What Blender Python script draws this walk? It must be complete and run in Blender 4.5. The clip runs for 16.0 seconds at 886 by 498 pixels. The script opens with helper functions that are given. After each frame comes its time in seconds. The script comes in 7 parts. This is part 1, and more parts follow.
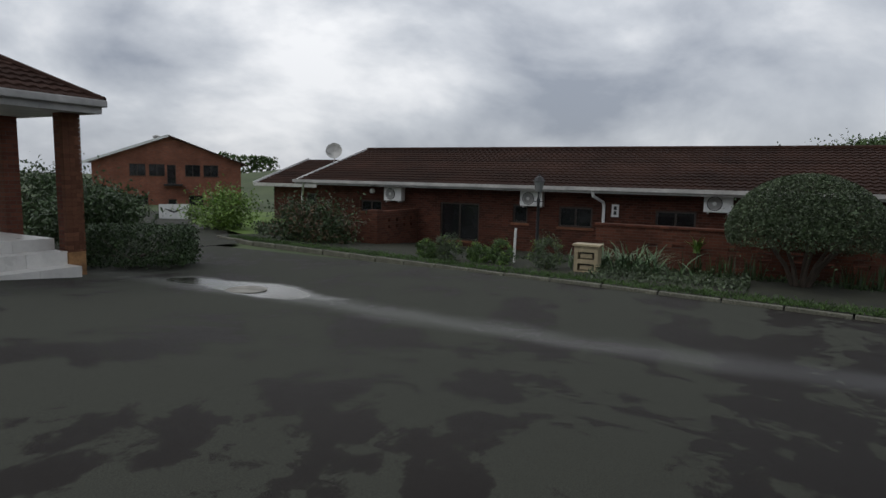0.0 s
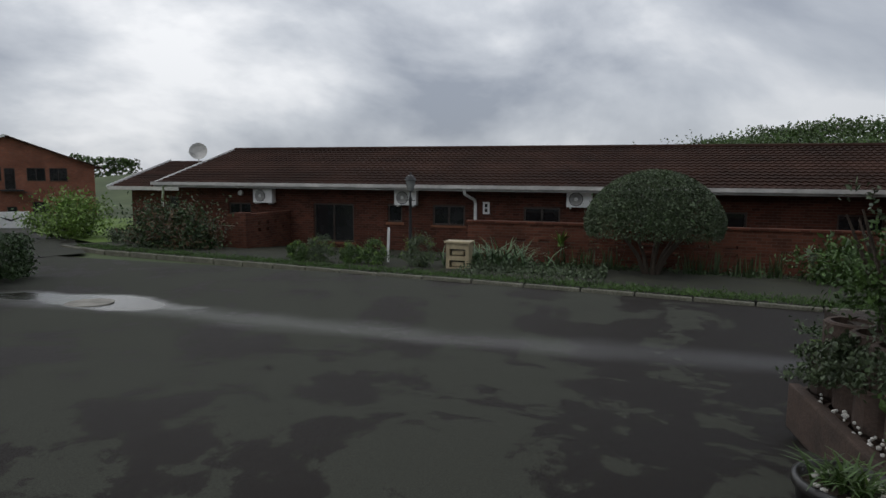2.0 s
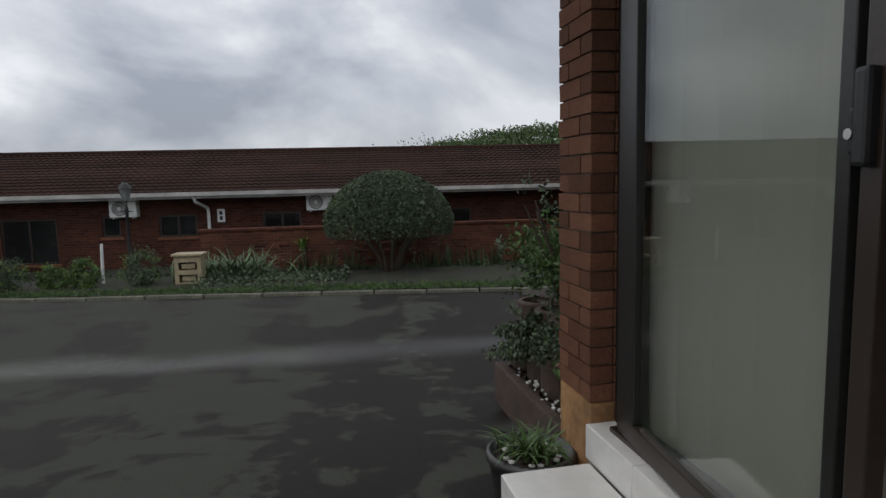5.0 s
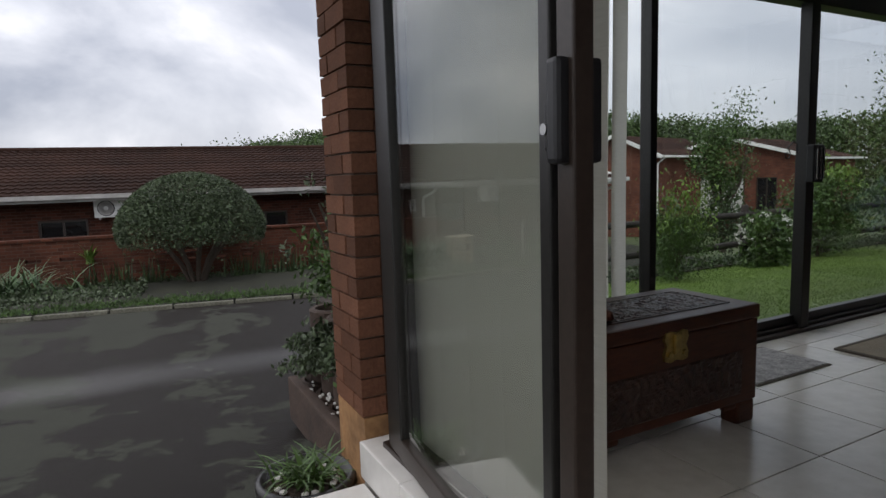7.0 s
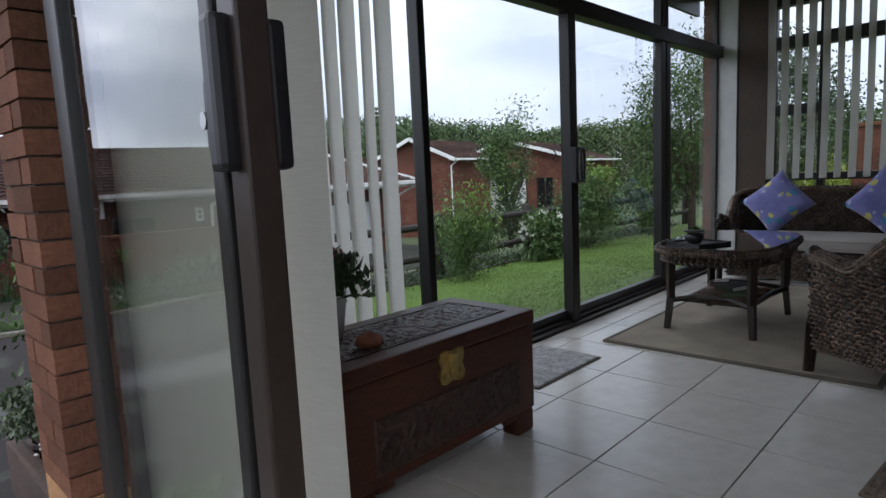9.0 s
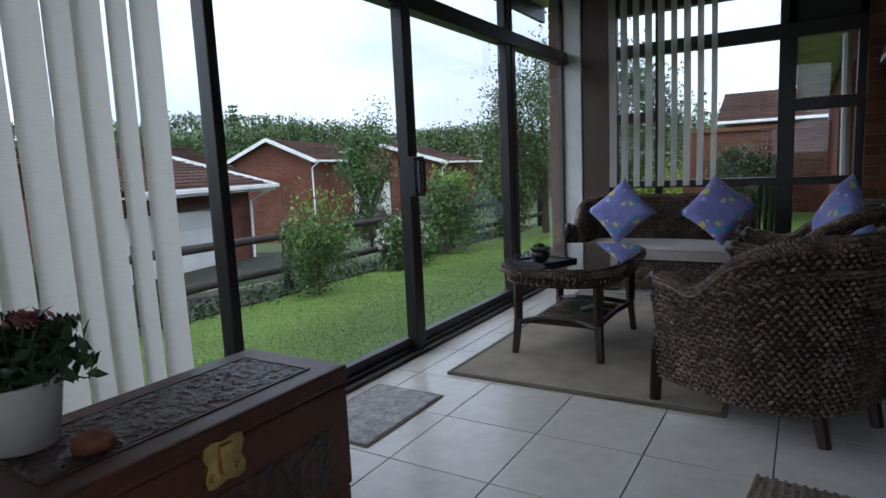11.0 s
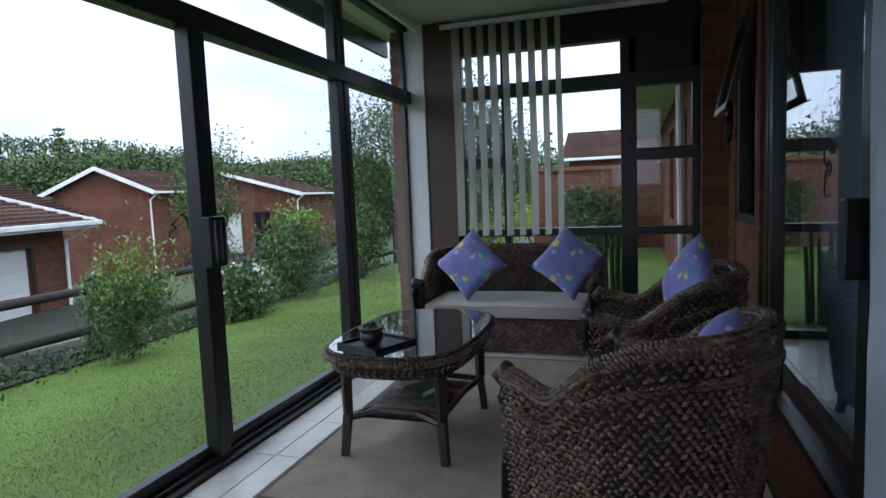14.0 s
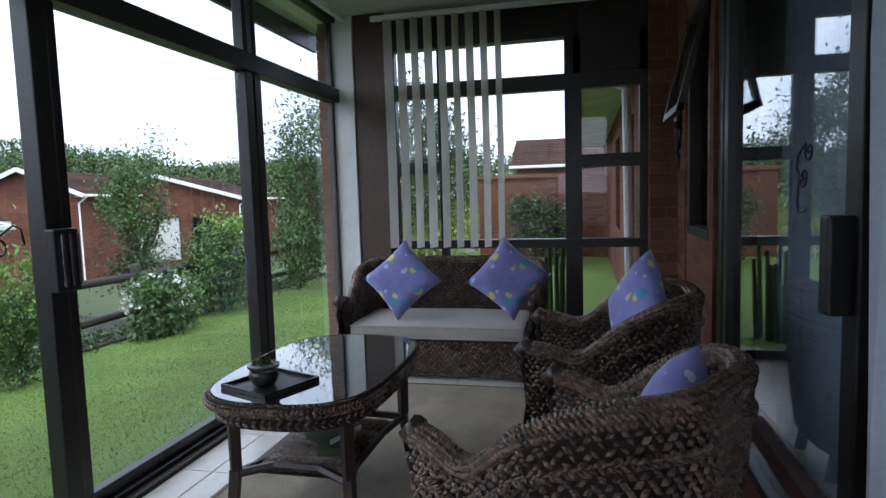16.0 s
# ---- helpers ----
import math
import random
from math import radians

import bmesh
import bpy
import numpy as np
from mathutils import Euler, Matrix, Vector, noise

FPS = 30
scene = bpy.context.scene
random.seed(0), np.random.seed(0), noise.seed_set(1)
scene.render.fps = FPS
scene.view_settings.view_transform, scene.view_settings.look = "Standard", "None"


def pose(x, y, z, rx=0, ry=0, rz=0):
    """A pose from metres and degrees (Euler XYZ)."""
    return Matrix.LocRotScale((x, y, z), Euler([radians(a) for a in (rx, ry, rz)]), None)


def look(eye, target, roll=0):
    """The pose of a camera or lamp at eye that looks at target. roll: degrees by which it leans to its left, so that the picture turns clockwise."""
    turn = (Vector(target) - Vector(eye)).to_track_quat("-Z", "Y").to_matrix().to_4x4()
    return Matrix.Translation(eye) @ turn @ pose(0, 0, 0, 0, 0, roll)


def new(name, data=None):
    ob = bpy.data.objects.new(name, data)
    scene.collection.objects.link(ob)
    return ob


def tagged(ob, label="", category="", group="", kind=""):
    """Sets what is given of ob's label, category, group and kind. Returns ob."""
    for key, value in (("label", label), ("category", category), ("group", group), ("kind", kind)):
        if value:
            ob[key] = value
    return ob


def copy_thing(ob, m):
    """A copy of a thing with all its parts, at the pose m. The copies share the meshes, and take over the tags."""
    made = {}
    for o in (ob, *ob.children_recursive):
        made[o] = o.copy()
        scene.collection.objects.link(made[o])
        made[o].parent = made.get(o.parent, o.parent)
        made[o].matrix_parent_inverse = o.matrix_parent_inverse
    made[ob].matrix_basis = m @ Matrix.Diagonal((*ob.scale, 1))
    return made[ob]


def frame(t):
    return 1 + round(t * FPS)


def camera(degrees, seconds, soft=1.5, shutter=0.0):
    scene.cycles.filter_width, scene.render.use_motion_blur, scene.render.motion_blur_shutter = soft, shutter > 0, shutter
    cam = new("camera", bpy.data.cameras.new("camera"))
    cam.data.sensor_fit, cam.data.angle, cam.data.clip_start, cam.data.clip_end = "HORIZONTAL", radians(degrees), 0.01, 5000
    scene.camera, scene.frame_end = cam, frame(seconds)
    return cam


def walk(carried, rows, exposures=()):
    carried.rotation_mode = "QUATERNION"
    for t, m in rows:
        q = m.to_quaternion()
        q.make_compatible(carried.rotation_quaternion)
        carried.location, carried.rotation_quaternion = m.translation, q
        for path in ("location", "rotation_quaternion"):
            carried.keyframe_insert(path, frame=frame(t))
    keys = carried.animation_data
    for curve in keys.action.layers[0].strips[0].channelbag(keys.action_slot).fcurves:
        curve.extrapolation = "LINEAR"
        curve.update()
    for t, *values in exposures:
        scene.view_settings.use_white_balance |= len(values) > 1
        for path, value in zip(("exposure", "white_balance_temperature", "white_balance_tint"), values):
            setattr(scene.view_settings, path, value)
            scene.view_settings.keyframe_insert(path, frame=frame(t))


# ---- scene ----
EXPOSURES = [(0, -0.45, 6600, 10), (4, -0.42, 6600, 10), (7, 0.1, 6700, 14), (8.5, 0.58, 6300, 16), (10, 1.0, 6000, 15), (12.5, 1.0, 5750, 14), (14, 1.15, 5750, 14), (16, 1.47, 5850, 15)]
cam = camera(72.7, 16.0)
TURN = pose(0, 0, 0, 0, 0, -5)
ROWS = [
    (0, (0.543, -0.064, 1.139), (-0.387, 1.691, 0.901), 1.2),
    (0.5, (0.572, -0.003, 1.124), (-0.277, 1.793, 0.889), 1.0),
    (1, (0.636, 0.039, 1.123), (-0.121, 1.875, 0.891), 0.8),
    (1.5, (0.68, 0.135, 1.091), (0.017, 2.008, 0.862), 0.7),
    (2, (0.748, 0.129, 1.104), (0.174, 2.031, 0.874), 0.5),
    (2.5, (0.796, 0.17, 1.091), (0.336, 2.103, 0.862), 0.2),
    (3, (0.823, 0.199, 1.092), (0.493, 2.158, 0.863), -0.1),
    (3.5, (0.854, 0.267, 1.093), (0.646, 2.243, 0.865), -0.4),
    (4, (0.897, 0.288, 1.095), (0.831, 2.274, 0.868), -0.7),
    (6.5, (1.244, 0.438, 1.1), (1.883, 2.319, 0.865), -1.8),
    (7, (1.327, 0.465, 1.089), (2.099, 2.295, 0.851), -1.8),
    (7.5, (1.408, 0.508, 1.088), (2.329, 2.267, 0.846), -2.1),
    (8, (1.479, 0.57, 1.085), (2.534, 2.251, 0.842), -2.3),
    (8.5, (1.562, 0.617, 1.096), (2.755, 2.203, 0.849), -2.5),
    (9, (1.653, 0.658, 1.092), (2.961, 2.149, 0.84), -2.7),
    (9.5, (1.775, 0.712, 1.095), (3.171, 2.122, 0.846), -2.8),
    (10, (1.911, 0.755, 1.123), (3.381, 2.085, 0.865), -2.8),
    (12.5, (2.568, 0.974, 1.175), (4.312, 1.926, 0.947), -2.3),
    (13, (2.694, 1.015, 1.22), (4.475, 1.902, 1.017), -2.3),
    (13.5, (2.736, 1.005, 1.274), (4.547, 1.831, 1.076), -2.4),
    (14, (2.832, 0.988, 1.297), (4.663, 1.767, 1.105), -2.3),
    (14.5, (2.973, 0.974, 1.308), (4.823, 1.708, 1.12), -2.3),
    (15, (3.098, 0.967, 1.311), (4.964, 1.663, 1.127), -2.1),
    (15.5, (3.209, 0.983, 1.303), (5.086, 1.649, 1.12), -1.9),
    (16, (3.327, 1.015, 1.302), (5.218, 1.642, 1.125), -1.7),
]
walk(cam, [(t, TURN @ look(eye, aim, roll)) for t, eye, aim, roll in ROWS], EXPOSURES)
# ---- end walk

# ---------- world, sun ----------
world = bpy.data.worlds.new("sky")
scene.world = world
world.use_nodes = True
wt = world.node_tree
for n in list(wt.nodes):
    wt.nodes.remove(n)


def wnode(kind, **vals):
    n = wt.nodes.new(kind)
    for k, v in vals.items():
        n.inputs[k].default_value = v
    return n


w_out = wnode("ShaderNodeOutputWorld")
w_bg = wnode("ShaderNodeBackground", Strength=1.25)
w_sky = wnode("ShaderNodeTexSky")
w_sky.sky_type = "NISHITA"
w_sky.sun_disc = False
w_sky.sun_elevation = radians(50)
w_sky.sun_rotation = radians(40)
w_skys = wnode("ShaderNodeVectorMath")
w_skys.operation = "SCALE"
w_skys.inputs["Scale"].default_value = 0.07
w_co = wnode("ShaderNodeTexCoord")
w_sep = wnode("ShaderNodeSeparateXYZ")
w_map = wnode("ShaderNodeMapping")
w_map.inputs["Scale"].default_value = (1.5, 1.5, 2.6)
w_map.inputs["Location"].default_value = (0.35, 0.2, 0.1)
w_n1 = wnode("ShaderNodeTexNoise", Scale=1.55, Detail=9.0, Roughness=0.52, Distortion=0.25)
w_r1 = wnode("ShaderNodeValToRGB")
e = w_r1.color_ramp.elements
e[0].position, e[0].color = 0.37, (0.37, 0.41, 0.485, 1)
e[1].position, e[1].color = 0.6, (1.08, 1.1, 1.13, 1)
m_ = w_r1.color_ramp.elements.new(0.5)
m_.color = (0.70, 0.74, 0.80, 1)
w_r2 = wnode("ShaderNodeValToRGB")
e = w_r2.color_ramp.elements
e[0].position, e[0].color = 0.0, (0.80, 0.81, 0.83, 1)
e[1].position, e[1].color = 0.45, (1.2, 1.2, 1.2, 1)
w_east = wnode("ShaderNodeMapRange")
w_east.inputs["From Min"].default_value, w_east.inputs["From Max"].default_value = -0.2, 0.75
w_east.inputs["To Min"].default_value, w_east.inputs["To Max"].default_value = 0.0, 0.68
w_mixe = wnode("ShaderNodeMix")
w_mixe.data_type = "RGBA"
w_mixe.inputs["B"].default_value = (0.40, 0.44, 0.51, 1)
w_mul = wnode("ShaderNodeMix")
w_mul.data_type, w_mul.blend_type = "RGBA", "MULTIPLY"
w_mul.inputs["Factor"].default_value = 1.0
w_mix = wnode("ShaderNodeMix")
w_mix.data_type = "RGBA"
w_mix.inputs["Factor"].default_value = 0.9
L = wt.links.new
L(w_co.outputs["Generated"], w_map.inputs["Vector"])
L(w_co.outputs["Generated"], w_sep.inputs[0])
L(w_map.outputs[0], w_n1.inputs["Vector"])
L(w_n1.outputs["Fac"], w_r1.inputs[0])
L(w_sep.outputs["Z"], w_r2.inputs[0])
L(w_sep.outputs["X"], w_east.inputs["Value"])
L(w_east.outputs[0], w_mixe.inputs["Factor"])
L(w_r1.outputs[0], w_mul.inputs["A"])
L(w_r2.outputs[0], w_mul.inputs["B"])
L(w_mul.outputs["Result"], w_mixe.inputs["A"])
L(w_sky.outputs[0], w_skys.inputs[0])
L(w_skys.outputs[0], w_mix.inputs["A"])
L(w_mixe.outputs["Result"], w_mix.inputs["B"])
L(w_mix.outputs["Result"], w_bg.inputs["Color"])
L(w_bg.outputs[0], w_out.inputs[0])

sun = new("sun", bpy.data.lights.new("sun", "SUN"))
sun.data.energy, sun.data.angle, sun.data.color = 0.5, radians(25), (1.0, 0.97, 0.93)
sun.matrix_world = pose(0, 0, 20, 40, 0, -40)

# ---------- materials ----------
def nodes_of(name):
    m = bpy.data.materials.new(name)
    m.use_nodes = True
    t = m.node_tree
    return m, t, t.nodes["Principled BSDF"]


def node(t, kind, **vals):
    n = t.nodes.new(kind)
    for k, v in vals.items():
        n.inputs[k].default_value = v
    return n


def ramp(t, stops):
    r = t.nodes.new("ShaderNodeValToRGB")
    el = r.color_ramp.elements
    while len(el) < len(stops):
        el.new(0.5)
    for s, (p, c) in zip(el, stops):
        s.position, s.color = p, (*c, 1) if len(c) == 3 else c
    return r


def surface(name, a, b, fine=30, coarse=2.0, rough=0.6, bump=0.15, metal=0.0, stretch=(1, 1, 1), vary=0.25, island=0.0, sheen=0.0, spec=0.5, rough_vary=0.1):
    """A material with fine grain between two colours and broad stains over it."""
    m, t, p = nodes_of(name)
    co = node(t, "ShaderNodeTexCoord")
    mp = node(t, "ShaderNodeMapping")
    mp.inputs["Scale"].default_value = stretch
    n1 = node(t, "ShaderNodeTexNoise", Scale=fine, Detail=5.0, Roughness=0.6)
    n2 = node(t, "ShaderNodeTexNoise", Scale=coarse, Detail=4.0, Roughness=0.55)
    r1 = ramp(t, [(0.3, a), (0.7, b)])
    r2 = ramp(t, [(0.3, (1 - vary,) * 3), (0.7, (1 + vary * 0.4,) * 3)])
    mu = node(t, "ShaderNodeMix", Factor=1.0)
    mu.data_type, mu.blend_type = "RGBA", "MULTIPLY"
    lk = t.links.new
    lk(co.outputs["Object"], mp.inputs["Vector"])
    lk(mp.outputs[0], n1.inputs["Vector"])
    lk(co.outputs["Object"], n2.inputs["Vector"])
    lk(n1.outputs["Fac"], r1.inputs[0])
    lk(n2.outputs["Fac"], r2.inputs[0])
    lk(r1.outputs[0], mu.inputs["A"])
    lk(r2.outputs[0], mu.inputs["B"])
    last = mu.outputs["Result"]
    if island:
        g = node(t, "ShaderNodeNewGeometry")
        oi = node(t, "ShaderNodeObjectInfo")
        ad = node(t, "ShaderNodeMath")
        ad.operation = "ADD"
        fr = node(t, "ShaderNodeMath")
        fr.operation = "FRACT"
        lk(g.outputs["Random Per Island"], ad.inputs[0])
        lk(oi.outputs["Random"], ad.inputs[1])
        lk(ad.outputs[0], fr.inputs[0])
        r3 = ramp(t, [(0.0, (1 - island,) * 3), (1.0, (1 + island,) * 3)])
        lk(fr.outputs[0], r3.inputs[0])
        m3 = node(t, "ShaderNodeMix", Factor=1.0)
        m3.data_type, m3.blend_type = "RGBA", "MULTIPLY"
        lk(last, m3.inputs["A"])
        lk(r3.outputs[0], m3.inputs["B"])
        last = m3.outputs["Result"]
    lk(last, p.inputs["Base Color"])
    rr = node(t, "ShaderNodeMapRange")
    rr.inputs["To Min"].default_value, rr.inputs["To Max"].default_value = max(0.02, rough - rough_vary), min(1, rough + rough_vary)
    lk(n2.outputs["Fac"], rr.inputs["Value"])
    lk(rr.outputs[0], p.inputs["Roughness"])
    p.inputs["Metallic"].default_value = metal
    p.inputs["Specular IOR Level"].default_value = spec
    p.inputs["Sheen Weight"].default_value = sheen
    if bump:
        bp = node(t, "ShaderNodeBump", Strength=bump, Distance=0.02)
        lk(n1.outputs["Fac"], bp.inputs["Height"])
        lk(bp.outputs[0], p.inputs["Normal"])
    return m


def brickwork(name, a, b, mortar, scale=1.0):
    m, t, p = nodes_of(name)
    lk = t.links.new
    co = node(t, "ShaderNodeTexCoord")
    sp = node(t, "ShaderNodeSeparateXYZ")
    ad = node(t, "ShaderNodeMath")
    cb = node(t, "ShaderNodeCombineXYZ")
    bt = node(t, "ShaderNodeTexBrick", Scale=scale, Bias=0.0)
    bt.inputs["Brick Width"].default_value, bt.inputs["Row Height"].default_value = 0.232, 0.083
    bt.inputs["Mortar Size"].default_value, bt.inputs["Mortar Smooth"].default_value = 0.007, 0.2
    bt.inputs["Color1"].default_value, bt.inputs["Color2"].default_value, bt.inputs["Mortar"].default_value = (*a, 1), (*b, 1), (*mortar, 1)
    n2 = node(t, "ShaderNodeTexNoise", Scale=0.8, Detail=5.0)
    n1 = node(t, "ShaderNodeTexNoise", Scale=45.0, Detail=3.0)
    r2 = ramp(t, [(0.3, (0.68, 0.66, 0.66)), (0.7, (1.1, 1.1, 1.1))])
    r1 = ramp(t, [(0.3, (0.85,) * 3), (0.7, (1.12,) * 3)])
    mu = node(t, "ShaderNodeMix", Factor=1.0)
    mu.data_type, mu.blend_type = "RGBA", "MULTIPLY"
    m3 = node(t, "ShaderNodeMix", Factor=1.0)
    m3.data_type, m3.blend_type = "RGBA", "MULTIPLY"
    lk(co.outputs["Object"], sp.inputs[0])
    lk(sp.outputs["X"], ad.inputs[0])
    lk(sp.outputs["Y"], ad.inputs[1])
    lk(ad.outputs[0], cb.inputs["X"])
    lk(sp.outputs["Z"], cb.inputs["Y"])
    lk(cb.outputs[0], bt.inputs["Vector"])
    lk(co.outputs["Object"], n2.inputs["Vector"])
    lk(co.outputs["Object"], n1.inputs["Vector"])
    lk(n2.outputs["Fac"], r2.inputs[0])
    lk(n1.outputs["Fac"], r1.inputs[0])
    lk(bt.outputs["Color"], mu.inputs["A"])
    lk(r2.outputs[0], mu.inputs["B"])
    lk(mu.outputs["Result"], m3.inputs["A"])
    lk(r1.outputs[0], m3.inputs["B"])
    lk(m3.outputs["Result"], p.inputs["Base Color"])
    bp = node(t, "ShaderNodeBump", Strength=0.5, Distance=0.01)
    bp.invert = True
    lk(bt.outputs["Fac"], bp.inputs["Height"])
    lk(bp.outputs[0], p.inputs["Normal"])
    p.inputs["Roughness"].default_value = 0.9
    p.inputs["Specular IOR Level"].default_value = 0.2
    return m


def glass(name, tint=(0.97, 0.99, 0.98), gloss=1.0):
    m, t, p = nodes_of(name)
    t.nodes.remove(p)
    out = t.nodes["Material Output"]
    tr = node(t, "ShaderNodeBsdfTransparent", Color=(*tint, 1))
    gl = node(t, "ShaderNodeBsdfGlossy", Roughness=0.01)
    lw = node(t, "ShaderNodeLayerWeight", Blend=0.5)
    pw = node(t, "ShaderNodeMath")
    pw.operation = "POWER"
    pw.inputs[1].default_value = 4.0
    mu = node(t, "ShaderNodeMath")
    mu.operation = "MULTIPLY_ADD"
    mu.inputs[1].default_value, mu.inputs[2].default_value = 0.55 * gloss, 0.025 * gloss
    mx = node(t, "ShaderNodeMixShader")
    t.links.new(lw.outputs["Facing"], pw.inputs[0])
    t.links.new(pw.outputs[0], mu.inputs[0])
    t.links.new(mu.outputs[0], mx.inputs[0])
    t.links.new(tr.outputs[0], mx.inputs[1])
    t.links.new(gl.outputs[0], mx.inputs[2])
    t.links.new(mx.outputs[0], out.inputs["Surface"])
    return m


def asphalt_mat():
    m, t, p = nodes_of("wet_asphalt")
    lk = t.links.new
    co = node(t, "ShaderNodeTexCoord")
    grain = node(t, "ShaderNodeTexNoise", Scale=140.0, Detail=3.0, Roughness=0.7)
    blot = node(t, "ShaderNodeTexNoise", Scale=0.85, Detail=12.0, Roughness=0.66, Distortion=0.3)
    mp = node(t, "ShaderNodeMapping")
    mp.inputs["Scale"].default_value = (1.0, 0.75, 1)
    lk(co.outputs["Object"], mp.inputs["Vector"])
    lk(mp.outputs[0], blot.inputs["Vector"])
    lk(co.outputs["Object"], grain.inputs["Vector"])
    dry = ramp(t, [(0.47, (0, 0, 0)), (0.497, (1, 1, 1))])
    # the damp half of the drive in front of the house
    s0 = node(t, "ShaderNodeSeparateXYZ")
    lk(co.outputs["Object"], s0.inputs[0])
    side = node(t, "ShaderNodeMapRange")
    side.inputs["From Min"].default_value, side.inputs["From Max"].default_value = 0.1, 0.9
    side.inputs["To Min"].default_value, side.inputs["To Max"].default_value = 0.025, -0.08
    lk(s0.outputs["X"], side.inputs["Value"])
    mid = node(t, "ShaderNodeTexNoise", Scale=3.6, Detail=10.0, Roughness=0.7, Distortion=0.4)
    lk(mp.outputs[0], mid.inputs["Vector"])
    frayed = node(t, "ShaderNodeMath")
    frayed.operation = "MULTIPLY_ADD"
    frayed.inputs[1].default_value = 0.42
    lk(mid.outputs["Fac"], frayed.inputs[0])
    both = node(t, "ShaderNodeMath")
    both.operation = "SUBTRACT"
    both.inputs[1].default_value = 0.21
    lk(blot.outputs["Fac"], frayed.inputs[2])
    lk(frayed.outputs[0], both.inputs[0])
    damp = node(t, "ShaderNodeMath")
    lk(both.outputs[0], damp.inputs[0])
    lk(side.outputs[0], damp.inputs[1])
    lk(damp.outputs[0], dry.inputs[0])
    g1 = ramp(t, [(0.3, (0.010, 0.008, 0.0065)), (0.7, (0.021, 0.017, 0.014))])
    g2 = ramp(t, [(0.3, (0.042, 0.044, 0.036)), (0.7, (0.078, 0.080, 0.067))])
    lk(grain.outputs["Fac"], g1.inputs[0])
    lk(grain.outputs["Fac"], g2.inputs[0])
    mx = node(t, "ShaderNodeMix")
    mx.data_type = "RGBA"
    lk(dry.outputs[0], mx.inputs["Factor"])
    lk(g1.outputs[0], mx.inputs["A"])
    lk(g2.outputs[0], mx.inputs["B"])
    # the wet run along the drainage line
    sp = node(t, "ShaderNodeSeparateXYZ")
    wob = node(t, "ShaderNodeTexNoise", Scale=0.5, Detail=4.0)
    lk(co.outputs["Object"], sp.inputs[0])
    lk(co.outputs["Object"], wob.inputs["Vector"])
    a1 = node(t, "ShaderNodeMath")
    a1.operation = "MULTIPLY_ADD"
    a1.inputs[1].default_value = 1.1
    lk(wob.outputs["Fac"], a1.inputs[0])
    lk(sp.outputs["Y"], a1.inputs[2])
    d1 = node(t, "ShaderNodeMath")
    d1.operation = "SUBTRACT"
    d1.inputs[1].default_value = 8.1
    lk(a1.outputs[0], d1.inputs[0])
    d2 = node(t, "ShaderNodeMath")
    d2.operation = "ABSOLUTE"
    lk(d1.outputs[0], d2.inputs[0])
    run = node(t, "ShaderNodeMapRange")
    run.interpolation_type = "SMOOTHSTEP"
    run.inputs["From Min"].default_value, run.inputs["From Max"].default_value = 0.02, 0.75
    run.inputs["To Min"].default_value, run.inputs["To Max"].default_value = 0.46, 0.0
    lk(d2.outputs[0], run.inputs["Value"])
    # the puddle by the manhole
    pv_ = node(t, "ShaderNodeVectorMath")
    pv_.operation = "SUBTRACT"
    pv_.inputs[1].default_value = (-7.9, 7.9, 0)
    pm_ = node(t, "ShaderNodeVectorMath")
    pm_.operation = "MULTIPLY"
    pm_.inputs[1].default_value = (0.42, 1.3, 0)
    pl_ = node(t, "ShaderNodeVectorMath")
    pl_.operation = "LENGTH"
    pa_ = node(t, "ShaderNodeMath")
    pa_.operation = "MULTIPLY_ADD"
    pa_.inputs[1].default_value = 1.6
    lk(co.outputs["Object"], pv_.inputs[0])
    lk(pv_.outputs[0], pm_.inputs[0])
    lk(pm_.outputs[0], pl_.inputs[0])
    lk(wob.outputs["Fac"], pa_.inputs[0])
    lk(pl_.outputs["Value"], pa_.inputs[2])
    pd_ = node(t, "ShaderNodeMapRange")
    pd_.inputs["From Min"].default_value, pd_.inputs["From Max"].default_value = 1.35, 1.6
    pd_.inputs["To Min"].default_value, pd_.inputs["To Max"].default_value = 1.0, 0.0
    lk(pa_.outputs[0], pd_.inputs["Value"])
    wet = node(t, "ShaderNodeMath")
    wet.operation = "MAXIMUM"
    lk(run.outputs[0], wet.inputs[0])
    lk(pd_.outputs[0], wet.inputs[1])
    run = wet
    ro = node(t, "ShaderNodeMapRange")
    ro.inputs["To Min"].default_value, ro.inputs["To Max"].default_value = 0.6, 0.92
    lk(dry.outputs[0], ro.inputs["Value"])
    ro2 = node(t, "ShaderNodeMix")
    ro2.data_type = "FLOAT"
    ro2.inputs["B"].default_value = 0.22
    lk(run.outputs[0], ro2.inputs["Factor"])
    lk(ro.outputs[0], ro2.inputs["A"])
    lk(ro2.outputs["Result"], p.inputs["Roughness"])
    sv = node(t, "ShaderNodeMapRange")
    sv.inputs["To Min"].default_value, sv.inputs["To Max"].default_value = 0.12, 0.05
    lk(dry.outputs[0], sv.inputs["Value"])
    sv2 = node(t, "ShaderNodeMix")
    sv2.data_type = "FLOAT"
    sv2.inputs["B"].default_value = 0.75
    lk(run.outputs[0], sv2.inputs["Factor"])
    lk(sv.outputs[0], sv2.inputs["A"])
    lk(sv2.outputs["Result"], p.inputs["Specular IOR Level"])
    lk(mx.outputs["Result"], p.inputs["Base Color"])
    bs = node(t, "ShaderNodeMapRange")
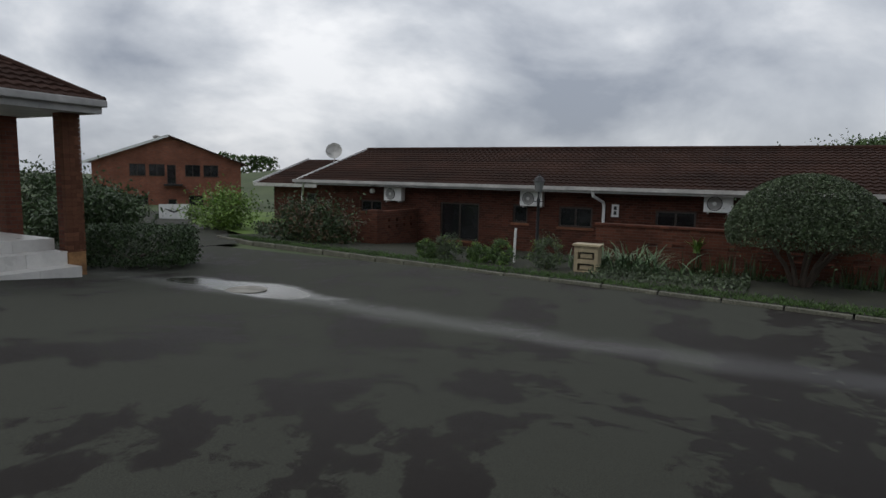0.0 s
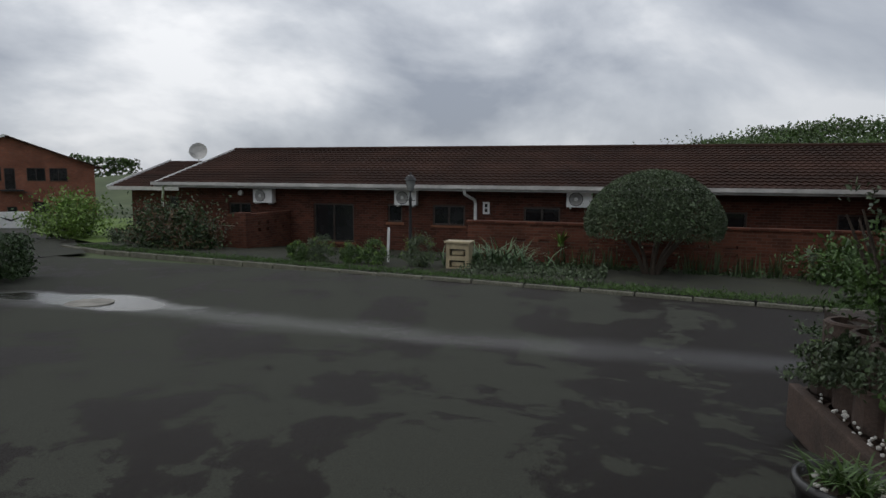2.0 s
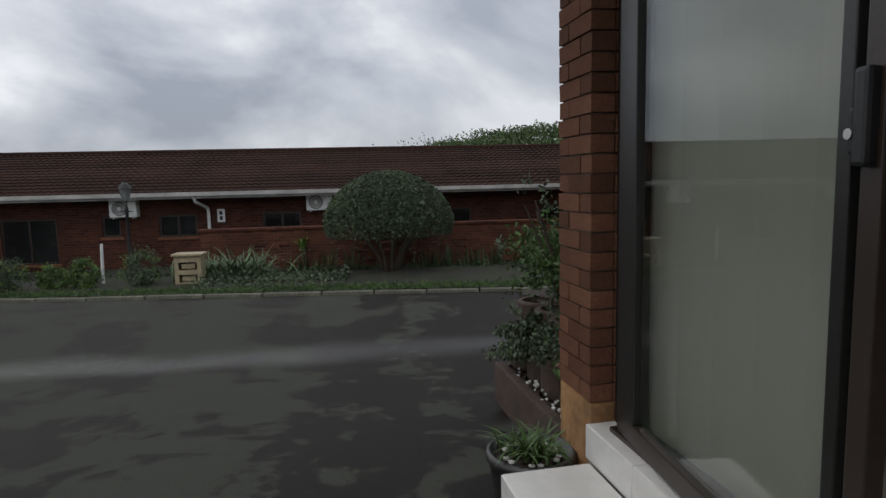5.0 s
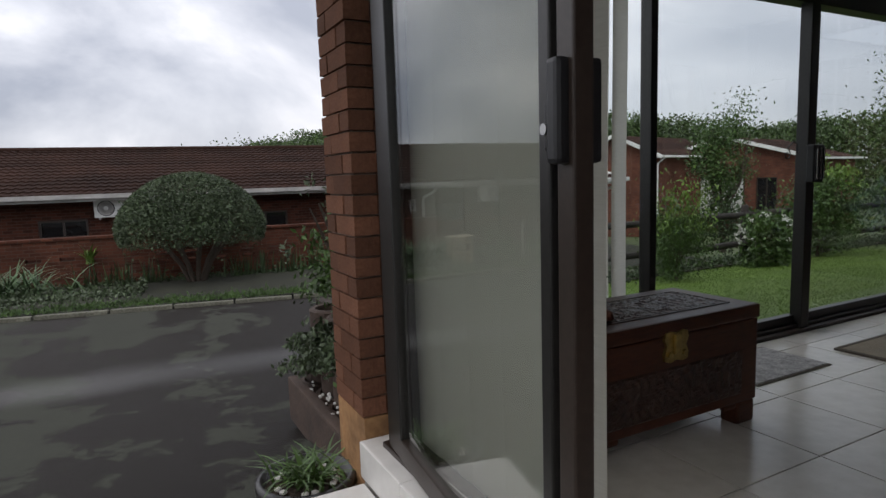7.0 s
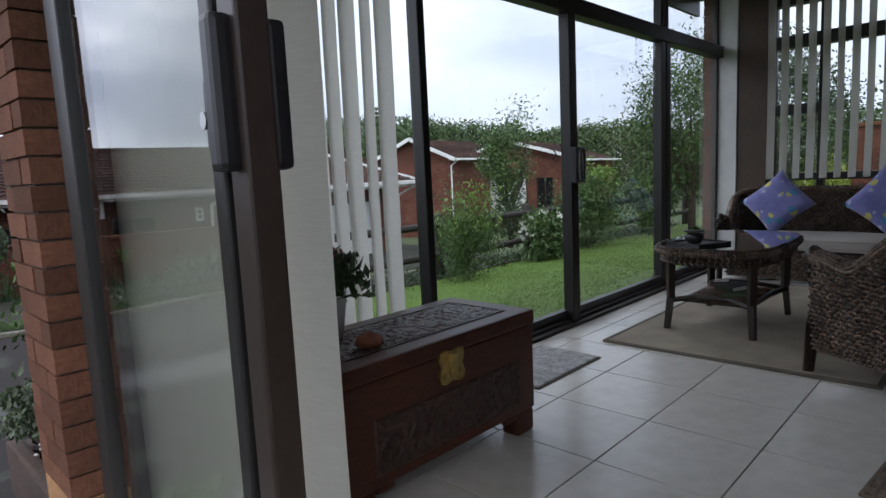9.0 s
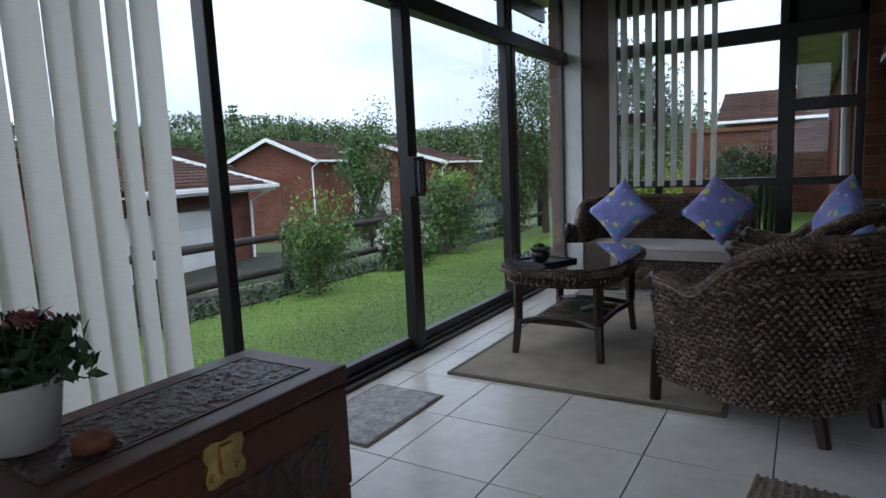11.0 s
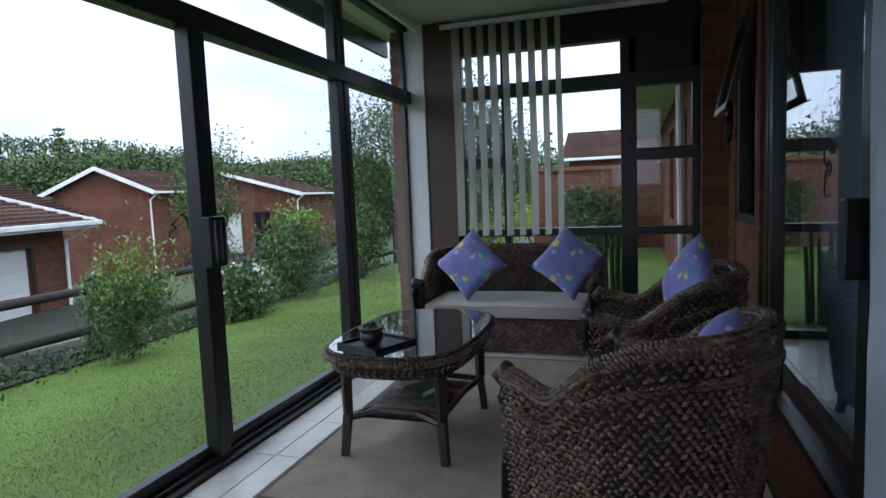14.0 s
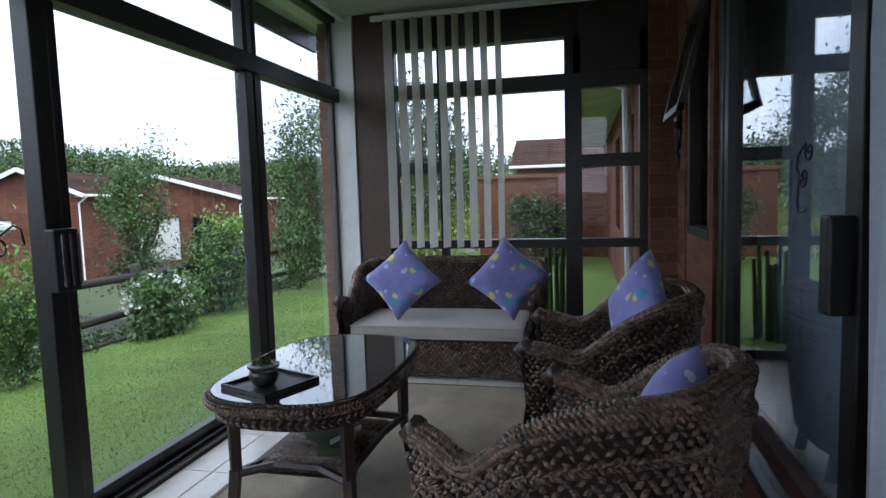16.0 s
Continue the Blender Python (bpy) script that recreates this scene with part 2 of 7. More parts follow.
    bs.inputs["To Min"].default_value, bs.inputs["To Max"].default_value = 0.35, 0.02
    lk(run.outputs[0], bs.inputs["Value"])
    bp = node(t, "ShaderNodeBump", Distance=0.01)
    lk(bs.outputs[0], bp.inputs["Strength"])
    lk(grain.outputs["Fac"], bp.inputs["Height"])
    lk(bp.outputs[0], p.inputs["Normal"])
    return m


ASPHALT = asphalt_mat()
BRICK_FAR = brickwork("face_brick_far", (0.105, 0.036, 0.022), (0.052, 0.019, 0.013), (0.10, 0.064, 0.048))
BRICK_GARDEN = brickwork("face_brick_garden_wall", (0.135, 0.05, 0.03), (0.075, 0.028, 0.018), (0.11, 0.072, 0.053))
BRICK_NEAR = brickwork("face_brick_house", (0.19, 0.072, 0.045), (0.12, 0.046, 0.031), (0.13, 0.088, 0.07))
BRICK_ORANGE = brickwork("orange_brick", (0.30, 0.115, 0.07), (0.22, 0.085, 0.055), (0.2, 0.13, 0.1))
BRICK = surface("brick_face", (0.125, 0.053, 0.031), (0.19, 0.088, 0.051), fine=70, coarse=5, rough=0.9, bump=0.35, island=0.28, spec=0.2)
MORTAR = surface("mortar", (0.12, 0.085, 0.065), (0.2, 0.15, 0.12), fine=120, rough=0.95, bump=0.4)
PLINTH = surface("stained_plaster", (0.30, 0.15, 0.06), (0.42, 0.23, 0.10), fine=25, coarse=4, rough=0.9, bump=0.2, vary=0.5)
ROOF = surface("brown_roof_tile", (0.030, 0.015, 0.011), (0.055, 0.028, 0.02), fine=25, coarse=0.7, rough=0.9, bump=0.3, island=0.25, vary=0.4, spec=0.15)
ROOF_RED = surface("red_brown_roof_tile", (0.05, 0.028, 0.022), (0.085, 0.046, 0.035), fine=25, coarse=0.7, rough=0.9, bump=0.3, island=0.25, vary=0.4, spec=0.2)
WHITE = surface("white_paint", (0.72, 0.72, 0.70), (0.82, 0.82, 0.80), fine=8, coarse=1.5, rough=0.5, bump=0.03, vary=0.15)
GUTTER = surface("grey_gutter", (0.40, 0.39, 0.37), (0.5, 0.49, 0.47), fine=8, coarse=1.5, rough=0.45, bump=0.03, vary=0.3)
SOFFIT = surface("soffit_board", (0.42, 0.41, 0.39), (0.5, 0.49, 0.47), fine=6, rough=0.7, bump=0.05)
DARKFRAME = surface("dark_bronze_aluminium", (0.012, 0.011, 0.010), (0.022, 0.020, 0.018), fine=60, rough=0.38, bump=0.02, spec=0.5)
BROWNFRAME = surface("brown_aluminium", (0.028, 0.019, 0.014), (0.042, 0.029, 0.022), fine=60, rough=0.4, bump=0.02)
BLACK = surface("black_plastic", (0.010, 0.010, 0.011), (0.016, 0.016, 0.017), fine=60, rough=0.42, bump=0.03)
STEEL = surface("bright_steel", (0.5, 0.5, 0.5), (0.62, 0.62, 0.6), fine=60, rough=0.28, bump=0.02, metal=1.0)
BRASS = surface("aged_brass", (0.42, 0.30, 0.10), (0.62, 0.46, 0.18), fine=50, coarse=12, rough=0.35, bump=0.1, metal=1.0, vary=0.5)
GLASS = glass("window_glass")
GLASS_DOOR = glass("door_glass", (0.93, 0.96, 0.94), 1.6)
# opaque near-black panes carry the dimness of the rooms behind in their colour
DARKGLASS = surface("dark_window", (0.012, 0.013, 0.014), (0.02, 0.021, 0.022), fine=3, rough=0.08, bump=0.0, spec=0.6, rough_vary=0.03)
TILE = surface("cream_floor_tile", (0.64, 0.60, 0.54), (0.74, 0.70, 0.64), fine=12, coarse=1.2, rough=0.24, bump=0.02, vary=0.12, island=0.04)
STEPTILE = surface("white_step_tile", (0.66, 0.64, 0.60), (0.74, 0.72, 0.68), fine=12, coarse=2, rough=0.3, bump=0.03, vary=0.15, island=0.04)
GROUT = surface("grey_grout", (0.09, 0.08, 0.072), (0.14, 0.13, 0.12), fine=90, rough=0.9, bump=0.2)
CEIL = surface("ceiling_board", (0.62, 0.61, 0.58), (0.70, 0.69, 0.66), fine=6, rough=0.8, bump=0.03, vary=0.1)
BLIND = surface("woven_blind_fabric", (0.46, 0.42, 0.35), (0.62, 0.585, 0.51), fine=14, coarse=3, rough=0.85, bump=0.15, stretch=(1.2, 1.2, 16), vary=0.08)
CURTAIN = surface("white_voile", (0.60, 0.66, 0.80), (0.70, 0.76, 0.90), fine=60, rough=0.9, bump=0.1, vary=0.1)
RUG = surface("beige_wool_rug", (0.34, 0.285, 0.21), (0.50, 0.43, 0.34), fine=160, coarse=5, rough=0.97, bump=0.8, vary=0.2)
RUGEDGE = surface("rug_binding", (0.12, 0.10, 0.08), (0.2, 0.17, 0.13), fine=120, rough=0.95, bump=0.5)
MAT = surface("grey_speckled_mat", (0.26, 0.25, 0.25), (0.58, 0.56, 0.55), fine=70, coarse=18, rough=0.97, bump=0.6, vary=0.35)
MATWEAVE = surface("woven_brown_mat", (0.20, 0.15, 0.11), (0.34, 0.27, 0.21), fine=80, rough=0.95, bump=0.6)
CHESTWOOD = surface("camphor_wood", (0.05, 0.015, 0.008), (0.11, 0.034, 0.016), fine=14, coarse=3, rough=0.45, bump=0.08, stretch=(1, 6, 6), vary=0.35, spec=0.35)
CARVING = surface("carved_dark_wood", (0.030, 0.014, 0.010), (0.075, 0.036, 0.024), fine=30, coarse=9, rough=0.4, bump=0.5, vary=0.4)
# wide tone range: glints on the strands are painted in by its pale end
RATTAN = surface("dark_rattan", (0.024, 0.015, 0.010), (0.24, 0.152, 0.10), fine=55, coarse=6, rough=0.27, bump=0.25, island=0.5, vary=0.3, spec=0.6)
# near-black backing: the shade between woven strands is put into its colour
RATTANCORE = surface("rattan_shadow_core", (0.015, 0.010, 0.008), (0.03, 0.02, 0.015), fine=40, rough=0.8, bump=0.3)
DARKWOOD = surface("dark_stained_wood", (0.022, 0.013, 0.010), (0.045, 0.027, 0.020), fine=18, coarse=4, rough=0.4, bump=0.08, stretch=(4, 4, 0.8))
SEAT = surface("beige_seat_cushion", (0.42, 0.38, 0.34), (0.50, 0.46, 0.42), fine=120, coarse=4, rough=0.95, bump=0.25, sheen=0.2, vary=0.12)
POTWHITE = surface("white_ceramic", (0.74, 0.73, 0.70), (0.80, 0.79, 0.76), fine=10, rough=0.3, bump=0.02)
POTBLACK = surface("glazed_black_pot", (0.02, 0.019, 0.018), (0.045, 0.042, 0.04), fine=20, coarse=4, rough=0.3, bump=0.1)
CONCRETE = surface("concrete", (0.24, 0.23, 0.20), (0.36, 0.34, 0.30), fine=50, coarse=3, rough=0.92, bump=0.3, vary=0.45)
PLANTER = surface("brown_cast_block", (0.055, 0.036, 0.027), (0.10, 0.066, 0.05), fine=50, coarse=5, rough=0.85, bump=0.4, vary=0.4)
BOXPAINT = surface("cream_metal_box", (0.34, 0.28, 0.17), (0.42, 0.35, 0.22), fine=12, coarse=3, rough=0.55, bump=0.05, vary=0.3)
SOIL = surface("damp_soil", (0.025, 0.018, 0.012), (0.06, 0.042, 0.03), fine=40, coarse=3, rough=0.95, bump=0.7)
POLE = surface("creosoted_pole", (0.022, 0.018, 0.016), (0.05, 0.042, 0.036), fine=20, coarse=3, rough=0.85, bump=0.3, stretch=(1, 6, 6))
BARK = surface("bark", (0.055, 0.04, 0.03), (0.11, 0.085, 0.065), fine=40, coarse=6, rough=0.95, bump=0.7, stretch=(3, 3, 0.7))
GRASS = surface("lawn_grass", (0.085, 0.15, 0.020), (0.13, 0.21, 0.032), fine=45, coarse=0.9, rough=0.9, bump=0.6, vary=0.35)
BLADE = surface("grass_blade", (0.10, 0.18, 0.024), (0.15, 0.245, 0.036), fine=2, coarse=0.8, rough=0.7, bump=0, island=0.16, vary=0.3)
FIELD = surface("far_meadow", (0.045, 0.075, 0.02), (0.085, 0.11, 0.04), fine=0.15, coarse=0.03, rough=0.95, bump=0, vary=0.45)
KERBSTONE = surface("mossy_kerb_concrete", (0.08, 0.08, 0.055), (0.20, 0.195, 0.155), fine=30, coarse=1.5, rough=0.9, bump=0.4, vary=0.5)
VERGE = surface("verge_grass_and_soil", (0.012, 0.015, 0.007), (0.034, 0.034, 0.016), fine=14, coarse=1.2, rough=0.95, bump=0.6, vary=0.5)
GARAGE = surface("white_garage_door", (0.66, 0.66, 0.64), (0.75, 0.75, 0.73), fine=6, coarse=0.8, rough=0.5, bump=0.02, vary=0.15)


def leafmat(name, a, b, rough=0.5, island=0.45):
    return surface(name, a, b, fine=6, coarse=1.4, rough=rough, bump=0.0, island=island, vary=0.35, spec=0.4)


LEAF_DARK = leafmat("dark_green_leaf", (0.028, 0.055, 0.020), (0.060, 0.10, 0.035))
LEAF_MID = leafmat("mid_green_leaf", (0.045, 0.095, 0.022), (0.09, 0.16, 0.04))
LEAF_LIGHT = leafmat("light_green_leaf", (0.11, 0.20, 0.035), (0.19, 0.30, 0.06))
LEAF_LIME = leafmat("lime_leaf", (0.22, 0.30, 0.03), (0.34, 0.40, 0.06))
LEAF_GREY = leafmat("grey_green_leaf", (0.045, 0.07, 0.032), (0.10, 0.135, 0.07))
LEAF_RED = leafmat("reddish_leaf", (0.05, 0.06, 0.025), (0.14, 0.055, 0.03))
LEAF_STRAP = leafmat("strap_leaf", (0.055, 0.11, 0.045), (0.12, 0.19, 0.085))
LEAF_WOOD = leafmat("woodland_leaf", (0.04, 0.075, 0.022), (0.09, 0.14, 0.04))
PETAL_WHITE = surface("white_petal", (0.72, 0.72, 0.66), (0.8, 0.8, 0.76), fine=20, rough=0.7, bump=0)
PETAL_PINK = surface("dusty_pink_petal", (0.30, 0.09, 0.10), (0.46, 0.2, 0.19), fine=40, rough=0.7, bump=0, island=0.3)
PEBBLE = surface("white_pebble", (0.55, 0.54, 0.5), (0.72, 0.7, 0.66), fine=30, rough=0.7, bump=0.1, island=0.2)


def translucent(m, amount):
    """Lets part of the light through thin cloth."""
    t = m.node_tree
    p, out = t.nodes["Principled BSDF"], t.nodes["Material Output"]
    tl = node(t, "ShaderNodeBsdfTranslucent", Color=(0.78, 0.76, 0.70, 1))
    mx = node(t, "ShaderNodeMixShader", Fac=amount)
    t.links.new(p.outputs[0], mx.inputs[1])
    t.links.new(tl.outputs[0], mx.inputs[2])
    t.links.new(mx.outputs[0], out.inputs["Surface"])


translucent(BLIND, 0.5)
translucent(CURTAIN, 0.4)
GLASS_SOUTH = glass("house_door_glass", (0.88, 0.92, 0.95), 2.6)


def pillow_mat():
    m, t, p = nodes_of("printed_blue_cotton")
    lk = t.links.new
    co = node(t, "ShaderNodeTexCoord")
    base = node(t, "ShaderNodeTexNoise", Scale=9.0, Detail=4.0)
    rb = ramp(t, [(0.3, (0.17, 0.17, 0.42)), (0.7, (0.26, 0.26, 0.56))])
    lk(co.outputs["Object"], base.inputs["Vector"])
    lk(base.outputs["Fac"], rb.inputs[0])
    col = rb.outputs[0]
    for sc, lim, c in ((8.5, 0.27, (0.60, 0.56, 0.14)), (6.5, 0.22, (0.10, 0.28, 0.50)), (11.0, 0.2, (0.50, 0.52, 0.66))):
        v = node(t, "ShaderNodeTexVoronoi", Scale=sc, Randomness=1.0)
        d = node(t, "ShaderNodeTexNoise", Scale=sc * 3, Detail=2.0)
        ad = node(t, "ShaderNodeMath")
        ad.operation = "MULTIPLY_ADD"
        ad.inputs[1].default_value = 0.35
        st = ramp(t, [(lim + 0.14, (1, 1, 1)), (lim + 0.18, (0, 0, 0))])
        mx = node(t, "ShaderNodeMix")
        mx.data_type = "RGBA"
        mx.inputs["B"].default_value = (*c, 1)
        lk(co.outputs["Object"], v.inputs["Vector"])
        lk(co.outputs["Object"], d.inputs["Vector"])
        lk(d.outputs["Fac"], ad.inputs[0])
        lk(v.outputs["Distance"], ad.inputs[2])
        lk(ad.outputs[0], st.inputs[0])
        lk(st.outputs[0], mx.inputs["Factor"])
        lk(col, mx.inputs["A"])
        col = mx.outputs["Result"]
    lk(col, p.inputs["Base Color"])
    p.inputs["Roughness"].default_value = 0.85
    p.inputs["Sheen Weight"].default_value = 0.2
    bp = node(t, "ShaderNodeBump", Strength=0.2, Distance=0.01)
    lk(base.outputs["Fac"], bp.inputs["Height"])
    lk(bp.outputs[0], p.inputs["Normal"])
    return m


PILLOW = pillow_mat()


# ---------- building blocks ----------
def thing(name, label, category, m=None, group="", kind=""):
    ob = new(name)
    ob.empty_display_size = 0.1
    if m is not None:
        ob.matrix_world = m
    return tagged(ob, label, category, group, kind)


def part(name, bm, material, parent=None, label="", smooth=False):
    me = bpy.data.meshes.new(name)
    bm.to_mesh(me)
    bm.free()
    me.materials.append(material)
    if smooth:
        for f in me.polygons:
            f.use_smooth = True
    ob = new(name, me)
    ob.parent = parent
    if label:
        ob["label"] = label
    return ob


def mesh_part(name, verts, faces, material, parent=None, label="", smooth=False):
    me = bpy.data.meshes.new(name)
    me.from_pydata(verts, [], faces)
    me.materials.append(material)
    if smooth:
        for f in me.polygons:
            f.use_smooth = True
    ob = new(name, me)
    ob.parent = parent
    if label:
        ob["label"] = label
    return ob


def box(x0, y0, z0, x1, y1, z1, bev=0.0, bm=None, turn=None):
    own = bmesh.new()
    bmesh.ops.create_cube(own, size=1.0)
    for v in own.verts:
        v.co = Vector((x0 + (v.co.x + 0.5) * (x1 - x0), y0 + (v.co.y + 0.5) * (y1 - y0), z0 + (v.co.z + 0.5) * (z1 - z0)))
    if bev:
        bmesh.ops.bevel(own, geom=list(own.edges), offset=bev, segments=2, affect="EDGES", profile=0.6)
    if turn is not None:
        bmesh.ops.transform(own, matrix=turn, verts=own.verts)
    return join(bm, own)


def join(bm, own):
    if bm is None:
        return own
    me = bpy.data.meshes.new("tmp")
    own.to_mesh(me)
    own.free()
    bm.from_mesh(me)
    bpy.data.meshes.remove(me)
    return bm


def tube(points, radii, sides=8, bm=None, caps=True):
    """A round bar through points, with a radius at each."""
    own = bmesh.new()
    pts = [Vector(p) for p in points]
    if not hasattr(radii, "__len__"):
        radii = [radii] * len(pts)
    rings = []
    for i, p in enumerate(pts):
        d = (pts[min(i + 1, len(pts) - 1)] - pts[max(i - 1, 0)]).normalized()
        q = d.to_track_quat("Z", "Y")
        rings.append([own.verts.new(p + q @ Vector((radii[i] * math.cos(a), radii[i] * math.sin(a), 0))) for a in (2 * math.pi * k / sides for k in range(sides))])
    for a, b in zip(rings, rings[1:]):
        for k in range(sides):
            own.faces.new((a[k], a[(k + 1) % sides], b[(k + 1) % sides], b[k]))
    if caps:
        own.faces.new(rings[0][::-1])
        own.faces.new(rings[-1])
    return join(bm, own)


def lathe(profile, sides=24, bm=None):
    """A turned body from (radius, height) pairs."""
    own = bmesh.new()
    rings = []
    for r, z in profile:
        rings.append([own.verts.new((r * math.cos(2 * math.pi * k / sides), r * math.sin(2 * math.pi * k / sides), z)) for k in range(sides)])
    for a, b in zip(rings, rings[1:]):
        for k in range(sides):
            own.faces.new((a[k], a[(k + 1) % sides], b[(k + 1) % sides], b[k]))
    own.faces.new(rings[0][::-1])
    own.faces.new(rings[-1])
    return join(bm, own)


def prism(outline, y0, y1):
    """A slab with an (x, z) outline, from y0 to y1."""
    bm = bmesh.new()
    a = [bm.verts.new((x, y0, z)) for x, z in outline]
    b = [bm.verts.new((x, y1, z)) for x, z in outline]
    bm.faces.new(a)
    bm.faces.new(b[::-1])
    for i in range(len(a)):
        j = (i + 1) % len(a)
        bm.faces.new((a[j], a[i], b[i], b[j]))
    bmesh.ops.recalc_face_normals(bm, faces=bm.faces)
    return bm


RNG = np.random.default_rng(7)


def leaves(name, centres, size, material, parent=None, label="", up=0.3, aspect=0.45, jitter=0.35):
    """Many small bent leaves: each a folded diamond of two triangles."""
    c = np.asarray(centres, float)
    n = len(c)
    d = RNG.normal(size=(n, 3))
    d[:, 2] += up
    d /= np.linalg.norm(d, axis=1, keepdims=True) + 1e-9
    s = np.cross(d, RNG.normal(size=(n, 3)))
    s /= np.linalg.norm(s, axis=1, keepdims=True) + 1e-9
    k = np.cross(d, s)
    ln = size * (1 + jitter * RNG.uniform(-1, 1, (n, 1)))
    v = np.empty((n, 4, 3))
    v[:, 0] = c - d * ln * 0.5
    v[:, 1] = c + s * ln * aspect * 0.5 + k * ln * 0.08
    v[:, 2] = c + d * ln * 0.5
    v[:, 3] = c - s * ln * aspect * 0.5 + k * ln * 0.08
    me = bpy.data.meshes.new(name)
    me.vertices.add(4 * n)
    me.vertices.foreach_set("co", v.reshape(-1))
    idx = np.arange(4 * n).reshape(n, 4)
    tri = np.concatenate([idx[:, [0, 1, 2]], idx[:, [0, 2, 3]]], axis=1).reshape(-1)
    me.loops.add(len(tri))
    me.loops.foreach_set("vertex_index", tri.astype(np.int32))
    me.polygons.add(2 * n)
    me.polygons.foreach_set("loop_start", np.arange(0, 6 * n, 3, dtype=np.int32))
    me.update(calc_edges=True)
    me.materials.append(material)
    ob = new(name, me)
    ob.parent = parent
    ob["kind"] = "stuff"
    if label:
        ob["label"] = label
    return ob


def blob(n, centre, radii, clumps=18, spread=0.28, shell=0.55):
    """Leaf places in a crown of clumps with an uneven outline."""
    u = RNG.normal(size=(clumps, 3))
    u /= np.linalg.norm(u, axis=1, keepdims=True)
    cc = u * RNG.uniform(shell, 0.95, (clumps, 1))
    which = RNG.integers(0, clumps, n)
    p = cc[which] + RNG.normal(size=(n, 3)) * spread * RNG.uniform(0.6, 1.2, (clumps, 1))[which]
    return np.asarray(centre) + p * np.asarray(radii)


def blades(name, roots, length, width, material, parent=None, lean=0.7, seg=4, label="", up=1.0):
    """Arching strap leaves from the given roots."""
    verts, faces = [], []
    for r in roots:
        a = RNG.uniform(0, 2 * math.pi)
        ln = length * RNG.uniform(0.6, 1.15)
        le = lean * RNG.uniform(0.5, 1.3)
        dx, dy = math.cos(a), math.sin(a)
        b0 = len(verts)
        for i in range(seg + 1):
            f = i / seg
            out = ln * le * f * (0.4 + 0.6 * f)
            zz = ln * up * (f - 0.55 * le * f * f)
            w = width * (1 - f) ** 0.6 * 0.5 + 0.001
            verts.append((r[0] + dx * out - dy * w, r[1] + dy * out + dx * w, r[2] + zz))
            verts.append((r[0] + dx * out + dy * w, r[1] + dy * out - dx * w, r[2] + zz))
        for i in range(seg):
            k = b0 + 2 * i
            faces.append((k, k + 1, k + 3, k + 2))
    ob = mesh_part(name, verts, faces, material, parent, label)
    ob["kind"] = "stuff"
    return ob


def limbs(start, count, height, spread, r0):
    """A trunk that forks into limbs."""
    bm = None
    s = Vector(start)
    top = s + Vector((0, 0, height * 0.45))
    bm = tube([s, s.lerp(top, 0.5) + Vector((0.03, 0.02, 0)), top], [r0, r0 * 0.85, r0 * 0.7], 8, bm)
    for i in range(count):
        a = 2 * math.pi * i / count + random.uniform(-0.4, 0.4)
        h = height * random.uniform(0.75, 1.05)
        e = s + Vector((spread * math.cos(a), spread * math.sin(a), h))
        mid = top.lerp(e, 0.5) + Vector((0.15 * spread * math.cos(a), 0.15 * spread * math.sin(a), -0.05 * height))
        base = s.lerp(top, random.uniform(0.55, 1.0))
        bm = tube([base, mid, e], [r0 * 0.5, r0 * 0.32, r0 * 0.12], 6, bm)
    return bm


# ---------- ground ----------
ROAD_V = [-12, 1.5, 2.5, 3.4, 4.9, 7.6, 12.4, 28, 55, 80, 700]
ROAD_Z = [-0.3, -0.3, -0.33, -0.42, -0.71, -0.97, -1.05, -1.7, -2.9, -3.6, -3.6]


def road_z(x, v):
    east = min(max((x - 8.0) * 0.07, 0.0), 0.9) if v > 8 else 0.0
    return float(np.interp(v, ROAD_V, ROAD_Z)) - east


def sheet(name, xs, vs, dz, material, m, zf=road_z):
    verts = [(x, v, zf(x, v) + dz) for v in vs for x in xs]
    n = len(xs)
    faces = [(j * n + i, j * n + i + 1, (j + 1) * n + i + 1, (j + 1) * n + i) for j in range(len(vs) - 1) for i in range(n - 1)]
    ob = mesh_part(name, verts, faces, material, smooth=True)
    ob.matrix_world = m
    return ob


def ground_z(x, v):
    h = road_z(x, v)
    r = math.hypot(x, v)
    if x < 0 and v > 60:
        h += 14 * min(max((v - 90) / 120, 0), 1) * min(max((x + 190) / 60, 0), 1) * min(max((-x - 20) / 60, 0), 1)
    return h - (0.8 if r < 12 and v < 2 else 0.0)


xs = [-700, -400, -250, -190, -160, -130, -100, -80, -60, -45, -30, -20, -12, -6, 0, 4, 8, 12, 16, 21, 26, 32, 40, 55, 80, 150, 300, 700]
vs = [-700, -300, -100, -40, -12, 0, 2, 4, 7.6, 12.4, 18, 28, 40, 55, 70, 90, 110, 140, 170, 210, 300, 450, 700]
tagged(sheet("ground", xs, vs, -0.08, FIELD, TURN, ground_z), "green field ground reaching the horizon", "ground", kind="structure")
xs = [-14, -12, -9, -6, -4, -2, 0, 2, 4, 6, 8, 10, 12, 16, 21, 26, 34]
vs = list(np.arange(-9, 12.0, 0.5)) + [12.6]
road = tagged(sheet("road", xs, vs, 0.0, ASPHALT, TURN), "dark grey asphalt yard with wet patches after rain", "road", kind="structure")
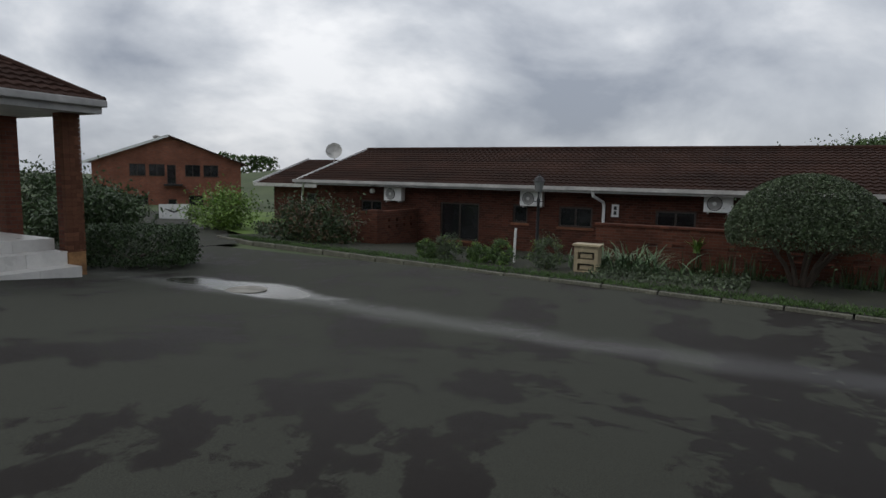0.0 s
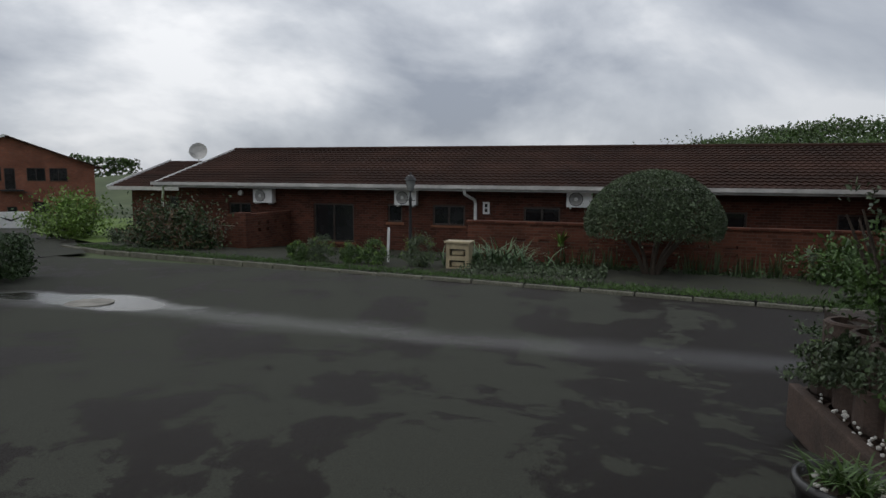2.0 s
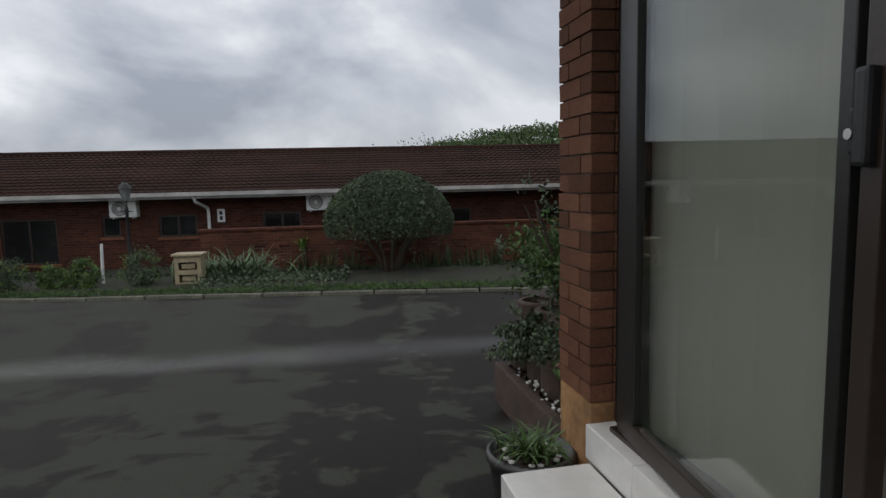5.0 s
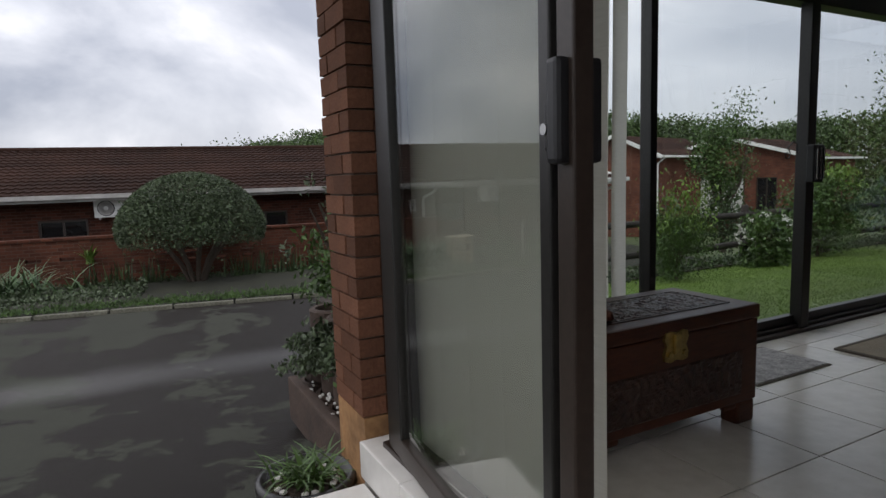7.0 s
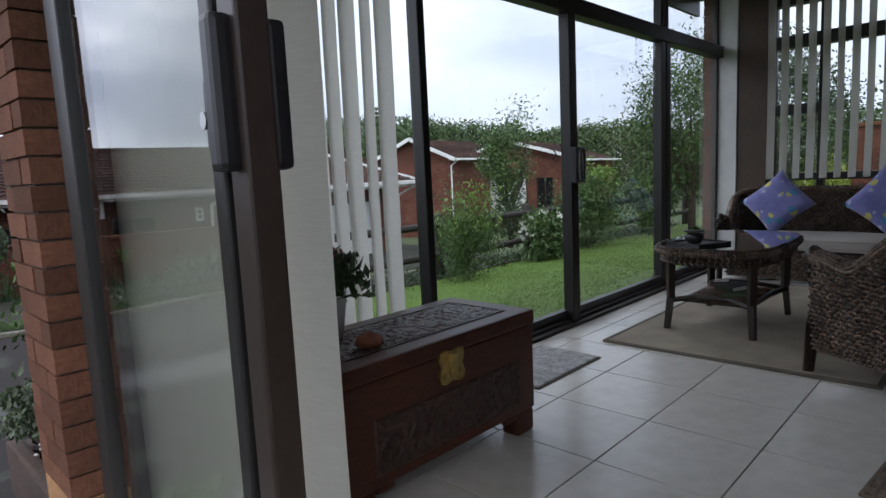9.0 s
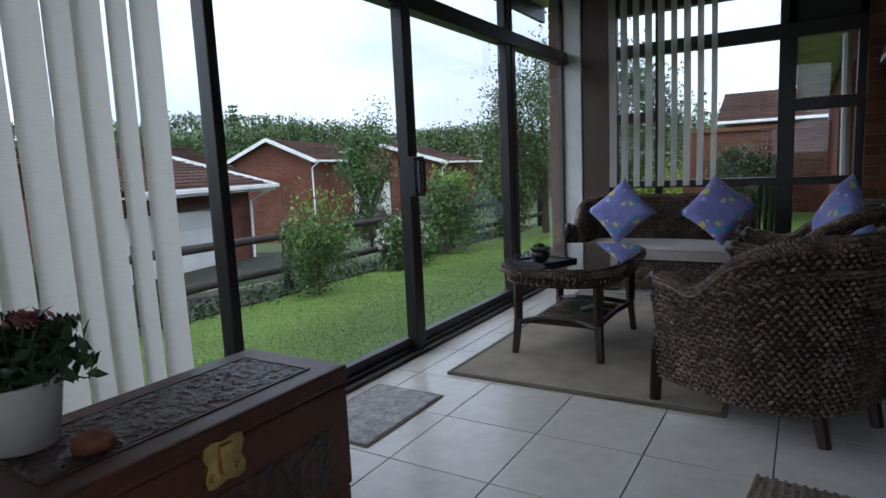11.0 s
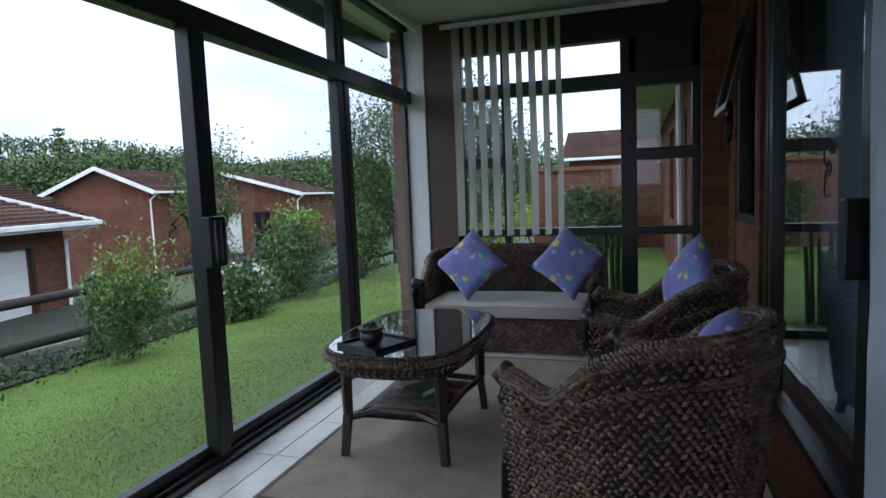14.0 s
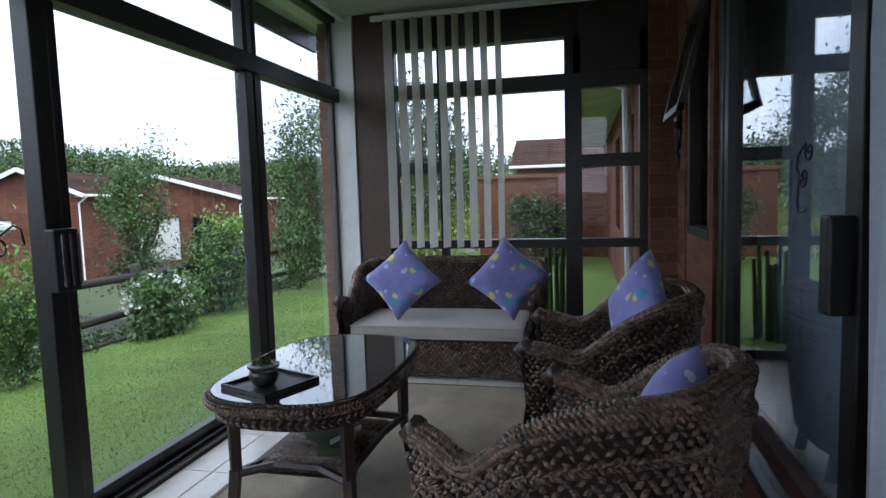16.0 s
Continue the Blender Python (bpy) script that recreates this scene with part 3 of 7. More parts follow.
# the drive that leads off between the bed and the hedge
dv = []
for i in range(13):
    f = i / 12
    cx, cv = -14 - 22 * f, 10.0 + 20 * f ** 1.15
    wx, wv = 0.62 * 3.2, 0.78 * 3.2
    for s in (-1, 1):
        x, v = cx + s * wx * 0.9, cv + s * wv
        if i == 0:
            x, v = -14, 10.0 + s * 2.6
        dv.append((x, v, road_z(x, v) + 0.01))
dr = mesh_part("driveway", dv, [(2 * i, 2 * i + 1, 2 * i + 3, 2 * i + 2) for i in range(12)], ASPHALT, smooth=True)
dr.matrix_world = TURN
tagged(dr, "asphalt drive curving off towards the far building", "road", kind="structure")


def lawn_z(x, y):
    return -0.1 - 0.11 * max(y - 2.8, 0.0) - 0.05 * max(y - 7.0, 0.0)


lx = list(np.arange(3.3, 8.0, 0.5)) + list(np.arange(8, 20, 1.0))
ly = [2.92, 3.4, 4, 4.6, 5.2, 5.8, 6.4, 7.0]
lawn = tagged(sheet("lawn", lx, ly, 0.0, GRASS, Matrix(), lawn_z), "mown green lawn sloping gently down to the fence", "lawn", kind="structure")
lawn2 = tagged(sheet("lawn_east", [8.75, 11, 14, 17, 20], [-0.6, 0.5, 1.5, 2.92], 0.0, GRASS, Matrix(), lawn_z), "lawn beside the house beyond the end window", "lawn", kind="structure")
gr = RNG.uniform(0, 1, (90000, 2))
gx, gy = 3.3 + gr[:, 0] ** 1.3 * 10.5, 2.95 + gr[:, 1] * 4.0
roots = np.stack([gx, gy, -0.1 - 0.11 * (gy - 2.8) + 0.012], 1)
tagged(leaves("grass", roots, 0.021, BLADE, None, "short lawn grass blades", up=1.4, aspect=0.2), "short green lawn grass blades", "grass", kind="stuff")
# bed along the fence
bed = tagged(sheet("flower_bed", list(np.arange(4.2, 18, 0.8)), [6.9, 7.3, 7.9, 8.6], 0.03, SOIL, Matrix(), lambda x, y: lawn_z(x, y) - (0.0 if y < 7.5 else 0.35 * (y - 7.4))), "dark soil bed along the pole fence", "flower bed", kind="structure")

# ---------- long brick building ----------
def roof_slab(name, x0, x1, v0, z0, v1, z1, material, parent, course=0.34, wave=0.22, hip=0.0):
    """A tiled slope from the eave to the ridge: stepped courses of waved tiles."""
    n = max(2, int(round(math.hypot(v1 - v0, z1 - z0) / course)))
    k = int((x1 - x0) / (wave / 4))
    sv, sz = (v1 - v0) / n, (z1 - z0) / n
    verts, faces = [], []
    xs_ = np.linspace(x0, x1, k + 1)
    h = 0.018 * np.cos(2 * math.pi * xs_ / wave)
    for j in range(n):
        for f, lift in ((0.0, 0.0), (0.0, 0.045), (1.08, 0.0)):
            for i in range(k + 1):
                verts.append((x0 + (xs_[i] - x0) * (1 - hip * (j + f) / n / (x1 - x0)), v0 + sv * (j + f), z0 + sz * (j + f) + lift + (h[i] if lift or f else 0)))
        b = j * 3 * (k + 1)
        for r in range(2):
            for i in range(k):
                a = b + r * (k + 1) + i
                faces.append((a, a + 1, a + k + 2, a + k + 1))
    ob = mesh_part(name, verts, faces, material, parent)
    ob["kind"] = "stuff"
    ob["label"] = "courses of brown concrete roof tiles"
    return ob


def bar(name, a, b, w, h, material, parent, label=""):
    """A square bar from a to b."""
    a, b = Vector(a), Vector(b)
    q = (b - a).to_track_quat("Y", "Z").to_matrix().to_4x4()
    return part(name, box(-w / 2, 0, -h / 2, w / 2, (b - a).length, h / 2, min(w, h) * 0.12, turn=Matrix.Translation(a) @ q), material, parent, label)


def window_unit(parent, x0, z0, x1, z1, v, panes=2, fm=None, sill=True, gm=None, f=0.06):
    """A framed window in a wall that faces -y: reveal, frame, panes, sill."""
    fm = fm or BROWNFRAME
    gm = gm or DARKGLASS
    bm = box(x0, v - 0.02, z0, x1, v + 0.05, z0 + f)
    box(x0, v - 0.02, z1 - f, x1, v + 0.05, z1, bm=bm)
    step = (x1 - x0) / panes
    for i in range(panes + 1):
        c = x0 + i * step
        lo, hi = max(x0, c - f / 2), min(x1, c + f / 2)
        if i == 0:
            hi = x0 + f
        if i == panes:
            lo = x1 - f
        box(lo, v - 0.018, z0, hi, v + 0.052, z1, bm=bm)
    w = part("window", bm, fm, parent)
    for i in range(panes):
        part("pane", box(x0 + i * step + 0.02, v + 0.012, z0 + 0.02, x0 + (i + 1) * step - 0.02, v + 0.02, z1 - 0.02), gm, w)
    if sill:
        part("sill", box(x0 - 0.06, v - 0.10, z0 - 0.09, x1 + 0.06, v + 0.04, z0, 0.01), BRICK, w)
    return w


def wall_with_holes(x0, x1, z0, z1, v0, v1, holes):
    """A wall in x-z between v0 and v1 with rectangular openings that go through it."""
    xs_ = sorted({x0, x1, *[h[0] for h in holes], *[h[2] for h in holes]})
    zs_ = sorted({z0, z1, *[h[1] for h in holes], *[h[3] for h in holes]})
    bm = bmesh.new()
    for a, b in zip(xs_, xs_[1:]):
        for c, d in zip(zs_, zs_[1:]):
            mx, mz = (a + b) / 2, (c + d) / 2
            if any(h[0] < mx < h[2] and h[1] < mz < h[3] for h in holes):
                continue
            box(a, v0, c, b, v1, d, bm=bm)
    bmesh.ops.remove_doubles(bm, verts=bm.verts, dist=0.0005)
    return bm


long_house = thing("long_building", "long single-storey brown brick building with tiled roof", "building", TURN)
V, GB = 20.0, -1.5
wins = [(-13.9, -0.3, -12.9, 0.15, 2), (-10.24, -1.2, -8.62, 0.2, 2), (-7.31, -0.42, -6.76, 0.22, 1), (-5.63, -0.47, -4.48, 0.22, 2), (-2.47, -0.3, -1.27, 0.22, 2), (2.9, -0.55, 4.25, 0.2, 2), (6.6, -0.45, 7.8, 0.2, 2), (10.5, -0.45, 11.8, 0.2, 2)]
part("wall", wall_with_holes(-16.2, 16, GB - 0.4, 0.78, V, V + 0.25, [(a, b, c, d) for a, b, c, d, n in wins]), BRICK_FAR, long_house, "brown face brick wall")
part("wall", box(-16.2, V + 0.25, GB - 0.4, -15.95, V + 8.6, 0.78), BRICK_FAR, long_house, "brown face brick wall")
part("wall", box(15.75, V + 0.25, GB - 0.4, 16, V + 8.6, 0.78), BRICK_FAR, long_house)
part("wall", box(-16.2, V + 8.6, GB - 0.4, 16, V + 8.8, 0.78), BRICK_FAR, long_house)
# added dark sheet instead of rooms; its colour stands for the shade indoors
part("inner_backing", box(-15.9, V + 0.5, GB, 15.7, V + 0.52, 0.7), DARKWOOD, long_house, "dark sheet for the dim interior")
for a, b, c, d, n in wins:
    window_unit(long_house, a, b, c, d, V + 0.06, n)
part("soffit", box(-16.8, V - 0.62, 0.76, 16.6, V + 8.9, 0.80), SOFFIT, long_house)
part("fascia", box(-16.8, V - 0.66, 0.72, 16.6, V - 0.62, 0.92), GUTTER, long_house, "painted fascia board")
gut = bmesh.new()
box(-16.82, V - 0.78, 0.80, 16.6, V - 0.66, 0.815, bm=gut)
box(-16.82, V - 0.79, 0.80, 16.6, V - 0.775, 0.92, bm=gut)
part("gutter", gut, GUTTER, long_house, "off-white rain gutter")
roof_slab("roof", -16.6, 16.6, V - 0.72, 0.9, V + 4.3, 2.36, ROOF, long_house)
part("roof_back", box(-16.6, V + 4.3, 0.8, 16.6, V + 9.3, 0.85, turn=Matrix()), ROOF, long_house)
bk = bmesh.new()
q = [bk.verts.new(p) for p in ((-16.6, V + 4.3, 2.38), (16.6, V + 4.3, 2.38), (16.6, V + 9.3, 0.86), (-16.6, V + 9.3, 0.86))]
bk.faces.new(q)
part("roof_slope", bk, ROOF, long_house)
part("ridge", tube([(-16.6, V + 4.3, 2.38), (16.6, V + 4.3, 2.38)], 0.09, 8), ROOF, long_house, "ridge capping tiles")
bar("barge_board", (-16.62, V - 0.75, 0.88), (-16.62, V + 4.3, 2.40), 0.05, 0.12, WHITE, long_house, "white verge board")
gb = bmesh.new()
gb.faces.new([gb.verts.new(p) for p in ((-16.2, V, 0.78), (-16.2, V + 8.8, 0.78), (-16.2, V + 4.3, 2.3))])
part("gable", gb, BRICK_FAR, long_house)
part("downpipe", tube([(-16.3, V - 0.7, 0.8), (-16.6, V - 0.4, 0.45), (-16.9, V - 0.1, 0.2), (-16.9, V - 0.06, GB)], 0.045, 8), WHITE, long_house, "white downpipe")
part("downpipe", tube([(-4.35, V - 0.7, 0.82), (-4.33, V - 0.6, 0.62), (-4.12, V - 0.1, 0.42), (-4.1, V - 0.06, 0.3), (-4.1, V - 0.06, -1.2)], 0.05, 8), WHITE, long_house, "white downpipe")
part("toilet_sign", box(-3.85, V - 0.03, -0.05, -3.62, V - 0.005, 0.36, 0.004), WHITE, long_house, "small white sign with two dark figures")
for z in (0.18, 0.02):
    part("sign_mark", box(-3.78, V - 0.036, z, -3.69, V - 0.03, z + 0.12), BLACK, long_house)
part("light_fitting", tube([(-13.3, V - 0.02, 0.52), (-13.3, V - 0.12, 0.52)], [0.1, 0.09], 12), WHITE, long_house, "round white bulkhead lamp")

# second wing behind
wing = thing("rear_wing", "further brick wing with tiled roof and white verge", "building", TURN)
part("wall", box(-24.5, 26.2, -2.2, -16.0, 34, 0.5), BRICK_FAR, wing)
roof_slab("roof", -25.4, -15.0, 25.6, 0.55, 30.3, 2.05, ROOF, wing)
part("fascia", box(-25.4, 25.5, 0.42, -15.0, 25.6, 0.6), GUTTER, wing)
part("soffit", box(-25.4, 25.6, 0.44, -15.0, 34.5, 0.48), SOFFIT, wing)
bar("barge_board", (-25.42, 25.5, 0.58), (-25.42, 30.3, 2.1), 0.06, 0.14, WHITE, wing, "white verge board")
window_unit(wing, -22, -0.6, -20.8, 0.1, 26.15, 2)

# satellite dish
dish = thing("satellite_dish", "round pale satellite dish on a mast above the roof", "satellite dish", TURN @ pose(-19.2, 25, 1.9, 0, 0, 0))
part("reflector", lathe([(0.02, 0.0), (0.28, 0.05), (0.42, 0.12), (0.42, 0.135), (0.28, 0.065), (0.02, 0.02)], 20), GUTTER, dish).matrix_basis = pose(0, 0, 0.42, 70, 0, 30)
part("mast", tube([(0, 0, -0.75), (0, 0, 0.4)], 0.025, 8), GUTTER, dish)
part("feed_arm", tube([(-0.02, -0.1, 0.25), (-0.2, -0.5, 0.4)], 0.015, 6), GUTTER, dish)


def ac_unit(x, z, v=V):
    a = thing("air_conditioner", "white wall-mounted outdoor air conditioner unit", "air conditioner", TURN @ pose(x, v, z), "air conditioners")
    part("casing", box(0, -0.30, 0, 0.80, -0.02, 0.52, 0.02), WHITE, a)
    part("fan_grille", tube([(0.3, -0.30, 0.26), (0.3, -0.315, 0.26)], [0.22, 0.21], 20), BLACK, a, "dark round fan grille")
    part("fan_hub", tube([(0.3, -0.312, 0.26), (0.3, -0.325, 0.26)], [0.07, 0.06], 12), WHITE, a)
    for i in range(5):
        part("grille_ring", lathe([(0.05 + 0.036 * i, 0), (0.055 + 0.036 * i, 0), (0.055 + 0.036 * i, 0.006), (0.05 + 0.036 * i, 0.006)], 20), GUTTER, a).matrix_basis = pose(0.3, -0.316, 0.26, 90)
    for dx in (0.1, 0.66):
        part("bracket", box(dx, -0.32, -0.05, dx + 0.04, 0.0, -0.002), GUTTER, a)
    return a


for x, z in ((-12.6, 0.18), (-6.95, 0.2), (-1.06, 0.25)):
    ac_unit(x, z)

# garden walls in front of it
gw = thing("garden_wall", "brown brick garden wall with open pattern courses", "wall", TURN, kind="structure")
holes = []
for gx0 in (-2.3, -1.6, -0.9, -0.2, 0.5, 1.2, 1.9, 2.6, 3.3):
    for gz in (-0.86, -0.66):
        if gx0 > -0.5 or gz > -0.7:
            holes.append((gx0, gz, gx0 + 0.32, gz + 0.09))
part("wall", wall_with_holes(-3.7, 9.5, -1.7, -0.16, 17.4, 17.62, holes), BRICK_GARDEN, gw)
part("coping", box(-3.74, 17.36, -0.16, 9.54, 17.66, -0.09, 0.012), BRICK_GARDEN, gw, "brick-on-edge coping")
sw = thing("screen_wall", "perforated brown brick screen wall", "wall", TURN, kind="structure")
holes = [(17.9 + 0.5 * i, -0.5 - 0.22 * j, 18.05 + 0.5 * i, -0.38 - 0.22 * j) for i in range(4) for j in range(2)]
bm = wall_with_holes(17.5, 19.99, -1.9, -0.1, 0, 0.22, holes)
bmesh.ops.transform(bm, matrix=pose(-11.2, 0, 0, 0, 0, 90), verts=bm.verts)
part("wall", bm, BRICK_GARDEN, sw)
part("end_pier", box(-11.62, 17.2, -1.9, -11.2, 17.52, -0.05, 0.01), BRICK_GARDEN, sw)
part("front_wall", box(-15.4, 17.25, -1.9, -11.62, 17.47, -0.5, 0.01), BRICK_GARDEN, sw)

# planted strip between kerb and building
KERB = [(-16.5, 15.0), (-13.8, 14.1), (-9.5, 13.42), (-4.5, 12.5), (0.0, 11.95), (4.0, 11.4), (9.0, 11.05), (14.0, 10.9)]
bv = []
for x, v in KERB:
    bv += [(x, v + 0.1, road_z(x, v) + 0.07), (x, 0.5 * (v + V), -1.2), (x, V + 0.05, -1.42)]
strip = mesh_part("planted_strip", bv, [f for i in range(len(KERB) - 1) for f in ((3 * i, 3 * i + 3, 3 * i + 4, 3 * i + 1), (3 * i + 1, 3 * i + 4, 3 * i + 5, 3 * i + 2))], VERGE, smooth=True)
strip.matrix_world = TURN
tagged(strip, "grass and soil strip before the long building", "ground", kind="structure")
kerb = thing("kerb", "low weathered concrete kerb stones", "kerb", TURN, kind="structure")
km = None
for (x0, v0), (x1, v1) in zip(KERB, KERB[1:]):
    n = int(math.hypot(x1 - x0, v1 - v0))
    for i in range(n):
        f, g = i / n, (i + 0.97) / n
        a = Vector((x0 + (x1 - x0) * f, v0 + (v1 - v0) * f, 0))
        b = Vector((x0 + (x1 - x0) * g, v0 + (v1 - v0) * g, 0))
        z = road_z(a.x, a.y)
        k = part("kerb_stone", box(0, -0.06, -0.15, (b - a).length, 0.06, 0.07, 0.018), KERBSTONE, kerb)
        k.matrix_basis = pose(a.x, a.y, z, 0, random.uniform(-0.4, 0.4), math.degrees(math.atan2(b.y - a.y, b.x - a.x)))

# ---------- far gable building ----------
far = thing("gable_building", "two-storey orange brick building with wide gable", "building", pose(-55.5, 41.9, -3.4, 0, 0, 47.3))
W = 14.2
ups = [(3.35, 4.0), (5.15, 4.0), (8.6, 4.0), (10.4, 4.0)]
holes = [(a, z, a + 1.5, z + 1.25) for a, z in ups] + [(6.85, 3.2, 7.7, 5.2)] + [(3.6, 0.9, 5.0, 2.0), (8.9, 0.9, 10.3, 2.0), (11.2, 0.9, 12.4, 2.0), (6.9, 0.7, 7.7, 1.6)]
part("wall", wall_with_holes(0, W, -1.5, 5.5, 0, 0.25, holes), BRICK_ORANGE, far)
part("wall", box(0, 0.25, -1.5, 0.25, 22, 5.5), BRICK_ORANGE, far)
part("wall", box(W - 0.25, 0.25, -1.5, W, 22, 5.5), BRICK_ORANGE, far)
part("gable", prism([(0, 5.5), (W, 5.5), (W / 2, 8.1)], 0, 0.25), BRICK_ORANGE, far)
# dark sheet added behind the windows as painted indoor shade
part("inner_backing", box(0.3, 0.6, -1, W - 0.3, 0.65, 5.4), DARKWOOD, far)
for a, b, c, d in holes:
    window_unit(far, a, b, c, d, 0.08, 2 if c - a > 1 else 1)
for s in (0, 1):
    x0, x1 = (-0.7, W / 2) if s == 0 else (W + 0.7, W / 2)
    rb = bmesh.new()
    rb.faces.new([rb.verts.new(p) for p in ((x0, -0.5, 5.25), (x1, -0.5, 8.2), (x1, 22, 8.2), (x0, 22, 5.25))])
    bmesh.ops.solidify(rb, geom=rb.faces[:], thickness=0.12)
    part("roof", rb, ROOF_RED, far)
bar("barge_board", (-0.7, -0.52, 5.25), (W / 2, -0.52, 8.2), 0.06, 0.25, WHITE, far, "white verge board")
bar("barge_board", (W / 2, -0.52, 8.2), (W + 0.7, -0.52, 5.25), 0.06, 0.12, ROOF_RED, far)
for yy in (5, 11):
    part("roof_vent", lathe([(0.25, 0), (0.25, 0.4), (0.4, 0.45), (0.4, 0.6), (0.1, 0.75)], 10), GUTTER, far).matrix_basis = pose(W / 2 - 1.2, yy, 7.75)
part("balcony", box(6.5, -1.0, 3.05, 8.3, 0, 3.2), BLACK, far)
for i in range(7):
    part("stair_tread", box(8.3 + 0.28 * i, -0.9, 2.9 - 0.3 * i, 8.6 + 0.28 * i, -0.1, 2.95 - 0.3 * i), BLACK, far)

# ---------- entrance porch ----------
porch = thing("porch", "tiled entrance porch with brick columns and tiled roof", "porch", TURN @ pose(-11.24, 6.80, 0, 0, 0, 90) @ pose(9.0, -5.5, -0.115))
px, pv, pz = -9.0, 5.5, -0.75
PCX, PCY = px, pv
for dx, dv_ in ((0, 0), (0.0, 2.1), (-5.5, 0.0), (-5.5, 4.2), (0.0, 4.2)):
    if (dx, dv_) == (0.0, 4.2):
        continue
    part("column", box(px + dx - 0.15, pv + dv_ - 0.15, pz, px + dx + 0.15, pv + dv_ + 0.15, 2.32, 0.01), BRICK_NEAR, porch, "brick column")
    part("column_base", box(px + dx - 0.17, pv + dv_ - 0.17, pz - 0.1, px + dx + 0.17, pv + dv_ + 0.17, pz + 0.42, 0.01), PLINTH, porch)
for i, (d, z) in enumerate(((0.0, -0.55), (0.42, -0.3), (0.85, -0.08))):
    n = 7
    for k in range(n):
        part("step_tile", box(px - 0.15 - 0.75 * (k + 1), pv - 0.55 + d, z - 0.28, px - 0.155 - 0.75 * k, pv - 0.55 + d + (0.42 if i < 2 else 3.0), z, 0.004), STEPTILE, porch)
E = px + 0.26
part("soffit", box(px - 7, pv - 0.7, 2.3, E - 0.08, pv + 5, 2.36), SOFFIT, porch)
part("fascia", box(px - 7, pv - 0.76, 2.28, E - 0.02, pv - 0.70, 2.52), GUTTER, porch)
part("fascia", box(E - 0.08, pv - 0.70, 2.28, E - 0.02, pv + 5, 2.52), GUTTER, porch)
part("gutter", box(px - 7, pv - 0.88, 2.40, E + 0.02, pv - 0.76, 2.53, 0.02), GUTTER, porch)
rf = roof_slab("roof", px - 7, E, pv - 0.8, 2.5, pv + 2.2, 3.75, ROOF, porch, hip=1.35)
hp = bmesh.new()
hp.faces.new([hp.verts.new(p) for p in ((E, pv - 0.8, 2.5), (E, pv + 5.2, 2.5), (E - 1.35, pv + 2.2, 3.75))])
part("roof_hip", hp, ROOF, porch)
part("hip_cap", tube([(E, pv - 0.8, 2.53), (E - 1.35, pv + 2.2, 3.79), (px - 7, pv + 2.2, 3.79)], 0.07, 8), ROOF, porch, "hip and ridge capping tiles")

# ---------- house that holds the enclosed veranda ----------
X0, X1, YN, YS, ZC = 2.40, 8.30, 2.76, 0.05, 2.80
tagged(part("floor", box(X0 - 0.1, YS - 0.1, -0.35, X1 + 0.1, YN + 0.12, -0.006), GROUT), "concrete floor slab with dark grout joints", "floor", kind="structure")
floor = bpy.data.objects["floor"]
tagged(part("ceiling", box(X0 - 0.1, YS, ZC, X1 + 0.3, YN + 0.25, ZC + 0.05), CEIL), "plain off-white veranda ceiling", "ceiling", kind="structure")
# the west overhang is a guess, deepened to shade the pier and door
house_roof = thing("house_roof", "brown tiled roof over the house and veranda, with added west overhang", "roof", kind="structure")
roof_slab("roof", 1.3, 8.9, YN + 0.5, 2.84, YN - 5.5, 4.5, ROOF, house_roof)
part("roof_deck", box(1.3, YS - 3, ZC + 0.06, 8.9, YN + 0.45, ZC + 0.09), SOFFIT, house_roof)
part("fascia", box(1.3, YN + 0.45, 2.70, 8.9, YN + 0.49, 2.90), DARKFRAME, house_roof)
part("fascia", box(1.26, YS - 3, 2.70, 1.3, YN + 0.49, 2.90), DARKFRAME, house_roof)
part("roof_side", prism([(1.3, 2.9), (8.9, 2.9), (8.9, 3.0), (1.3, 3.0)], -2.7, -2.6), BRICK_NEAR, house_roof)
# south side of the veranda: the house wall with window and sliding door
tagged(part("wall_south", wall_with_holes(X0 - 0.1, X1 + 0.1, -0.35, ZC, YS - 0.22, YS, [(2.9, 0.0, 6.9, 2.5), (7.0, 1.0, 7.72, 2.4)]), BRICK_NEAR), "brown face brick house wall", "wall", kind="structure")
tagged(part("wall_south_east", wall_with_holes(X1 + 0.1, 19, -0.6, 2.45, YS - 0.02, YS + 0.2, [(9.6, 0.75, 10.5, 2.05), (12.0, 0.75, 13.2, 2.05)]), BRICK_NEAR), "brown face brick outer wall along the lawn", "wall", kind="structure")
ext = thing("outer_window", "brown framed outer windows of the house", "window", kind="structure")
window_unit(ext, 9.6, 0.75, 10.5, 2.05, YS + 0.1, 2).matrix_basis = pose(20.1, 2 * YS + 0.2, 0, 0, 0, 180)
window_unit(ext, 12.0, 0.75, 13.2, 2.05, YS + 0.1, 2).matrix_basis = pose(25.2, 2 * YS + 0.2, 0, 0, 0, 180)
part("eave", box(8.6, YS - 0.2, 2.42, 19.4, YS + 0.75, 2.46), SOFFIT, ext)
part("fascia", box(8.6, YS + 0.75, 2.36, 19.4, YS + 0.80, 2.56), WHITE, ext)
roof_slab("roof", 8.95, 19.4, YS + 0.8, 2.52, YS - 3.5, 4.0, ROOF, ext)
part("downpipe", tube([(9.15, YS + 0.7, 2.4), (9.15, YS + 0.3, 2.2), (9.15, YS + 0.27, -0.1)], 0.04, 8), WHITE, ext)
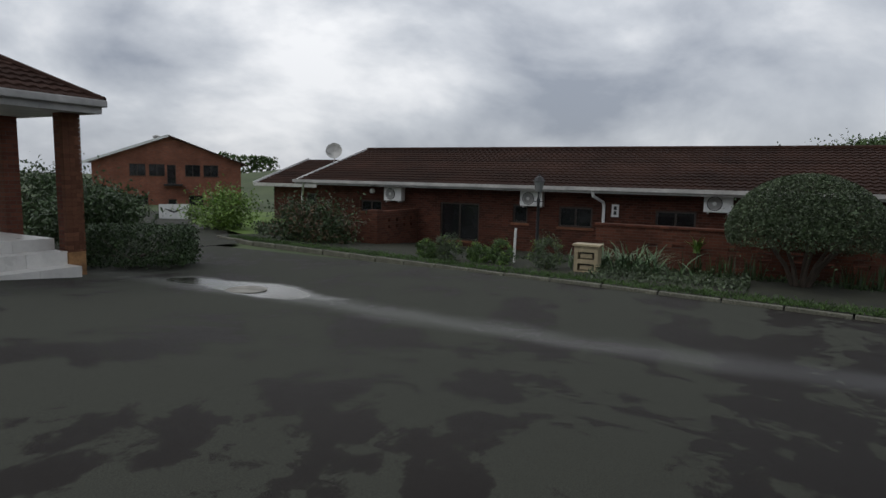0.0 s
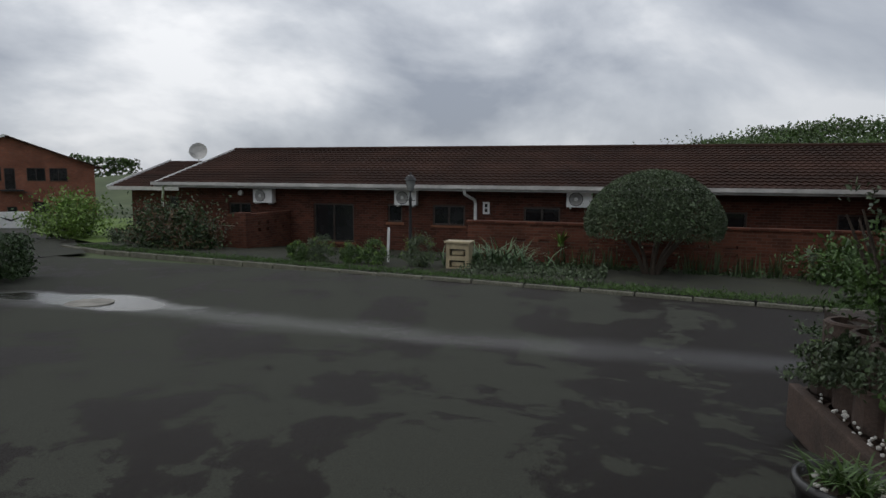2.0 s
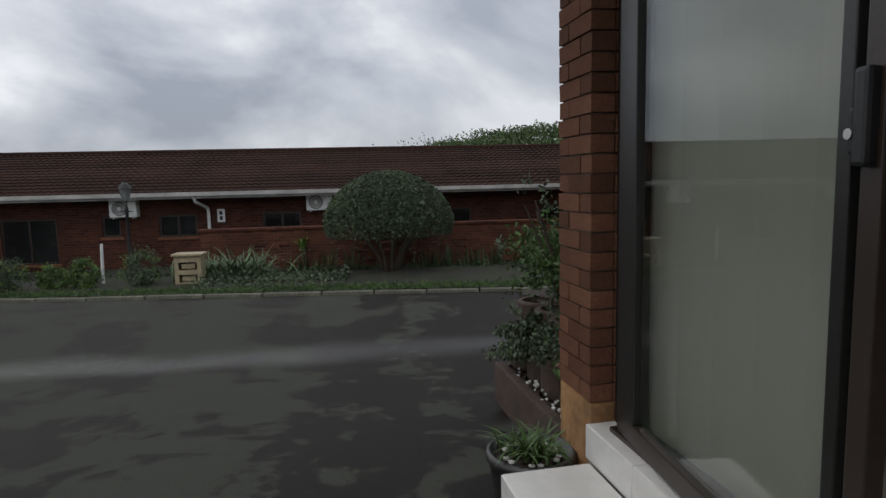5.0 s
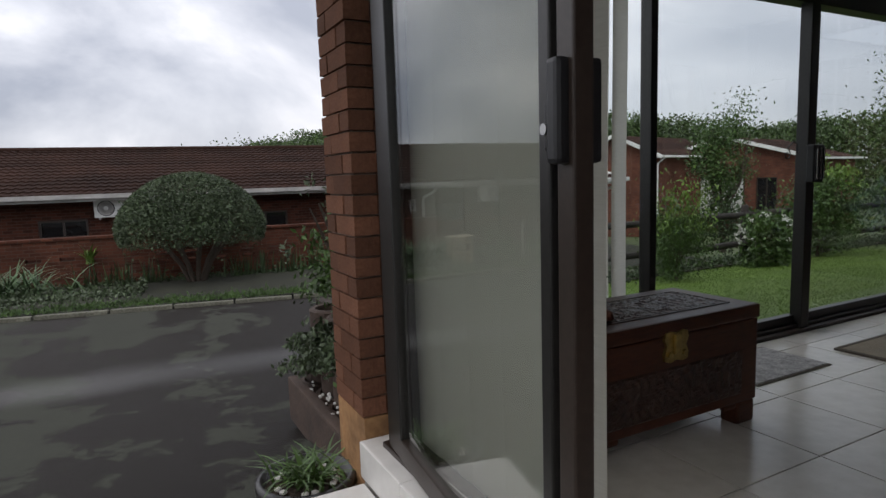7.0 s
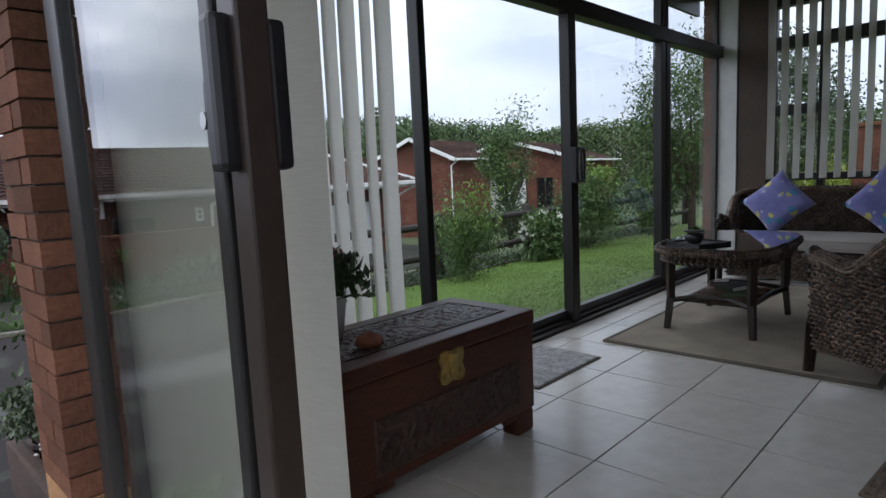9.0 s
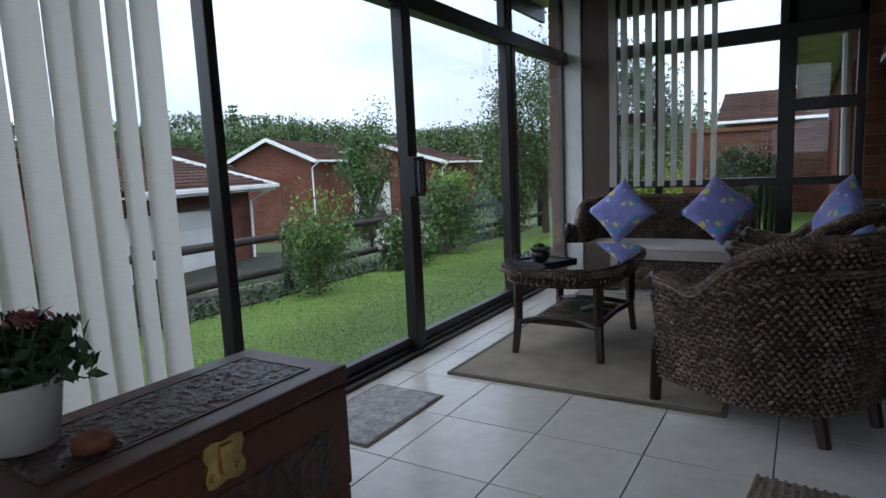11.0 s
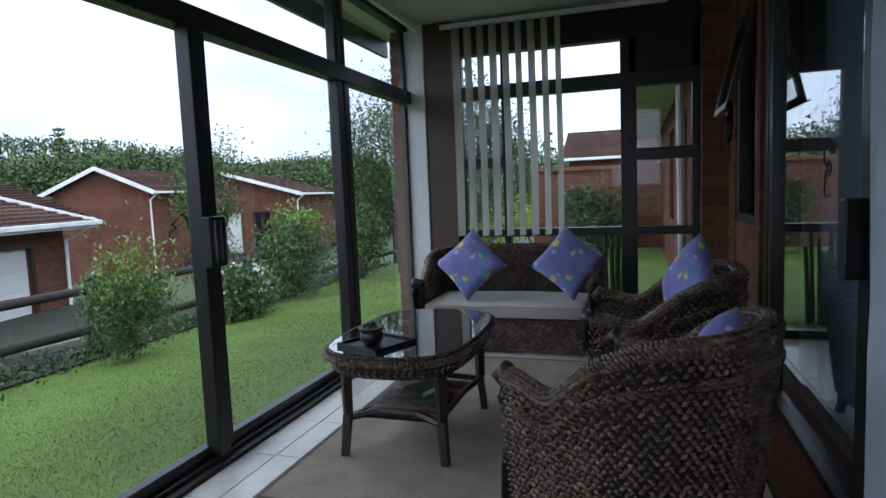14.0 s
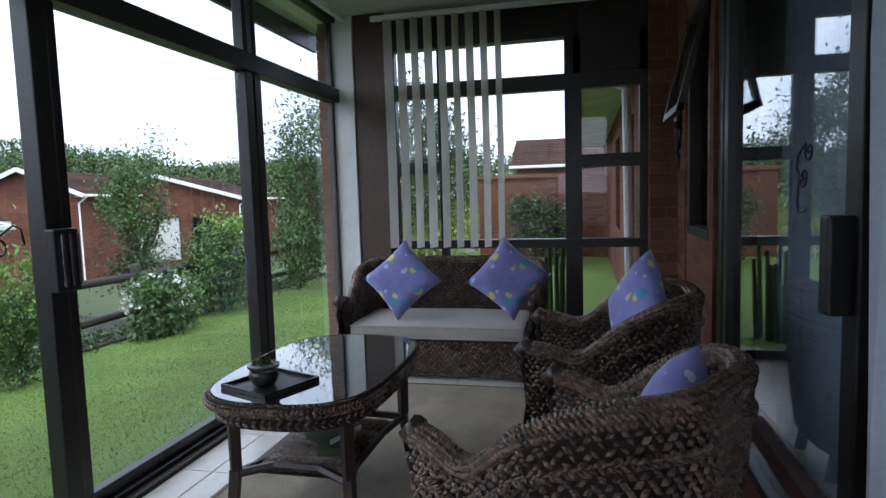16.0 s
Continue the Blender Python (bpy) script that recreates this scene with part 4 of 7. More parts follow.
# room behind the sliding door, closed all round
room = thing("inner_room", "dim room behind the sliding door", "room", kind="structure")
part("wall", box(2.3, -3.6, -0.1, 8.4, -3.5, 2.9), CEIL, room)
part("wall", box(2.2, -3.6, -0.1, 2.3, YS - 0.2, 2.9), CEIL, room)
part("wall", box(8.4, -3.6, -0.1, 8.5, YS - 0.2, 2.9), CEIL, room)
part("floor", box(2.3, -3.5, -0.15, 8.4, YS - 0.2, -0.01), TILE, room)
part("ceiling", box(2.3, -3.5, 2.75, 8.4, YS - 0.22, 2.8), CEIL, room)
# front house wall west of the door
tagged(part("wall_west", box(1.95, YS - 3.5, -0.5, 2.2, 0.28, 2.75), BRICK_NEAR), "brown face brick house wall beside the door", "wall", kind="structure")
tagged(part("porch_step", box(1.75, 0.2, -0.45, 2.12, 2.53, -0.135), CONCRETE), "raised step before the veranda door", "step", kind="structure")
step = bpy.data.objects["porch_step"]
tagged(part("threshold", box(2.15, 0.28, -0.35, 2.46, 2.59, 0.022), CONCRETE), "tiled door threshold", "threshold", kind="structure")
sill = bpy.data.objects["threshold"]
for k in range(6):
    y0 = 2.53 - 0.4 * (k + 1)
    part("tile", box(1.74, max(y0, 0.2) + 0.003, -0.135, 2.125, 2.53 - 0.4 * k, -0.12, 0.003), STEPTILE, step)
    part("tile", box(1.73, max(y0, 0.2) + 0.003, -0.4, 1.745, 2.53 - 0.4 * k, -0.122, 0.003), STEPTILE, step)
    part("tile", box(2.14, max(y0, 0.2) + 0.063, 0.018, 2.3, 2.59 - 0.4 * k, 0.03, 0.003), STEPTILE, sill)
    part("tile", box(2.135, max(y0, 0.2) + 0.063, -0.12, 2.152, 2.59 - 0.4 * k, 0.028, 0.003), STEPTILE, sill)

# glazing frames
def profile_bar(x0, y0, z0, x1, y1, z1, bm=None):
    return box(x0, y0, z0, x1, y1, z1, 0.006, bm=bm)


north = thing("window_north", "dark bronze aluminium sliding doors facing the garden", "window", kind="structure")
T0, T1 = 2.10, 2.21
for name_, x0, x1 in (("post", 2.56, 2.66), ("post", 3.915, 3.965), ("stile", 5.25, 5.33), ("stile", 5.33, 5.42), ("post", 6.79, 6.87), ("post", 6.89, 6.97)):
    dy = 0.05 if name_ == "stile" and x0 < 5.27 else 0.0
    part(name_, profile_bar(x0, YN - 0.03 - dy, 0.0, x1, YN + 0.05 - dy, T0), DARKFRAME, north)
for x0, x1 in ((2.56, 2.64), (4.6, 4.66), (6.80, 6.85), (6.90, 6.95)):
    part("upper_mullion", profile_bar(x0, YN - 0.02, T1, x1, YN + 0.05, ZC - 0.04), DARKFRAME, north)
part("transom", profile_bar(2.56, YN - 0.05, T0, 8.2, YN + 0.06, T1), DARKFRAME, north)
part("bottom_rail", profile_bar(2.56, YN - 0.06, -0.004, 8.2, YN + 0.06, 0.045), DARKFRAME, north)
part("track", profile_bar(2.6, YN - 0.10, -0.004, 8.1, YN - 0.06, 0.022), BROWNFRAME, north)
part("bottom_rail", profile_bar(2.66, YN - 0.025, 0.045, 8.12, YN + 0.03, 0.10), DARKFRAME, north)
part("head_rail", profile_bar(2.56, YN - 0.04, ZC - 0.05, 8.2, YN + 0.05, ZC), DARKFRAME, north)
for x0, x1 in ((2.66, 3.915), (3.965, 5.25), (5.42, 6.79), (6.97, 8.12)):
    g = part("pane", box(x0 - 0.02, YN, 0.08, x1 + 0.02, YN + 0.006, T0 + 0.01), GLASS, north)
    g.visible_shadow = False
for x0, x1 in ((2.64, 4.6), (4.66, 6.80), (6.95, 8.12)):
    g = part("pane", box(x0 - 0.01, YN + 0.01, T1 - 0.01, x1 + 0.01, YN + 0.016, ZC - 0.04), GLASS, north)
    g.visible_shadow = False
part("end_jamb", profile_bar(8.165, YN + 0.0, 0.0, 8.2, YN + 0.05, ZC - 0.04), DARKFRAME, north)
hb = part("door_handle", box(5.235, YN - 0.13, 0.98, 5.345, YN - 0.08, 1.22, 0.008), BLACK, north, "black sliding door lock with steel bars")
for dx in (0.02, 0.055, 0.09):
    part("handle_bar", box(5.235 + dx, YN - 0.142, 1.0, 5.247 + dx, YN - 0.128, 1.2, 0.002), STEEL, hb)

# NE corner: brick pier outside, white pillar, timber strip
tagged(part("corner_pillar", box(8.2, 2.58, 0.0, 8.32, 2.82, ZC, 0.006), WHITE), "white painted corner pillar", "pillar", kind="structure")
tagged(part("corner_trim", box(8.22, 2.31, 0.0, 8.34, 2.58, ZC, 0.006), surface("brown_board", (0.06, 0.036, 0.024), (0.11, 0.068, 0.046), fine=20, coarse=3, rough=0.5, bump=0.08, stretch=(5, 5, 0.6))), "brown painted corner board", "trim", kind="structure")

east = thing("window_east", "dark bronze window wall at the end of the veranda", "window", kind="structure")
ex = 8.28
part("head_panel", box(ex, 0.05, 2.5, ex + 0.12, 2.31, ZC), DARKFRAME, east)
part("head_panel", box(ex, 0.05, 2.2, ex + 0.12, 0.80, 2.5), DARKFRAME, east)
for y0, y1 in ((2.25, 2.31), (1.83, 1.89), (0.74, 0.87), (0.25, 0.31)):
    part("post", profile_bar(ex, y0, 0.0, ex + 0.08, y1, 2.5), DARKFRAME, east)
for y0, y1, z0, z1 in ((0.05, 2.31, 2.10, 2.22), (0.05, 2.31, 0.86, 0.93), (1.86, 2.31, 1.48, 1.58), (0.2, 0.8, 1.49, 1.59), (0.05, 2.31, 0.0, 0.07)):
    part("rail", profile_bar(ex - 0.005, y0, z0, ex + 0.085, y1, z1), DARKFRAME, east)
for y0, y1 in ((1.86, 2.28), (0.80, 1.86), (0.2, 0.80)):
    for z0, z1 in ((0.05, 0.9), (0.9, 2.15), (2.15, 2.5)):
        if y0 == 0.2 and z0 == 2.15:
            continue
        g = part("pane", box(ex + 0.035, y0, z0, ex + 0.041, y1, z1), GLASS, east)
        g.visible_shadow = False

west = thing("door_west", "brown aluminium sliding door standing half open", "door", kind="structure")
part("jamb", profile_bar(2.27, 2.47, 0.02, 2.41, 2.585, 2.75), DARKFRAME, west)
part("jamb", profile_bar(2.29, 2.40, 0.03, 2.35, 2.475, 2.75), DARKFRAME, west)
part("jamb", profile_bar(2.2, 0.27, 0.02, 2.4, 0.34, 2.75), DARKFRAME, west)
part("head", profile_bar(2.2, 0.27, 2.66, 2.42, 2.585, 2.78), DARKFRAME, west)
part("track", profile_bar(2.2, 0.3, 0.02, 2.27, 2.5, 0.05), BROWNFRAME, west)
part("track", profile_bar(2.29, 0.3, 0.02, 2.36, 2.5, 0.05), BROWNFRAME, west)
panel = part("panel", box(0, 0, 0, 0.001, 0.001, 0.001), DARKFRAME, west, "half-open glazed panel")
pa, pb = Vector((2.235, 2.46, 0)), Vector((2.10, 1.19, 0))
ln = (pb - pa).length
pm = Matrix.Translation(pa) @ pose(0, 0, 0, 0, 0, math.degrees(math.atan2(pb.y - pa.y, pb.x - pa.x)))
for x0, x1, z0, z1, mt in ((0, 0.16, 0.05, 2.66, DARKFRAME), (ln - 0.055, ln, 0.05, 2.66, BROWNFRAME), (ln - 0.12, ln - 0.08, 0.05, 2.66, DARKFRAME), (0, ln, 0.05, 0.13, BROWNFRAME), (0, ln, 2.58, 2.66, BROWNFRAME)):
    part("stile", box(x0, -0.022, z0, x1, 0.022, z1, 0.005, turn=pm), mt, panel)
g = part("pane", box(0.08, -0.004, 0.1, ln - 0.05, 0.004, 2.6, turn=pm), GLASS_DOOR, panel)
g.visible_shadow = False
for side in (-1, 1):
    h = part("door_handle", box(ln - 0.05, min(side * 0.02, side * 0.05), 1.105, ln - 0.012, max(side * 0.02, side * 0.05), 1.295, 0.01, turn=pm), BLACK, panel, "chunky black lock handle")
    part("grip", box(ln - 0.065, min(side * 0.02, side * 0.045), 1.13, ln - 0.048, max(side * 0.02, side * 0.05), 1.22, 0.006, turn=pm), BLACK, h)
    part("keyhole", tube([pm @ Vector((ln - 0.058, side * 0.044, 1.17)), pm @ Vector((ln - 0.058, side * 0.05, 1.17))], 0.011, 12), STEEL, h, "steel key cylinder")

south = thing("door_south", "dark aluminium sliding door into the house", "door", kind="structure")
for x0, x1 in ((6.66, 6.74), (6.78, 6.9), (5.16, 5.26), (4.9, 4.98), (2.9, 3.0)):
    part("stile", profile_bar(x0, YS - 0.1, 0.02, x1, YS - 0.02, 2.5), DARKFRAME, south)
part("rail", profile_bar(2.9, YS - 0.12, 2.41, 6.9, YS - 0.01, 2.5), DARKFRAME, south)
part("rail", profile_bar(2.9, YS - 0.12, 0.0, 6.9, YS - 0.01, 0.09), DARKFRAME, south)
g = part("pane", box(5.2, YS - 0.06, 0.08, 6.7, YS - 0.055, 2.45), GLASS_SOUTH, south)
g.visible_shadow = False
g = part("pane", box(2.95, YS - 0.09, 0.08, 5.2, YS - 0.085, 2.45), GLASS_SOUTH, south)
g.visible_shadow = False
part("door_handle", box(5.17, YS - 0.02, 0.95, 5.235, YS + 0.05, 1.22, 0.01), BLACK, south, "black lock handle")
tagged(part("door_sill", box(2.9, YS - 0.02, -0.004, 6.92, YS + 0.16, 0.05, 0.01), surface("red_oxide_sill", (0.13, 0.045, 0.03), (0.2, 0.075, 0.05), fine=30, rough=0.75, bump=0.1, spec=0.2)), "worn red oxide door step", "door sill", kind="structure")
hopper = thing("window_south", "top-hung window open above the door wall", "window", kind="structure")
for x0, x1, z0, z1 in ((7.0, 7.06, 1.0, 2.4), (7.66, 7.72, 1.0, 2.4), (7.0, 7.72, 1.0, 1.06), (7.0, 7.72, 2.34, 2.4)):
    part("frame", profile_bar(x0, YS - 0.08, z0, x1, YS, z1), DARKFRAME, hopper)
sash = Matrix.Translation((0, YS - 0.02, 2.35)) @ pose(0, 0, 0, 14)
for x0, x1, z0, z1 in ((7.05, 7.1, -0.64, 0), (7.62, 7.67, -0.64, 0), (7.05, 7.67, -0.64, -0.59), (7.05, 7.67, -0.05, 0)):
    part("sash", box(x0, 0, z0, x1, 0.035, z1, 0.004, turn=sash), DARKFRAME, hopper)
part("pane", box(7.08, 0.015, -0.62, 7.64, 0.02, -0.02, turn=sash), GLASS, hopper)


# ---------- veranda furniture ----------
def surf_bumps(name, pts, us, vs_, ns, lift, material, parent, label=""):
    """Woven strands: a raised four-sided knot at each place."""
    n = len(pts)
    p, u, v, w = (np.asarray(a, float) for a in (pts, us, vs_, ns))
    vv = np.empty((n, 9, 3))
    for k, d in enumerate((-u, -v, u, v)):
        vv[:, k] = p + d
        vv[:, 4 + k] = p + 0.62 * d + w * lift * 0.72
    vv[:, 8] = p + w * lift
    f = []
    for i in range(n):
        b = 9 * i
        for k in range(4):
            j = (k + 1) % 4
            f += [(b + k, b + j, b + 4 + j, b + 4 + k), (b + 4 + k, b + 4 + j, b + 8)]
    ob = mesh_part(name, [tuple(q) for q in vv.reshape(-1, 3)], f, material, parent, label, True)
    ob["kind"] = "stuff"
    return ob


def shell_path(w, d, r, n):
    """The plan of a tub seat: from one arm's front round the back to the other's, with outward normals."""
    pts = []
    hw = w / 2
    L1, La = d - r, math.pi / 2 * r
    Lb = w - 2 * r
    tot = 2 * L1 + 2 * La + Lb
    for i in range(n + 1):
        s = tot * i / n
        if s < L1:
            q, nn = (-hw, d / 2 - s), (-1, 0)
        elif s < L1 + La:
            a = (s - L1) / r
            q, nn = (-hw + r - r * math.cos(a), d / 2 - L1 - r * math.sin(a)), (-math.cos(a), -math.sin(a))
        elif s < L1 + La + Lb:
            q, nn = (-hw + r + s - L1 - La, -d / 2), (0, -1)
        elif s < L1 + 2 * La + Lb:
            a = (s - L1 - La - Lb) / r
            q, nn = (hw - r + r * math.sin(a), -d / 2 + r - r * math.cos(a)), (math.sin(a), -math.cos(a))
        else:
            q, nn = (hw, -d / 2 + r + s - L1 - 2 * La - Lb), (1, 0)
        back = min(1, max(0, (d / 2 - q[1]) / d))
        pts.append((Vector((*q, 0)), Vector((*nn, 0)), back))
    return pts, tot


def wicker_seat(name, label, category, m, w, d, arm, back_h, group=""):
    c = thing(name, label, category, m, group)
    n = int((2 * d + w) / 0.026)
    path, tot = shell_path(w, d, 0.26, n)
    z0 = 0.20

    def top(b):
        f = min(1, max(0, (b - 0.25) / 0.7))
        return arm + (back_h - arm) * f * f * (3 - 2 * f) - 0.042 * math.exp(-((b - 0.34) / 0.17) ** 2)

    def place(i, h):
        q, nn, b = path[i]
        return q + nn * (0.07 * b * h / back_h + 0.02 * math.sin(3 * h)) + Vector((0, 0, h))

    rows = 24
    for side, name_ in ((1, "outer_weave"), (-1, "inner_weave")):
        P, U, V_, N = [], [], [], []
        for i in range(n):
            q, nn, b = path[i]
            lo = 0.13 if side > 0 else 0.36
            hi = top(b) - 0.02
            k = int((hi - lo) / 0.0205)
            tang = (path[i + 1][0] - q).normalized()
            for j in range(k):
                h = lo + (j + 0.5) * (hi - lo) / k
                pt = place(i, h) + nn * (0.022 * side) + tang * (0.015 if j % 2 else 0)
                slant = 0.0085 if i % 2 else -0.0085
                P.append(pt)
                U.append(tang * 0.0135 + Vector((0, 0, slant)))
                V_.append(Vector((0, 0, 0.0085)) - tang * slant * 0.4)
                N.append(nn * side)
        surf_bumps(name_, P, U, V_, N, 0.013, RATTAN, c, "twisted dark rattan weave")
    verts, faces = [], []
    for i in range(n + 1):
        q, nn, b = path[i]
        lo = 0.13
        for s in (1, -1):
            for h in (lo, lo + 0.5 * (top(b) - lo), top(b)):
                verts.append(tuple(place(i, h) + nn * 0.018 * s))
    for i in range(n):
        a, b_ = 6 * i, 6 * i + 6
        for k0, k1 in ((0, 1), (1, 2), (2, 5), (5, 4), (4, 3), (3, 0)):
            faces.append((a + k0, b_ + k0, b_ + k1, a + k1))
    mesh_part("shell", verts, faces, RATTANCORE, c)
    rim = [place(i, top(path[i][2])) for i in range(0, n + 1)]
    part("rim", tube(rim, 0.03, 10), RATTAN, c, "thick wrapped rattan rim", True)
    P, U, V_, N = [], [], [], []
    for i in range(n):
        t_ = (rim[i + 1] - rim[i]).normalized()
        nn = path[i][1]
        for k in range(6):
            a = math.pi * (k / 5) - 0.4
            rad = (nn * math.cos(a) + Vector((0, 0, 1)) * math.sin(a)).normalized()
            sd = t_.cross(rad)
            for h in (0, 0.5):
                P.append(rim[i].lerp(rim[i + 1], h) + rad * 0.03)
                U.append(t_ * 0.010 + sd * 0.012)
                V_.append(sd * 0.006 - t_ * 0.006)
                N.append(rad)
    surf_bumps("rim_weave", P, U, V_, N, 0.012, RATTAN, c)
    # a braided line below the rim
    P, U, V_, N = [], [], [], []
    for i in range(2, n - 2):
        q, nn, b = path[i]
        tang = (path[i + 1][0] - q).normalized()
        for o in (0, 0.5):
            for dz in (-0.008, 0.008):
                P.append(place(i, top(b) - 0.10 + dz) + nn * 0.034 + tang * 0.03 * o)
                U.append(tang * 0.014 + Vector((0, 0, 0.008 if dz > 0 else -0.008)))
                V_.append(Vector((0, 0, 0.006)))
                N.append(nn)
    surf_bumps("braid", P, U, V_, N, 0.012, RATTAN, c)
    hw = w / 2
    for s in (-1, 1):
        f = rim[0] if s < 0 else rim[-1]
        leg = tube([(f.x, d / 2 + 0.02, 0.0), (f.x, d / 2 + 0.0, 0.25), (f.x, d / 2 + 0.01, arm - 0.08), (f.x, d / 2 + 0.03, arm - 0.01), (f.x, d / 2 - 0.01, arm + 0.035)], [0.026, 0.03, 0.032, 0.04, 0.03], 8)
        part("front_leg", leg, DARKWOOD, c, "dark curved wooden arm post", True)
        part("back_leg", tube([(s * (hw - 0.16), -d / 2 - 0.01, 0.0), (s * (hw - 0.16), -d / 2 + 0.06, 0.34)], [0.025, 0.034], 8), DARKWOOD, c)
    part("seat_rail", box(-hw + 0.03, d / 2 - 0.06, 0.13 if w < 1 else 0.03, hw - 0.03, d / 2 - 0.02, 0.28, 0.01), RATTANCORE, c)
    P, U, V_, N = [], [], [], []
    for i in range(int(w / 0.03) - 2):
        for j in range(5 if w < 1 else 11):
            P.append((-hw + 0.06 + 0.03 * i + (0.015 if j % 2 else 0), d / 2 - 0.018, (0.165 if w < 1 else 0.04) + 0.022 * j))
            sl = 0.011 if (i + j) % 2 else -0.011
            U.append((0.0175, 0, sl))
            V_.append((-sl * 0.5, 0, 0.0105))
            N.append((0, 1, 0))
    surf_bumps("apron_weave", P, U, V_, N, 0.013, RATTAN, c)
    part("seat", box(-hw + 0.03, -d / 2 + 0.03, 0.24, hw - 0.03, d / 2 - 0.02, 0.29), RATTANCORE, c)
    cu = box(-hw + 0.045, -d / 2 + 0.06, 0.292, hw - 0.045, d / 2 - 0.005, 0.385, 0.03)
    bmesh.ops.subdivide_edges(cu, edges=cu.edges[:], cuts=2, use_grid_fill=True)
    for v in cu.verts:
        if v.co.z > 0.37:
            v.co.z += 0.018 * math.cos(v.co.x / hw * 1.4) * math.cos(v.co.y / (d / 2) * 1.3) + 0.004 * noise.noise(v.co * 6)
    cush = part("cushion", cu, SEAT, c, "beige seat cushion with piping", True)
    for z in (0.298, 0.378):
        part("piping", tube([(-hw + 0.05, -d / 2 + 0.08, z), (-hw + 0.05, d / 2 - 0.002, z), (hw - 0.05, d / 2 - 0.002, z), (hw - 0.05, -d / 2 + 0.08, z)], 0.005, 6), SEAT, cush)
    return c


def throw_pillow(m, s=0.44):
    bm = bmesh.new()
    bmesh.ops.create_grid(bm, x_segments=12, y_segments=12, size=s / 2)
    low = bmesh.new()
    bmesh.ops.create_grid(low, x_segments=12, y_segments=12, size=s / 2)
    for b, sg in ((bm, 1), (low, -1)):
        for v in b.verts:
            u, w = v.co.x * 2 / s, v.co.y * 2 / s
            f = max(0.0, (1 - u ** 4)) ** 0.5 * max(0.0, (1 - w ** 4)) ** 0.5
            pull = 1 - 0.10 * (1 - abs(u)) * abs(w) ** 3 - 0.0
            v.co.x *= 1 - 0.09 * (1 - w * w) * abs(u) ** 3
            v.co.y *= 1 - 0.09 * (1 - u * u) * abs(w) ** 3
            v.co.z = sg * 0.075 * f ** 0.8 + 0.006 * noise.noise(v.co * 9) * f
    bmesh.ops.reverse_faces(low, faces=low.faces)
    join(bm, low)
    bmesh.ops.remove_doubles(bm, verts=bm.verts, dist=0.002)
    p = part("throw_pillow", bm, PILLOW, None, "", True)
    p.matrix_world = m
    tagged(p, "blue printed cotton scatter cushion standing on its corner", "pillow", "scatter cushions")
    return p


sofa = wicker_seat("wicker_sofa", "dark rattan two-seat sofa with beige cushion", "sofa", pose(7.80, 1.765, 0, 0, 0, 90), 1.36, 0.72, 0.55, 0.765)
chair = wicker_seat("wicker_armchair", "dark woven rattan tub armchair with beige cushion", "armchair", pose(5.20, 0.74, 0, 0, 0, -32), 0.68, 0.66, 0.60, 0.80, "rattan armchairs")
copy_thing(chair, pose(6.44, 0.64, 0, 0, 0, -1))
throw_pillow(pose(7.68, 2.06, 0.685, 72, 0, -90) @ pose(0, 0, 0, 0, 0, 43))
throw_pillow(pose(7.70, 1.26, 0.695, 70, 0, -82) @ pose(0, 0, 0, 0, 0, 50))
throw_pillow(pose(6.56, 0.47, 0.70, 76, 0, 200) @ pose(0, 0, 0, 0, 0, 46))
throw_pillow(pose(5.30, 0.50, 0.575, 68, 0, 176) @ pose(0, 0, 0, 0, 0, 42), 0.40)

# coffee table
table = thing("coffee_table", "dark rattan coffee table with glass top and lower shelf", "coffee table", pose(5.86, 1.865, 0))
hx, hy, cc = 0.56, 0.36, 0.17
octo = [(-hx + cc, -hy), (hx - cc, -hy), (hx, -hy + cc), (hx, hy - cc), (hx - cc, hy), (-hx + cc, hy), (-hx, hy - cc), (-hx, -hy + cc)]


def rounded(outline, k=3, n=3):
    pts = [Vector((x, y, 0)) for x, y in outline]
    for _ in range(n):
        nxt = []
        for i, a in enumerate(pts):
            b = pts[(i + 1) % len(pts)]
            nxt += [a.lerp(b, 0.22), a.lerp(b, 0.78)]
        pts = nxt
    return pts


def slab(outline, z0, z1, shrink=1.0):
    bm = bmesh.new()
    a = [bm.verts.new((p.x, p.y, z0)) for p in outline]
    b = [bm.verts.new((p.x * shrink, p.y * shrink, z1)) for p in outline]
    bm.faces.new(a[::-1])
    bm.faces.new(b)
    for i in range(len(a)):
        j = (i + 1) % len(a)
        bm.faces.new((a[i], a[j], b[j], b[i]))
    return bm


